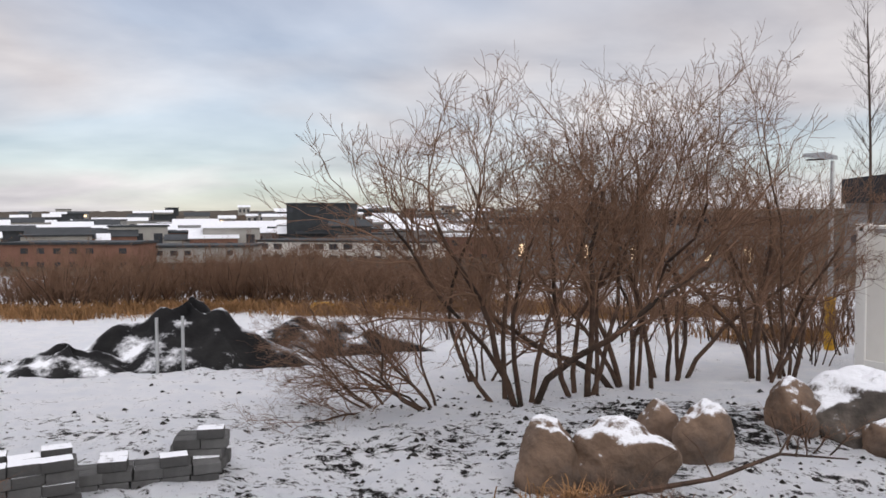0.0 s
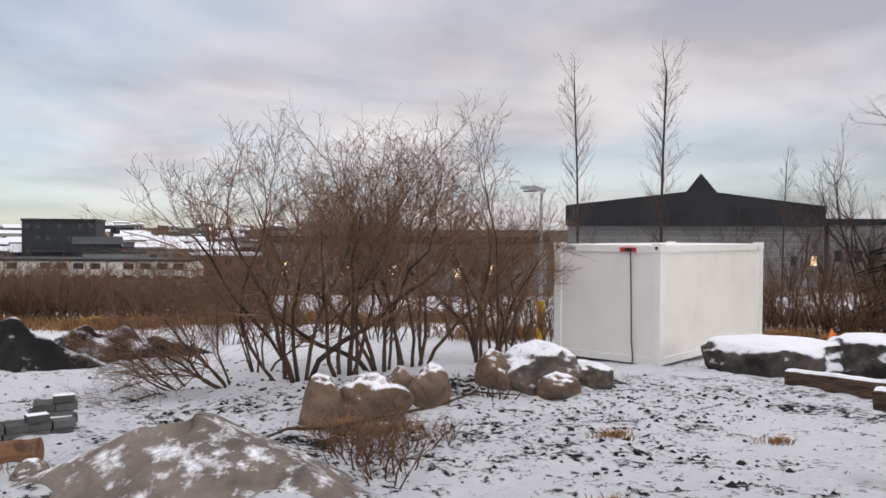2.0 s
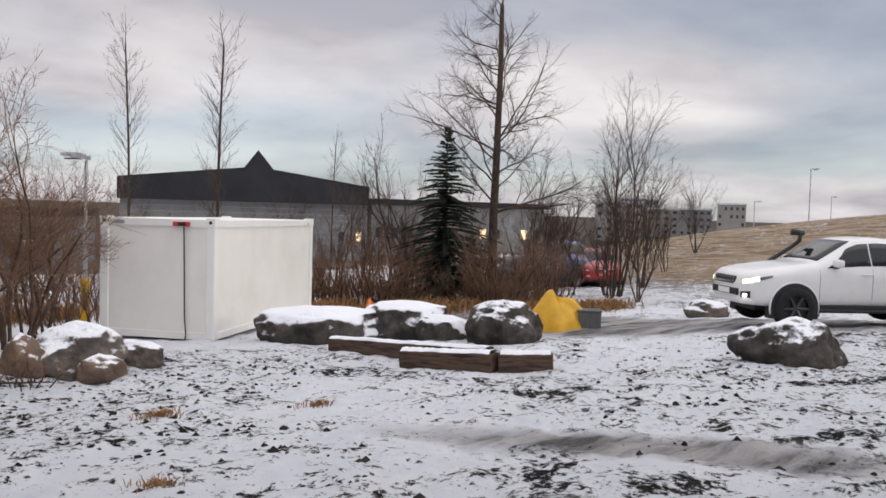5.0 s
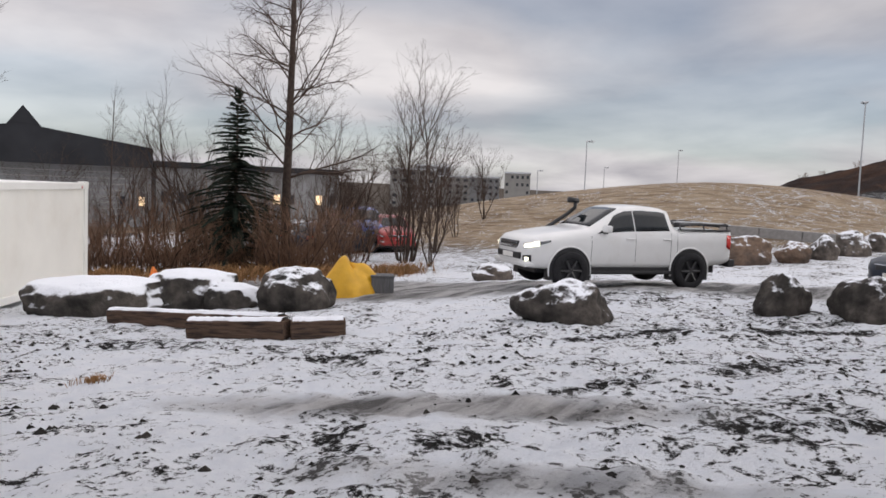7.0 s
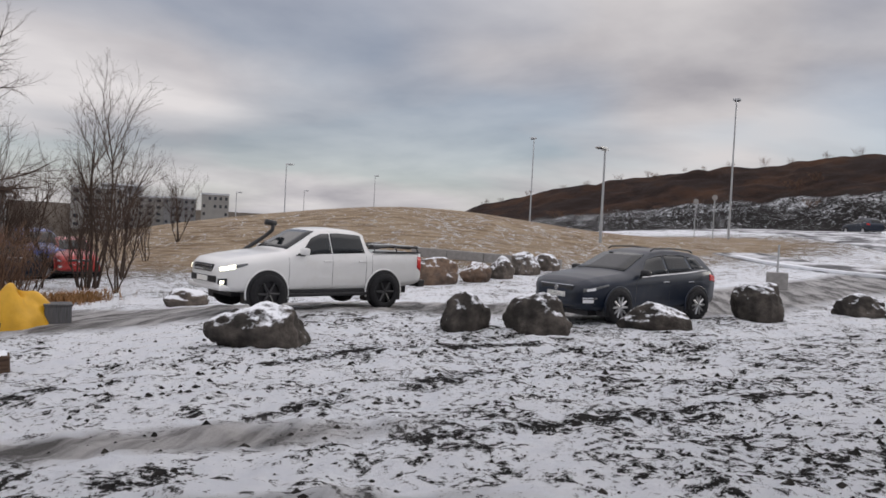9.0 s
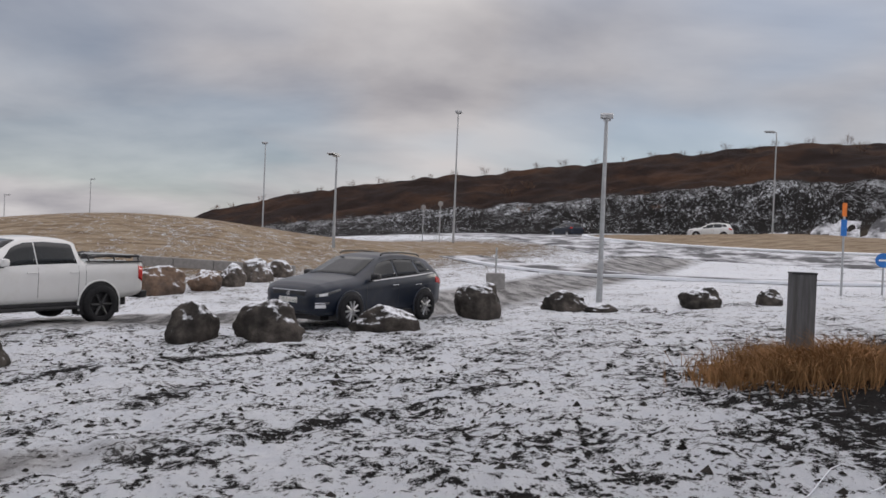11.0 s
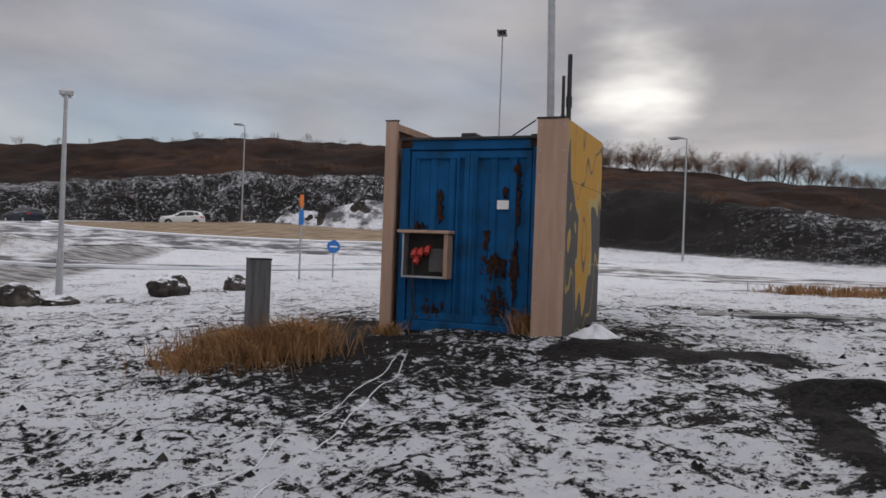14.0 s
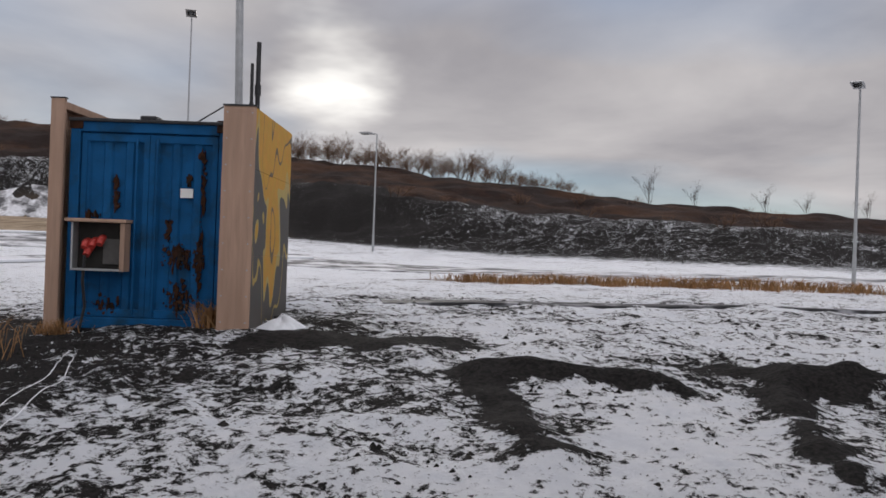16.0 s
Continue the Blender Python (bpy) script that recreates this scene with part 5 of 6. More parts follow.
    part("badge", tube(bmesh.new(), [(2.23, 0, 0.73 * k), (2.242, 0, 0.73 * k)], [0.055, 0.05], 14), M_CHROME, g)
    part("number_plate", boxed(2.225, -0.26, 0.52, 2.24, 0.26, 0.63), M_WHITE2, c)
    part("lower_intake", boxed(2.02, -0.5, 0.34, 2.215, 0.5, 0.48, 0.03), M_BLACK, c)
    part("underbody", boxed(-1.9, -0.6, 0.16, 1.9, 0.6, 0.34), M_BLACK, c)
    return c


pickup()
wagon("sport_utility_car", ring(-90.6, 17.2), ring(-95.8, 19.3), "dark blue sport utility car parked by the boulders", M_CARBLUE, 1.0, 0.955)
M_PAINT_RED = material("red_car_paint", (0.42, 0.03, 0.025), 0.3, 0, 0.1, 3, 0, 1, coat=0.5)
M_PAINT_VAN = material("blue_van_paint", (0.03, 0.06, 0.26), 0.3, 0, 0.1, 3, 0, 1, coat=0.5)
M_PAINT_SILVER = material("silver_car_paint", (0.45, 0.46, 0.47), 0.3, 0.4, 0.1, 3, 0, 1, coat=0.5)


def parked(name, az, d, head, label, paint, scale=1.0, tall=1.0):
    x, y = ring(az, d)
    a = radians(head)
    wagon(name, (x + math.cos(a) * 1.3, y + math.sin(a) * 1.3), (x - math.cos(a) * 1.3, y - math.sin(a) * 1.3), label, paint, scale, tall)


parked("parked_van", -52.9, 42, -125, "blue van with a pale upper half parked behind the trees", M_PAINT_VAN, 1.1, 1.15)
parked("parked_car", -54.9, 41, -135, "red car parked behind the bare trees", M_PAINT_RED)
parked("parked_car", -50.6, 45, 160, "red car parked behind the spruce", M_PAINT_RED)
parked("parked_car", -48.3, 42, -30, "silver car parked behind the spruce", M_PAINT_SILVER)
parked("parked_car", -49.6, 40, -20, "dark car parked behind the spruce", M_CARBLUE)
parked("parked_car", -44.8, 43, -10, "silver car parked behind the spruce", M_PAINT_SILVER)
parked("parked_car", -115.6, 86, 60, "white car on the far ring road", M_CARWHITE)
parked("parked_car", -105.6, 92, 20, "dark car on the far road below the cutting", M_CARBLUE)


# ---- trees behind the cabin and along the track ----
POPLAR = [(46, 0.125, 0.85, 10, 0.02, 0.008, 0.45), (6, 0.55, 0.55, 4, 0.10, 0.10), (3, 0.5, 0.6, 3, 0.1, 0.12), (0, 0, 0, 2, 0.1, 0.12)]
BIG = [(34, 0.30, 1.05, 10, 0.01, 0.018, 0.42), (10, 0.50, 0.70, 6, 0.02, 0.12), (7, 0.55, 0.75, 4, 0.03, 0.16), (0, 0, 0, 3, 0.03, 0.18)]
MULTI = [(9, 0.55, 0.5, 6, 0.03, 0.12), (7, 0.55, 0.6, 5, 0.07, 0.14), (5, 0.55, 0.65, 4, 0.05, 0.18), (0, 0, 0, 2, 0.05, 0.2)]
LIGHT = [(7, 0.55, 0.5, 4, 0.02, 0.12), (6, 0.6, 0.6, 3, 0.05, 0.18), (0, 0, 0, 2, 0.05, 0.2)]
poplar = tree_meshes(61, 1, 15.4, 0.085, 0.0, POPLAR, M_BARKG, M_TWIGG)
bigtree = tree_meshes(64, 1, 18.0, 0.20, 0.02, BIG, M_BARKG, M_TWIGG)
multis = [tree_meshes(66 + k, 4, 7.6, 0.058, 0.25, MULTI, M_BARKG, M_TWIGG) for k in range(2)]
lights = [tree_meshes(71 + k, 9, 2.6, 0.028, 0.5, LIGHT, M_BARK, M_TWIG, 0.6) for k in range(2)]
tree("poplar_tree", -22.0, 32, poplar, "slender bare poplar behind the cabin", 1.0, 0)
tree("poplar_tree", -27.15, 32, poplar, "slender bare poplar behind the cabin", 1.01, 130, wide=1.2)
tree("poplar_tree", -34.8, 44, poplar, "slender bare poplar behind the cabin", 0.78, 200)
tree("bare_tree", -46.7, 30, bigtree, "tall bare tree with a straight trunk and spreading limbs", 1.0, 40)
tree("bare_tree", -55.2, 33, multis[0], "bare tree with several crooked stems", 1.32, 30, (4, 0))
tree("bare_tree", -40.4, 31, multis[1], "bare tree beside the spruce", 1.0, 100, (-4, 0))
tree("bare_tree", -49.8, 33, multis[0], "bare tree behind the tall trunk", 0.92, 220)
tree("bare_tree", -51.2, 40, multis[1], "bare tree behind the tarpaulin", 0.95, 300)
tree("bare_tree", -60.3, 48, multis[1], "small bare tree by the straw mound", 0.72, 10)
tree("bare_tree", -57.0, 38, multis[1], "bare tree by the parked cars", 0.95, 190)
tree("bare_tree", -45.0, 36, multis[0], "bare tree behind the spruce", 0.9, 75)
tree("bare_tree", -54.4, 34, multis[1], "bare tree by the parked cars", 0.8, 330)
tree("bare_tree", -37.0, 36, multis[0], "bare tree behind the cabin", 0.8, 150)
tree("bare_tree", -58.4, 44, multis[0], "small bare tree by the straw mound", 0.6, 270)
rnd = random.Random(9)
for k in range(34):
    az = -30 - k * 0.75 + rnd.uniform(-0.5, 0.5)
    if -55.6 < az < -50.8:
        continue
    tree("brush_shrub", az, rnd.uniform(26.5, 33), lights[k % 2], "bare brown shrub in front of the parked cars", 0.55 + 1.25 * rnd.random() ** 1.5, rnd.uniform(0, 360), (0, 0), "brush by the car park")
for k in range(26):
    az = -31 - k * 0.76 + rnd.uniform(-0.4, 0.4)
    tree("brush_shrub", az, rnd.uniform(27, 31), shrubs[k % 3], "dense dark brown shrub at the edge of the car park", rnd.uniform(0.45, 0.72), rnd.uniform(0, 360), (0, 0), "brush by the car park", 1.3)
for k in range(10):
    az = -17 - k * 1.4
    tree("brush_shrub", az, rnd.uniform(25, 29), lights[k % 2], "bare brown shrub behind the cabin", rnd.uniform(0.9, 1.3), rnd.uniform(0, 360), (0, 0), "brush by the car park")
for k in range(18):
    az = -21 - k * 2.1 + rnd.uniform(-0.8, 0.8)
    tree("bare_sapling", az, rnd.uniform(30, 42), multis[k % 2], "thin bare sapling before the grey hall", rnd.uniform(0.45, 0.8), rnd.uniform(0, 360), (0, 0), "saplings by the hall")
for k in range(46):
    az = -84 - rnd.random() * 96
    foot = np.interp(-az, [60, 80, 118, 140, 162, 180, 220], [125, 110, 90, 80, 66, 58, 60])
    tree("slope_bush", az, foot + rnd.uniform(6, 55), lights[k % 2], "dark bare bush on the snowy slope", rnd.uniform(0.35, 0.9), rnd.uniform(0, 360), (0, 0), "bushes on the slope", 1.7)
# bushes on the skyline of the heath
for k in range(34):
    az = -79 - k * 1.95 + rnd.uniform(-0.8, 0.8)
    foot = np.interp(-az, [60, 80, 118, 140, 162, 180, 220], [125, 110, 90, 80, 66, 58, 60])
    tree("heath_bush", az, foot + rnd.uniform(58, 66), lights[k % 2], "small bare bush on the heath skyline", rnd.uniform(0.5, 1.1), rnd.uniform(0, 360), (0, 0), "bushes on the heath")
for k in range(48):
    az = -142.8 - k * 0.45 + rnd.uniform(-0.3, 0.3)
    tree("heath_bush", az, 143 + rnd.uniform(-6, 6) - k * 0.27, willows[k % 4], "bare bushy tree on the heath skyline", rnd.uniform(0.8, 1.3) * (1 if k < 36 else 0.7), rnd.uniform(0, 360), (0, 0), "trees on the heath", 1.1)
for az, s in ((-169.5, 2.0), (-172.5, 1.4), (-177, 1.5), (-179.5, 1.3), (-183, 1.4)):
    tree("heath_bush", az, 122, multis[0], "bare bushy tree on the heath skyline", s * 0.42, az * 3, (0, 0), "trees on the heath")


def spruce(az, d, tall):
    x, y = ring(az, d)
    t = empty("spruce_tree", Matrix.Translation((x, y, height(x, y) - 0.05)), "dark green spruce with drooping snow-free boughs", "tree")
    bm = bmesh.new()
    tube(bm, [(0, 0, 0), (0, 0, tall * 0.5), (0, 0, tall)], [0.11, 0.07, 0.012], 8)
    part("trunk", bm, M_BARKG, t)
    rnd = random.Random(21)
    co, faces = [], []
    z = 0.35
    while z < tall:
        reach = ((1 - z / tall) ** 0.85 * 2.5 + 0.05) * rnd.uniform(0.75, 1.1)
        for k in range(8):
            a = rnd.uniform(0, 2 * math.pi)
            L = reach * rnd.uniform(0.45, 1.2)
            ca, sa = math.cos(a), math.sin(a)
            m = max(5, int(L * 17))
            for i in range(m):
                f = (i + rnd.random()) / m
                px, py, pz = ca * L * f, sa * L * f, z + 0.10 * f - 0.34 * L * f * f + 0.12 * f ** 3
                for side in (-1, 1, 0):
                    b = a + side * rnd.uniform(0.5, 1.0)
                    s = 0.05 + 0.19 * (1 - f * 0.6) * rnd.uniform(0.7, 1.2) * min(1, L)
                    ex, ey, ez = px + math.cos(b) * s, py + math.sin(b) * s, pz - s * rnd.uniform(0.15, 0.5)
                    w = 0.028
                    n = len(co)
                    co += [(px - math.sin(b) * w, py + math.cos(b) * w, pz), (px + math.sin(b) * w, py - math.cos(b) * w, pz), (px, py, pz + w * 1.4), (ex, ey, ez)]
                    faces += [(n, n + 1, n + 3), (n + 1, n + 2, n + 3), (n + 2, n, n + 3)]
        z += 0.115
    me = bpy.data.meshes.new("crown")
    me.from_pydata(co, [], faces)
    me.materials.append(M_SPRUCE)
    new("crown", me).parent = t


spruce(-43.05, 29, 6.3)


# ---- dry grass ----
def tuft(name, az, d, n, spread, tall, label, mat=M_STRAW, seed=1, w=0.005, category="grass"):
    """A clump of dry blades leaning outward."""
    rnd = random.Random(seed)
    x0, y0 = ring(az, d)
    z0 = height(x0, y0)
    co, faces = [], []
    for _ in range(n):
        r, a = spread * abs(rnd.gauss(0, 0.55)), rnd.uniform(0, 2 * math.pi)
        px, py = r * math.cos(a), r * math.sin(a) * 0.7
        gz = height(x0 + px, y0 + py) - z0 - 0.01
        h = tall * rnd.uniform(0.45, 1.1)
        b, l = rnd.uniform(0, 2 * math.pi), h * rnd.uniform(0.2, 1.3)
        q = rnd.uniform(0, math.pi)
        sx, sy = math.cos(q) * w, math.sin(q) * w
        mx, my = px + math.cos(b) * l * 0.35, py + math.sin(b) * l * 0.35
        ex, ey = px + math.cos(b) * l, py + math.sin(b) * l
        k = len(co)
        co += [(px - sx, py - sy, gz), (px + sx, py + sy, gz), (mx - sx, my - sy, gz + h * 0.62), (mx + sx, my + sy, gz + h * 0.62), (ex, ey, gz + h * rnd.uniform(0.55, 1.0))]
        faces += [(k, k + 1, k + 3, k + 2), (k + 2, k + 3, k + 4)]
    me = bpy.data.meshes.new(name)
    me.from_pydata(co, [], faces)
    me.materials.append(mat)
    ob = new(name, me)
    ob.location = (x0, y0, z0)
    return tagged(ob, label, category, kind="stuff")


tuft("dry_grass", -120.2, 9.5, 4200, 0.95, 0.38, "clump of long dry orange grass round the post", seed=4, w=0.004)
tuft("dry_grass", -123.5, 9.2, 2200, 0.55, 0.46, "clump of long dry orange grass round the post", seed=5, w=0.004)
tuft("dry_grass", -117.0, 9.3, 800, 0.6, 0.25, "clump of long dry orange grass round the post", seed=15, w=0.006)
for k, (az, d, n, sp, h) in enumerate(((-139.6, 9.95, 260, 0.22, 0.4), (-130.0, 10.3, 160, 0.3, 0.2), (-24.0, 8.8, 220, 0.22, 0.14), (-8.0, 8.6, 420, 0.5, 0.18), (-5.2, 8.9, 300, 0.4, 0.2), (-24.3, 6.0, 120, 0.2, 0.08), (-34.5, 9.2, 160, 0.2, 0.1), (21, 7.6, 500, 0.7, 0.3), (24, 8.2, 400, 0.5, 0.4))):
    tuft("dry_grass", az, d, n, sp, h, "tuft of short dry grass in the snow", M_STRAW if k < 7 else M_TWIG, seed=20 + k)
for k in range(34):
    az = 30 - k * 1.45
    tuft("dry_grass", az, rnd.uniform(27.5, 31) if az > -14 else rnd.uniform(23, 27), 340, 1.9, 0.55, "strip of tall dry grass at the foot of the shrubs", seed=60 + k, w=0.012)
for k in range(22):
    az = -32 - k * 1.1
    tuft("dry_grass", az, rnd.uniform(24.5, 28), 240, 1.1, 0.5, "strip of tall dry grass at the foot of the shrubs", seed=100 + k, w=0.012)
for k in range(16):
    az = -157 - k * 1.7
    tuft("dry_grass", az, rnd.uniform(27, 31), 200, 1.3, 0.45, "strip of dry grass on the road verge", seed=140 + k, w=0.012)

# dead twigs lying about the boulders, and the long bent branch
for k, (az, d, s) in enumerate(((-7.0, 7.6, 0.24), (-9.6, 7.7, 0.24), (-5.6, 7.2, 0.2), (-8.3, 7.0, 0.24), (-6.4, 8.0, 0.22), (-8.0, 6.6, 0.2), (-4.8, 8.3, 0.16), (-16.2, 11.4, 0.26), (22, 7.8, 0.22), (25, 8.6, 0.24), (-12.5, 7.9, 0.16))):
    tree("dead_shrub", az, d, lights[k % 2], "low dead brown shrub among the boulders", s, k * 60, (0, 0), "dead shrubs", 1.7)
bm = bmesh.new()
pts = []
for az, d, up in ((1.0, 8.3, 0.03), (-1.5, 8.6, 0.10), (-4.5, 8.5, 0.12), (-8.0, 8.8, 0.16), (-11.5, 9.2, 0.22), (-14.5, 9.8, 0.30), (-17.6, 10.3, 0.24)):
    x, y = ring(az, d)
    pts.append((x, y, height(x, y) + up))
tube(bm, pts, [0.012, 0.018, 0.022, 0.022, 0.018, 0.014, 0.006], 6)
for i, (dx, dz) in ((3, (0.3, 0.25)), (4, (-0.2, 0.3)), (5, (0.25, 0.2))):
    x, y, z = pts[i]
    tube(bm, [(x, y, z), (x + dx * 0.5, y + 0.1, z + dz * 0.7), (x + dx, y + 0.15, z + dz)], [0.010, 0.007, 0.003], 4)
tagged(part("fallen_branch", bm, M_BARK), "long thin bent branch lying before the boulders", "branch")


# ---- loose things ----
M_WETROAD = material("wet_dark_track", (0.05, 0.05, 0.052), 0.6, 0, 0.2, 3, 0.1, 60, (0.4, 0.4, 0.42), 1.2, (0.52, 0.66))
def timber(a, b, size, label, mat=None):
    """A squared timber with a crust of snow on it, from a to b (ring points)."""
    (ax, ay), (bx, by) = ring(*a), ring(*b)
    l = math.hypot(bx - ax, by - ay)
    za, zb = height(ax, ay), height(bx, by)
    m = Matrix.Translation((ax, ay, za - 0.02)) @ Matrix.Rotation(math.atan2(by - ay, bx - ax), 4, "Z") @ Matrix.Rotation(-math.atan2(zb - za, l), 4, "Y")
    t = empty("timber_beam", m, label, "timber", "timbers")
    part("beam", boxed(0, -size / 2, 0, l, size / 2, size, 0.025), mat or M_BEAM, t)
    bm = bmesh.new()
    n = 26
    rnd = random.Random(int(l * 100))
    rows = []
    for i in range(n + 1):
        x = 0.03 + (l - 0.06) * i / n
        e0, e1 = rnd.uniform(0.0, 0.05), rnd.uniform(0.0, 0.05)
        h = 0.035 + rnd.uniform(-0.008, 0.012)
        rows.append([bm.verts.new(p) for p in ((x, -size / 2 + e0, size - 0.003), (x, -size / 4, size + h), (x, size / 4, size + h), (x, size / 2 - e1, size - 0.003))])
    for r0, r1 in zip(rows, rows[1:]):
        for k in range(3):
            bm.faces.new((r0[k], r1[k], r1[k + 1], r0[k + 1]))
    bmesh.ops.recalc_face_normals(bm, faces=bm.faces)
    part("snow_crust", bm, M_SNOW, t, "crust of white snow", True)
    return t


M_BEAM = material("weathered_brown_beam", (0.11, 0.072, 0.052), 0.85, 0, 0.3, 5, 0.2, 20, (0.05, 0.038, 0.032), 3, streak=(0.6, 6, 6))
timber((-35.4, 15.6), (-46.6, 12.75), 0.26, "long snow-covered timber beam lying on the ground")
timber((-40.4, 12.9), (-46.9, 12.05), 0.28, "snow-covered brown timber beam")
timber((-47.1, 12.1), (-50.9, 12.1), 0.27, "short snow-covered brown timber beam")


def heap(name, az, d, wide, deep, tall, mat, label, category, seed, peak=1.6, turn=0.0):
    """A sagging heap under a sheet, with folds."""
    x, y = ring(az, d)
    bm = bmesh.new()
    n, k = 72, 24
    rows = []
    z0 = height(x, y)
    a = radians(az + turn)
    for j in range(k + 1):
        f = j / k
        row = []
        for i in range(n):
            t = 2 * math.pi * i / n
            fold = 1 + 0.10 * math.sin(t * 5 + seed) * f + 0.06 * math.sin(t * 11 + seed * 2) * f + 0.05 * noise.noise(Vector((math.cos(t) * 2, math.sin(t) * 2, f * 3 + seed)))
            u, v = f * wide / 2 * math.cos(t) * fold, f * deep / 2 * math.sin(t) * fold
            h = tall * (1 - f ** peak) * (1 + 0.12 * math.sin(3 * t + seed))
            px, py = x + u * math.cos(a) - v * math.sin(a), y + u * math.sin(a) + v * math.cos(a)
            row.append(bm.verts.new((px - x, py - y, max(h, 0) * (1 + 0.35 * noise.noise(Vector((u * 2.3, v * 2.3, seed)))) + 0.05 * noise.noise(Vector((u * 7, v * 7, seed))) * (1 - f) + (height(px, py) - z0) * f - 0.02)))
        rows.append(row)
    for r0, r1 in zip(rows, rows[1:]):
        for i in range(n):
            bm.faces.new((r0[i], r0[(i + 1) % n], r1[(i + 1) % n], r1[i]))
    bmesh.ops.remove_doubles(bm, verts=bm.verts, dist=0.0005)
    bmesh.ops.recalc_face_normals(bm, faces=bm.faces)
    ob = part(name, bm, mat, None, "", True)
    ob.location = (x, y, z0)
    return tagged(ob, label, category)


M_TARP = snow_topped("black_plastic_sheet", (0.008, 0.008, 0.009), (0.014, 0.014, 0.014), 0.30, 1.4, 0.6, 0.0, 0.1)
heap("yellow_tarpaulin", -50.95, 18.9, 1.66, 1.2, 0.74, M_YELLOW, "bright yellow tarpaulin over a small heap", "tarpaulin", 2, 2.8)
heap("black_tarpaulin", 17.5, 16.9, 4.3, 2.4, 0.98, M_TARP, "black plastic sheet over a heap, streaked with snow", "tarpaulin", 4, 1.2)
heap("black_tarpaulin", 23.5, 16.2, 2.2, 1.4, 0.42, M_TARP, "black plastic sheet over a low heap", "tarpaulin", 7, 1.4)
heap("spoil_mound", 11.2, 18.6, 4.8, 1.7, 0.55, M_TARP, "low dark heap under black plastic and brush", "heap", 9, 1.6)
heap("yellow_tarpaulin", 11.2, 28.5, 2.2, 1.2, 0.35, M_YELLOW, "faded yellow sheet lying on the snow", "tarpaulin", 5, 1.6)
heap("yellow_tarpaulin", 4.6, 32.0, 1.9, 1.2, 0.5, M_YELLOW, "faded yellow sheet lying on the snow", "tarpaulin", 6, 1.5)
heap("sand_mound", 4.6, 6.5, 2.7, 1.8, 0.25, M_SAND, "heap of grey sand dusted with snow", "heap", 3, 1.25, -28)
for k, (az, d, s) in enumerate(((9.5, 17.2, 0.42), (13, 17.6, 0.42), (15.0, 17.8, 0.38), (6.8, 17.0, 0.36), (16.5, 19, 0.3))):
    tree("brush_pile", az, d, shrubs[k % 3], "pile of cut brown brush on the heap", s, k * 50, (70 if k % 2 else -60, 0), "brush piles", 1.2)
for az, d in ((18.75, 15.5), (17.4, 15.6)):
    x, y = ring(az, d)
    bm = bmesh.new()
    tube(bm, [(0, 0, -0.1), (0, 0, 0.86)], [0.028, 0.026], 8)
    st = tagged(part("stake", bm, M_GREY), "thin grey stake standing before the black sheet", "stake", "stakes")
    st.location = (x, y, height(x, y))


def pavers(az, d, turn, cols, rows, layers, label, seed):
    """A stack of grey paving blocks, each a piece of its own, some shifted."""
    x, y = ring(az, d)
    p = empty("paver_stack", Matrix.Translation((x, y, height(x, y) - 0.02)) @ Matrix.Rotation(radians(az + turn), 4, "Z"), label, "paving stones")
    me = [to_mesh("paver", boxed(-0.105, -0.075, 0, 0.105, 0.075, 0.08, 0.008), m) for m in (M_PAVER, M_PAVERS)]
    rnd = random.Random(seed)
    for k in range(layers):
        for i in range(cols):
            for j in range(rows):
                if k == layers - 1 and rnd.random() < 0.45:
                    continue
                top = k == layers - 1 or rnd.random() < 0.2
                ob = new("paver", me[1 if top else 0])
                ob.parent = p
                ob.location = ((i - cols / 2) * 0.216 + rnd.uniform(-0.01, 0.01) + 0.03 * (k % 2), (j - rows / 2) * 0.156 + rnd.uniform(-0.008, 0.008), k * 0.083)
                ob.rotation_euler = (0, 0, rnd.uniform(-0.06, 0.06))


M_PAVER = material("grey_paver", (0.10, 0.10, 0.10), 0.85, 0, 0.2, 8, 0.1, 40, per_piece=0.3)
M_PAVERS = snow_topped("snowy_paver", (0.11, 0.11, 0.11), (0.07, 0.07, 0.07), 0.5, 5.0)
pavers(20.4, 9.0, 12, 4, 3, 5, "stack of grey paving blocks with a little snow", 1)
pavers(23.4, 9.2, -10, 3, 3, 3, "low stack of grey paving blocks", 5)
pavers(15.6, 9.4, 8, 6, 2, 3, "low row of grey paving blocks with snow", 2)
pavers(12.7, 9.7, 0, 2, 2, 5, "small stack of grey paving blocks", 3)


def round_log(a, b, r, label):
    (ax, ay), (bx, by) = ring(*a), ring(*b)
    za, zb = height(ax, ay) + r * 0.85, height(bx, by) + r * 0.85
    bm = bmesh.new()
    n = 12
    pts = [(ax + (bx - ax) * i / n, ay + (by - ay) * i / n, za + (zb - za) * i / n) for i in range(n + 1)]
    tube(bm, pts, [r * (1 + 0.05 * math.sin(i * 1.7)) for i in range(n + 1)], 14)
    return tagged(part("log", bm, M_LOG), label, "log")


M_LOG = material("peeled_log", (0.21, 0.115, 0.066), 0.8, 0, 0.25, 5, 0.2, 20, (0.09, 0.055, 0.04), 3)
round_log((18.4, 8.15), (13.9, 7.95), 0.12, "short brown log beside the paving blocks")


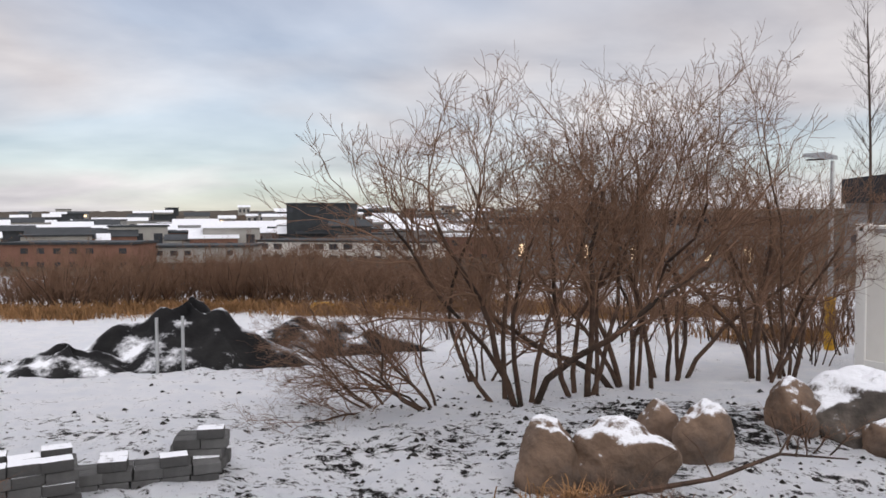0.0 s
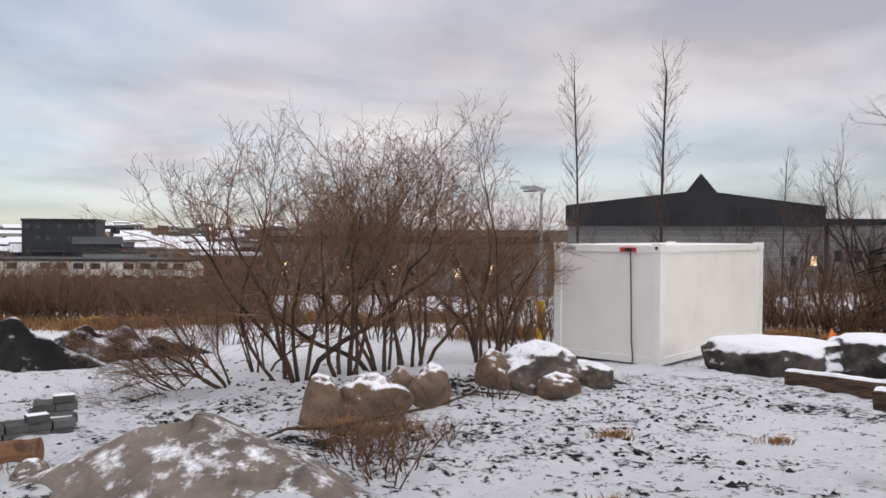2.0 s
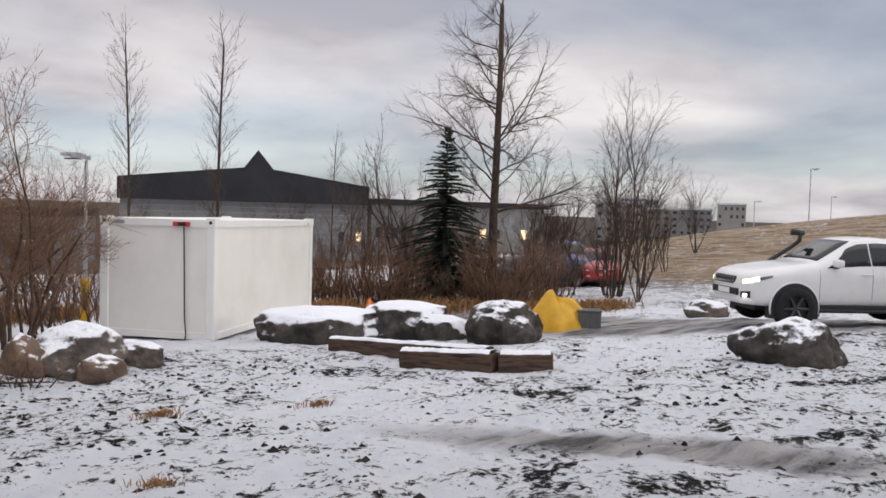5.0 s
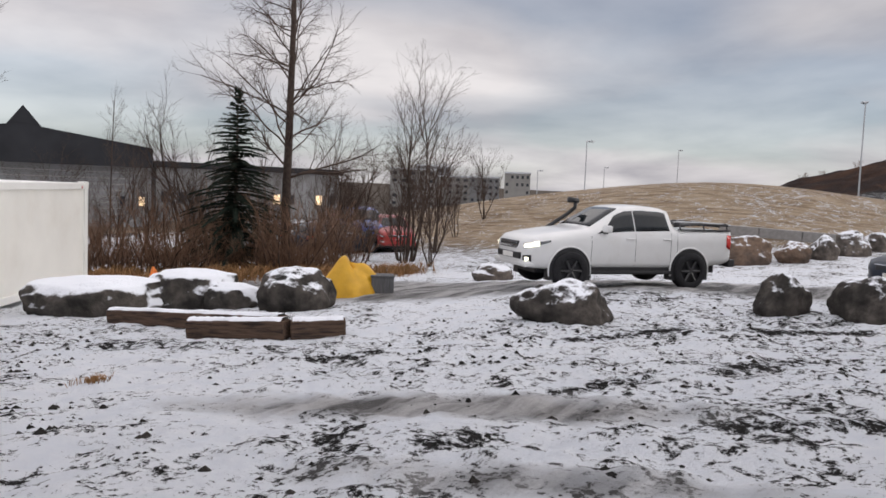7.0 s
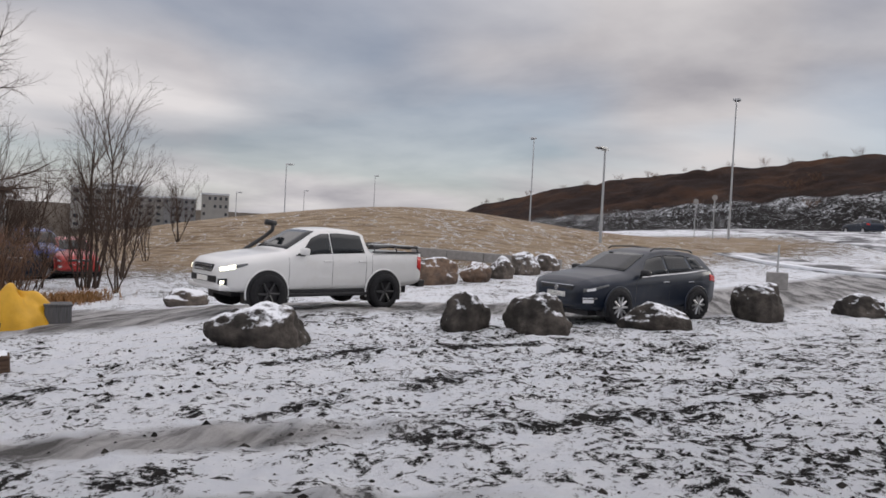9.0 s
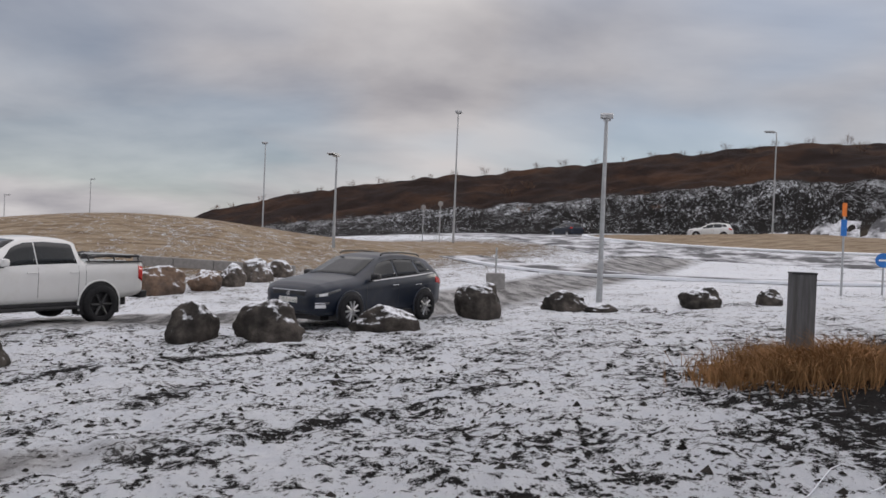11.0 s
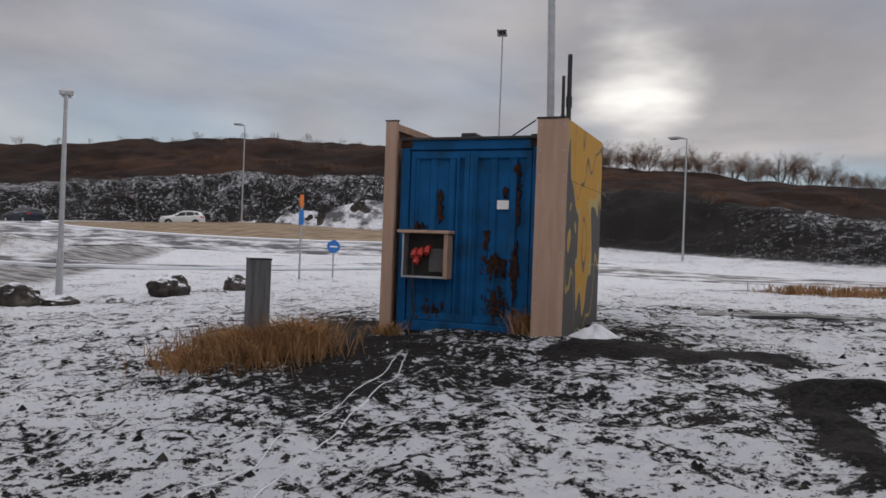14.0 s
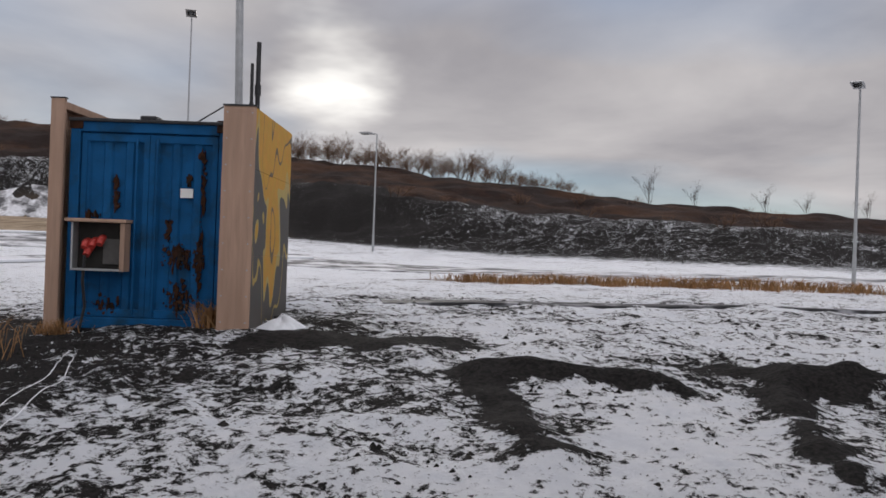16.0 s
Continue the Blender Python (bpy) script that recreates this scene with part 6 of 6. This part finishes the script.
# timber post with grass at its foot
def post():
    x, y = ring(-121.0, 9.75)
    m = Matrix.Translation((x, y, height(x, y) - 0.05)) @ Matrix.Rotation(radians(-121 + 12), 4, "Z")
    p = empty("timber_post", m, "thick grey weathered timber post in dry grass", "post")
    part("post", boxed(-0.125, -0.11, 0, 0.125, 0.11, 1.08, 0.012), M_POST, p)
    part("cap", boxed(-0.13, -0.115, 1.08, 0.13, 0.115, 1.10), M_BLACK, p)


M_POST = material("grey_weathered_wood", (0.15, 0.15, 0.155), 0.85, 0, 0.2, 5, 0.15, 30, (0.12, 0.12, 0.12), 2, streak=(8, 8, 0.6))
post()

ribbon("road_near", [ring(-151, 14.2), ring(-157, 14.4), ring(-167.7, 14.4), ring(-175, 16.2), ring(-183.6, 17.1), ring(-192, 19.5)], 0.30, 0.03, M_WETROAD, "narrow dark wet strip of track")

# masts behind the container, with a slack cable
for az, d, tall, r, lean, label in ((-141.15, 12.0, 6.2, 0.055, 0.16, "tall grey steel mast behind the container"), (-141.75, 11.7, 3.45, 0.026, 0.03, "thin dark pipe behind the container"), (-142.1, 11.8, 3.78, 0.036, 0.02, "dark pipe behind the container")):
    x, y = ring(az, d)
    lx, ly = ring(az + 90, lean)
    bm = bmesh.new()
    tube(bm, [(0, 0, -0.1), (lx * 0.6, ly * 0.6, tall * 0.6), (lx, ly, tall)], [r, r, r * 0.9], 10)
    tube(bm, [(lx * 0.8, ly * 0.8, tall * 0.80), (lx * 0.84, ly * 0.84, tall * 0.84)], [r * 1.25] * 2, 10)
    mast = tagged(part("mast", bm, M_GREY if r > 0.05 else M_BLACK), label, "mast", "masts")
    mast.location = (x, y, height(x, y))
bm = bmesh.new()
a, b = Vector((*ring(-136.0, 11.6), 3.05)), Vector((*ring(-139.8, 12.0), 3.55))
tube(bm, [a, a.lerp(b, 0.5) + Vector((0, 0, -0.06)), b], [0.012] * 3, 5)
tagged(part("slack_cable", bm, M_BLACK), "thin slack cable from the roof to the mast", "cable")

# two snow-covered hoses across the gravel
for k, line in enumerate((((-131.0, 8.9), (-130.0, 8.0), (-127.4, 6.9), (-122.8, 5.9), (-121.5, 5.5), (-117, 5.0), (-112, 4.2)), ((-131.4, 8.8), (-130.8, 7.8), (-128.5, 6.7), (-126.2, 5.9), (-123.0, 5.2), (-119, 4.5), (-116, 3.9)))):
    pts = []
    for (a0, d0), (a1, d1) in zip(line, line[1:]):
        for i in range(16):
            x, y = ring(a0 + (a1 - a0) * i / 16, d0 + (d1 - d0) * i / 16)
            pts.append((x, y, height(x, y) + 0.07 * float(grain(x, y, 0.55, 1)) + 0.05 * float(grain(x, y, 0.21, 2)) + 0.004))
    tagged(part("hose", tube(bmesh.new(), pts, [0.005] * len(pts), 6), M_SNOW, None, "", True), "hose under snow running across the gravel", "hose", "hoses")

# small things by the boulders
ob = heap("snow_heap", -144.2, 10.0, 0.7, 0.5, 0.16, M_SNOW, "small heap of white snow beside the screen", "snow", 3)
x, y = ring(-53.3, 18.9)
bx = empty("crate", Matrix.Translation((x, y, height(x, y) - 0.02)) @ Matrix.Rotation(radians(-50), 4, "Z"), "small grey box beside the yellow tarpaulin", "box")
part("body", boxed(-0.26, -0.25, 0, 0.26, 0.25, 0.40, 0.02), M_POST, bx)
part("lid", boxed(-0.28, -0.27, 0.40, 0.28, 0.27, 0.44, 0.012), M_POST, bx)
heap("orange_cover", -37.9, 18.3, 0.34, 0.3, 0.80, M_ORANGE, "orange plastic cover between the boulders", "cover", 1, 3.0)

# concrete beam below the straw mound
(ax, ay), (bx_, by_) = ring(-76.4, 41), ring(-87.0, 39)
l = math.hypot(bx_ - ax, by_ - ay)
za, zb = height(ax, ay), height(bx_, by_)
rail = empty("concrete_barrier", Matrix.Translation((ax, ay, za)) @ Matrix.Rotation(math.atan2(by_ - ay, bx_ - ax), 4, "Z") @ Matrix.Rotation(-math.atan2(zb - za, l), 4, "Y"), "long low grey concrete barrier below the mound", "barrier")
for k in range(4):
    part("segment", boxed(l * k / 4, -0.2, -0.1, l * (k + 1) / 4 - 0.03, 0.2, 0.42, 0.03), M_CONC, rail)


# road signs
def sign(az, d, tall, kind, label):
    x, y = ring(az, d)
    s = empty("road_sign", Matrix.Translation((x, y, height(x, y))) @ Matrix.Rotation(radians(az), 4, "Z"), label, "road sign")
    part("pole", tube(bmesh.new(), [(0, 0.03, 0), (0, 0.03, tall)], [0.035, 0.035], 8), M_GREY, s)
    if kind == "round":
        disc = part("plate", tube(bmesh.new(), [(0, 0.0, tall - 0.1), (0, -0.02, tall - 0.1)], [0.26, 0.26], 24), M_SIGNB, s, "round blue plate")
        part("arrow", boxed(-0.15, -0.028, tall - 0.13, 0.15, -0.018, tall - 0.07), M_WHITE2, disc)
    elif kind == "beacon":
        part("plate", boxed(-0.09, -0.02, tall - 1.1, 0.09, 0.02, tall - 0.55, 0.01), M_SIGNB, s, "pale blue plate")
        part("flag", boxed(-0.07, -0.02, tall - 0.45, 0.07, 0.02, tall, 0.01), M_ORANGE, s, "orange marker")
    elif kind == "pale":
        part("plate", tube(bmesh.new(), [(0, 0.0, tall - 0.2), (0, -0.02, tall - 0.2)], [0.2, 0.2], 20), M_CONC, s)
    else:
        part("cabinet", boxed(-0.36, -0.3, 0, 0.36, 0.3, 0.62, 0.02), M_CONC, s, "low concrete foot")
    return s


M_SIGNB = material("blue_sign", (0.02, 0.16, 0.50), 0.4)
sign(-125.9, 33, 1.35, "round", "round blue arrow sign at the island")
sign(-123.6, 30, 3.1, "beacon", "thin marker pole with orange top and blue plate")
sign(-101.1, 31, 1.6, "foot", "thin post in a square concrete foot")
sign(-97.0, 62, 3.2, "pale", "road sign seen from behind")
sign(-95.8, 66, 3.0, "pale", "road sign seen from behind")


# ---- buildings ----
M_CORR = material("grey_corrugated_wall", (0.27, 0.27, 0.27), 0.6, 0.1, 0.1, 0.6, 0.1, 4, (0.26, 0.26, 0.27), 0.3)
M_ROOF = material("dark_roof_sheet", (0.035, 0.036, 0.04), 0.7, 0, 0.2, 0.6, 0.1, 4)
M_PALE = material("pale_render", (0.38, 0.37, 0.35), 0.8, 0, 0.1, 0.4, 0, 1)
M_BRICKY = material("red_brown_render", (0.24, 0.13, 0.10), 0.8, 0, 0.15, 0.4, 0, 1)
M_CHAR = material("charcoal_cladding", (0.045, 0.05, 0.055), 0.6, 0, 0.2, 0.4, 0, 1)
M_PANE = material("window_pane", (0.05, 0.055, 0.065), 0.1, 0, 0.2, 0.3, 0, 1)
M_WARM = bpy.data.materials.new("lit_window")
M_WARM.use_nodes = True
M_WARM.node_tree.nodes["Principled BSDF"].inputs["Emission Color"].default_value = (1, 0.62, 0.25, 1)
M_WARM.node_tree.nodes["Principled BSDF"].inputs["Emission Strength"].default_value = 1.3


def building(name, a, b, deep, base, walls, roof_h, label, wall_mat, roof_mat, floors=1, cols=8, lit=0.1, gable=False, over=0.4, seed=1, win=(0.45, 0.40)):
    """A block whose front runs from ring point a to b: walls, roof and a window for each bay."""
    (ax, ay), (bx, by) = ring(*a), ring(*b)
    l = math.hypot(bx - ax, by - ay)
    m = Matrix.Translation((ax, ay, base)) @ Matrix.Rotation(math.atan2(by - ay, bx - ax), 4, "Z")
    h = empty(name, m, label, "building")
    # the front is on the local -y side when a is on the left
    part("wall", boxed(0, 0, 0, l, deep, walls), wall_mat, h)
    bm = bmesh.new()
    if gable:
        prism(bm, [(-over, walls), (deep / 2, walls + roof_h), (deep + over, walls), (deep + over, walls - 0.15), (-over, walls - 0.15)], -over, l + over, "x")
    else:
        box(bm, -over, -over, walls, l + over, deep + over, walls + roof_h)
    part("roof", bm, roof_mat, h)
    rnd = random.Random(seed)
    fh = walls / floors
    for f in range(floors):
        for c in range(cols):
            if rnd.random() < 0.12:
                continue
            w, hh = l / cols * win[0], fh * win[1]
            x0, z0 = l / cols * (c + 0.5) - w / 2, fh * f + fh * 0.35
            part("window", boxed(x0, -0.06, z0, x0 + w, 0.05, z0 + hh), M_WARM if rnd.random() < lit else M_PANE, h)
    return h


hall = building("workshop_hall", (-21.0, 62), (-37.5, 61), 22, -2.0, 4.2, 0.0001, "long grey corrugated hall with a dark roof", M_CORR, M_ROOF, 1, 14, 0.35, False, 0.0, 3, (0.3, 0.16))
(ax, ay), (bx_, by_) = ring(-21.0, 62), ring(-37.5, 61)
l = math.hypot(bx_ - ax, by_ - ay)
part("fascia", prism(bmesh.new(), [(0, 4.2), (0, 5.75), (l * 0.54, 6.75), (l, 5.55), (l, 4.2)], -1.0, -0.5, "y"), M_ROOF, hall, "dark fascia rising to the middle")
part("roof_body", prism(bmesh.new(), [(0, 4.2), (0, 5.7), (l * 0.54, 6.7), (l, 5.5), (l, 4.2)], -0.5, 22, "y"), M_ROOF, hall)
part("roof_gable", prism(bmesh.new(), [(l * 0.47, 6.2), (l * 0.545, 7.95), (l * 0.62, 6.3)], -0.9, 12, "y"), M_ROOF, hall, "small steep gable on the roof")
for k in range(9):
    part("wall_rib", boxed(0.1, -0.04, 0.4 + k * 0.42, l - 0.1, -0.01, 0.46 + k * 0.42), M_PALE, hall)
building("workshop_hall", (-37.8, 70), (-50, 78), 20, -2.0, 4.4, 0.5, "low grey hall behind the spruce", M_CORR, M_ROOF, 1, 12, 0.3, False, 0.3, 5, (0.4, 0.2))
building("workshop_hall", (0.5, 80), (-17.5, 72), 20, -4.0, 4.6, 0.7, "long low hall with warm lights behind the willows", M_CORR, M_ROOF, 1, 16, 0.3, False, 0.3, 6, (0.4, 0.25))
building("workshop_hall", (-2.2, 95), (-8, 93), 18, -3.5, 6.2, 2.0, "grey hall with a rounded roof behind the willows", M_CORR, M_CORR, 1, 5, 0.1, True, 0.3, 8)
building("office_block", (15.5, 205), (11.2, 202), 14, -7.0, 11.0, 0.5, "dark charcoal block of flats on the slope", M_CHAR, M_CHAR, 4, 7, 0.05, False, 0.2, 9)
building("terrace_house", (17.4, 165), (5.5, 150), 12, -8.0, 4.3, 0.4, "long white house with a flat dark roof", M_WHITE2, M_CHAR, 2, 12, 0.0, False, 0.3, 10, (0.6, 0.5))
building("terrace_house", (33, 150), (25.4, 140), 10, -7.5, 4.4, 0.4, "dark red-brown terrace with a flat roof", M_BRICKY, M_CHAR, 2, 8, 0.0, False, 0.3, 11)
building("terrace_house", (25.0, 150), (17.8, 145), 10, -8.2, 4.2, 0.4, "pale terrace with balconies and a flat dark roof", M_PALE, M_CHAR, 2, 8, 0.0, False, 0.3, 12)
building("terrace_house", (5.2, 160), (-4, 150), 10, -8.0, 5.2, 0.5, "red-brown terrace behind the willows", M_BRICKY, M_SNOW, 2, 9, 0.05, False, 0.3, 13)
for k, (az, d, w, hh) in enumerate(((-55.2, 300, 17, 15), (-56.6, 320, 14, 17), (-58.4, 310, 15, 13), (-60.3, 300, 11, 13), (-62.6, 300, 9.5, 15), (-70.2, 420, 8, 10), (-72.3, 400, 16, 7), (-66, 430, 14, 6), (-75.5, 400, 9, 6))):
    building("apartment_tower", (az + w / d * 28.6, d), (az - w / d * 28.6, d), w, -6, hh - 1.0, 0.6, "far block of flats on the skyline", (M_PALE, M_CORR)[k % 2], M_SNOW, 5 if hh > 9 else 2, 5, 0.0, False, 0.2, 40 + k)
rnd = random.Random(14)
for k in range(190):
    az, d = rnd.uniform(-6, 38), 180 + 470 * rnd.random() ** 1.4
    w = rnd.uniform(7, 14)
    x, y = ring(az, d)
    building("house", (az + w / d * 28.6, d), (az - w / d * 28.6, d), 9, height(x, y) - 0.5 + (d - 180) * 0.002, rnd.uniform(3.4, 6.2), rnd.uniform(1.0, 1.8) if k % 4 else 0.35, "far house with a snowy roof in the town", (M_PALE, M_BRICKY, M_CORR, M_CHAR, M_PALE)[k % 5], M_SNOW if k % 2 else M_CHAR, 1, 3, 0.03, k % 4 != 0, 0.4, 60 + k)


# dark bushes among the far houses
for k in range(120):
    az, d = rnd.uniform(-4, 36), rnd.uniform(130, 520)
    tree("garden_bush", az, d, lights[k % 2], "dark bare bush among the far houses", rnd.uniform(1.2, 2.6), k * 40, (0, 0), "bushes in the town", 1.6)


# ---- clods and stones strewn over the snow ----
def strewn(name, n, area, size, mat, label, seed):
    """Small lumps pressed into the ground."""
    r = np.random.RandomState(seed)
    base = np.array([(1, 0, 0), (-0.6, 0.8, 0), (-0.5, -0.85, 0), (0.2, 0.1, 0.75), (0.45, 0.75, 0.1), (0.4, -0.7, 0.15)])
    tri = np.array([(0, 4, 3), (4, 1, 3), (1, 2, 3), (2, 5, 3), (5, 0, 3)])
    az, d = r.uniform(area[0], area[1], n), area[2] + (area[3] - area[2]) * r.rand(n) ** 0.8
    x, y = -np.sin(np.radians(az)) * d, np.cos(np.radians(az)) * d
    keep = grain(x, y, 0.8, 9) + 0.6 * grain(x, y, 0.3, 10) > r.uniform(-0.35, 0.35, n)
    x, y = x[keep], y[keep]
    m = len(x)
    z = land(x, y) + 0.07 * grain(x, y, 0.55, 1) + 0.05 * grain(x, y, 0.21, 2) - 0.006
    s = size[0] + (size[1] - size[0]) * r.rand(m) ** 3
    t = r.uniform(0, 2 * math.pi, m)
    jit = base[None] * (1 + 0.35 * r.uniform(-1, 1, (m, 6, 3)))
    c, q = np.cos(t)[:, None], np.sin(t)[:, None]
    px = (jit[..., 0] * c - jit[..., 1] * q) * s[:, None] + x[:, None]
    py = (jit[..., 0] * q + jit[..., 1] * c) * s[:, None] + y[:, None]
    pz = jit[..., 2] * s[:, None] + z[:, None]
    co = np.stack([px, py, pz], -1).reshape(-1, 3)
    f = (tri[None] + 6 * np.arange(m)[:, None, None]).reshape(-1, 3)
    me = bpy.data.meshes.new(name)
    me.from_pydata(co.tolist(), [], f.tolist())
    me.materials.append(mat)
    return tagged(new(name, me), label, "clods", kind="stuff")


M_CLOD = snow_topped("dark_soil_clod", (0.016, 0.015, 0.014), (0.045, 0.04, 0.036), 0.22, 9.0, 0.9, 0.0)
strewn("soil_clods", 5200, (-195, 30, 3.6, 16), (0.012, 0.06), M_CLOD, "dark clods of soil poking through thin snow", 1)
strewn("gravel_stones", 9000, (-195, -95, 3.2, 10.5), (0.008, 0.032), M_CLOD, "small dark stones of gravel in the snow", 2)
strewn("soil_clods", 3200, (-34, 6, 6.5, 13.5), (0.010, 0.055), M_CLOD, "dark clods of soil along the bank", 3)
strewn("soil_clods", 1800, (-100, -55, 9, 14), (0.012, 0.055), M_CLOD, "dark clods of soil along the track", 4)
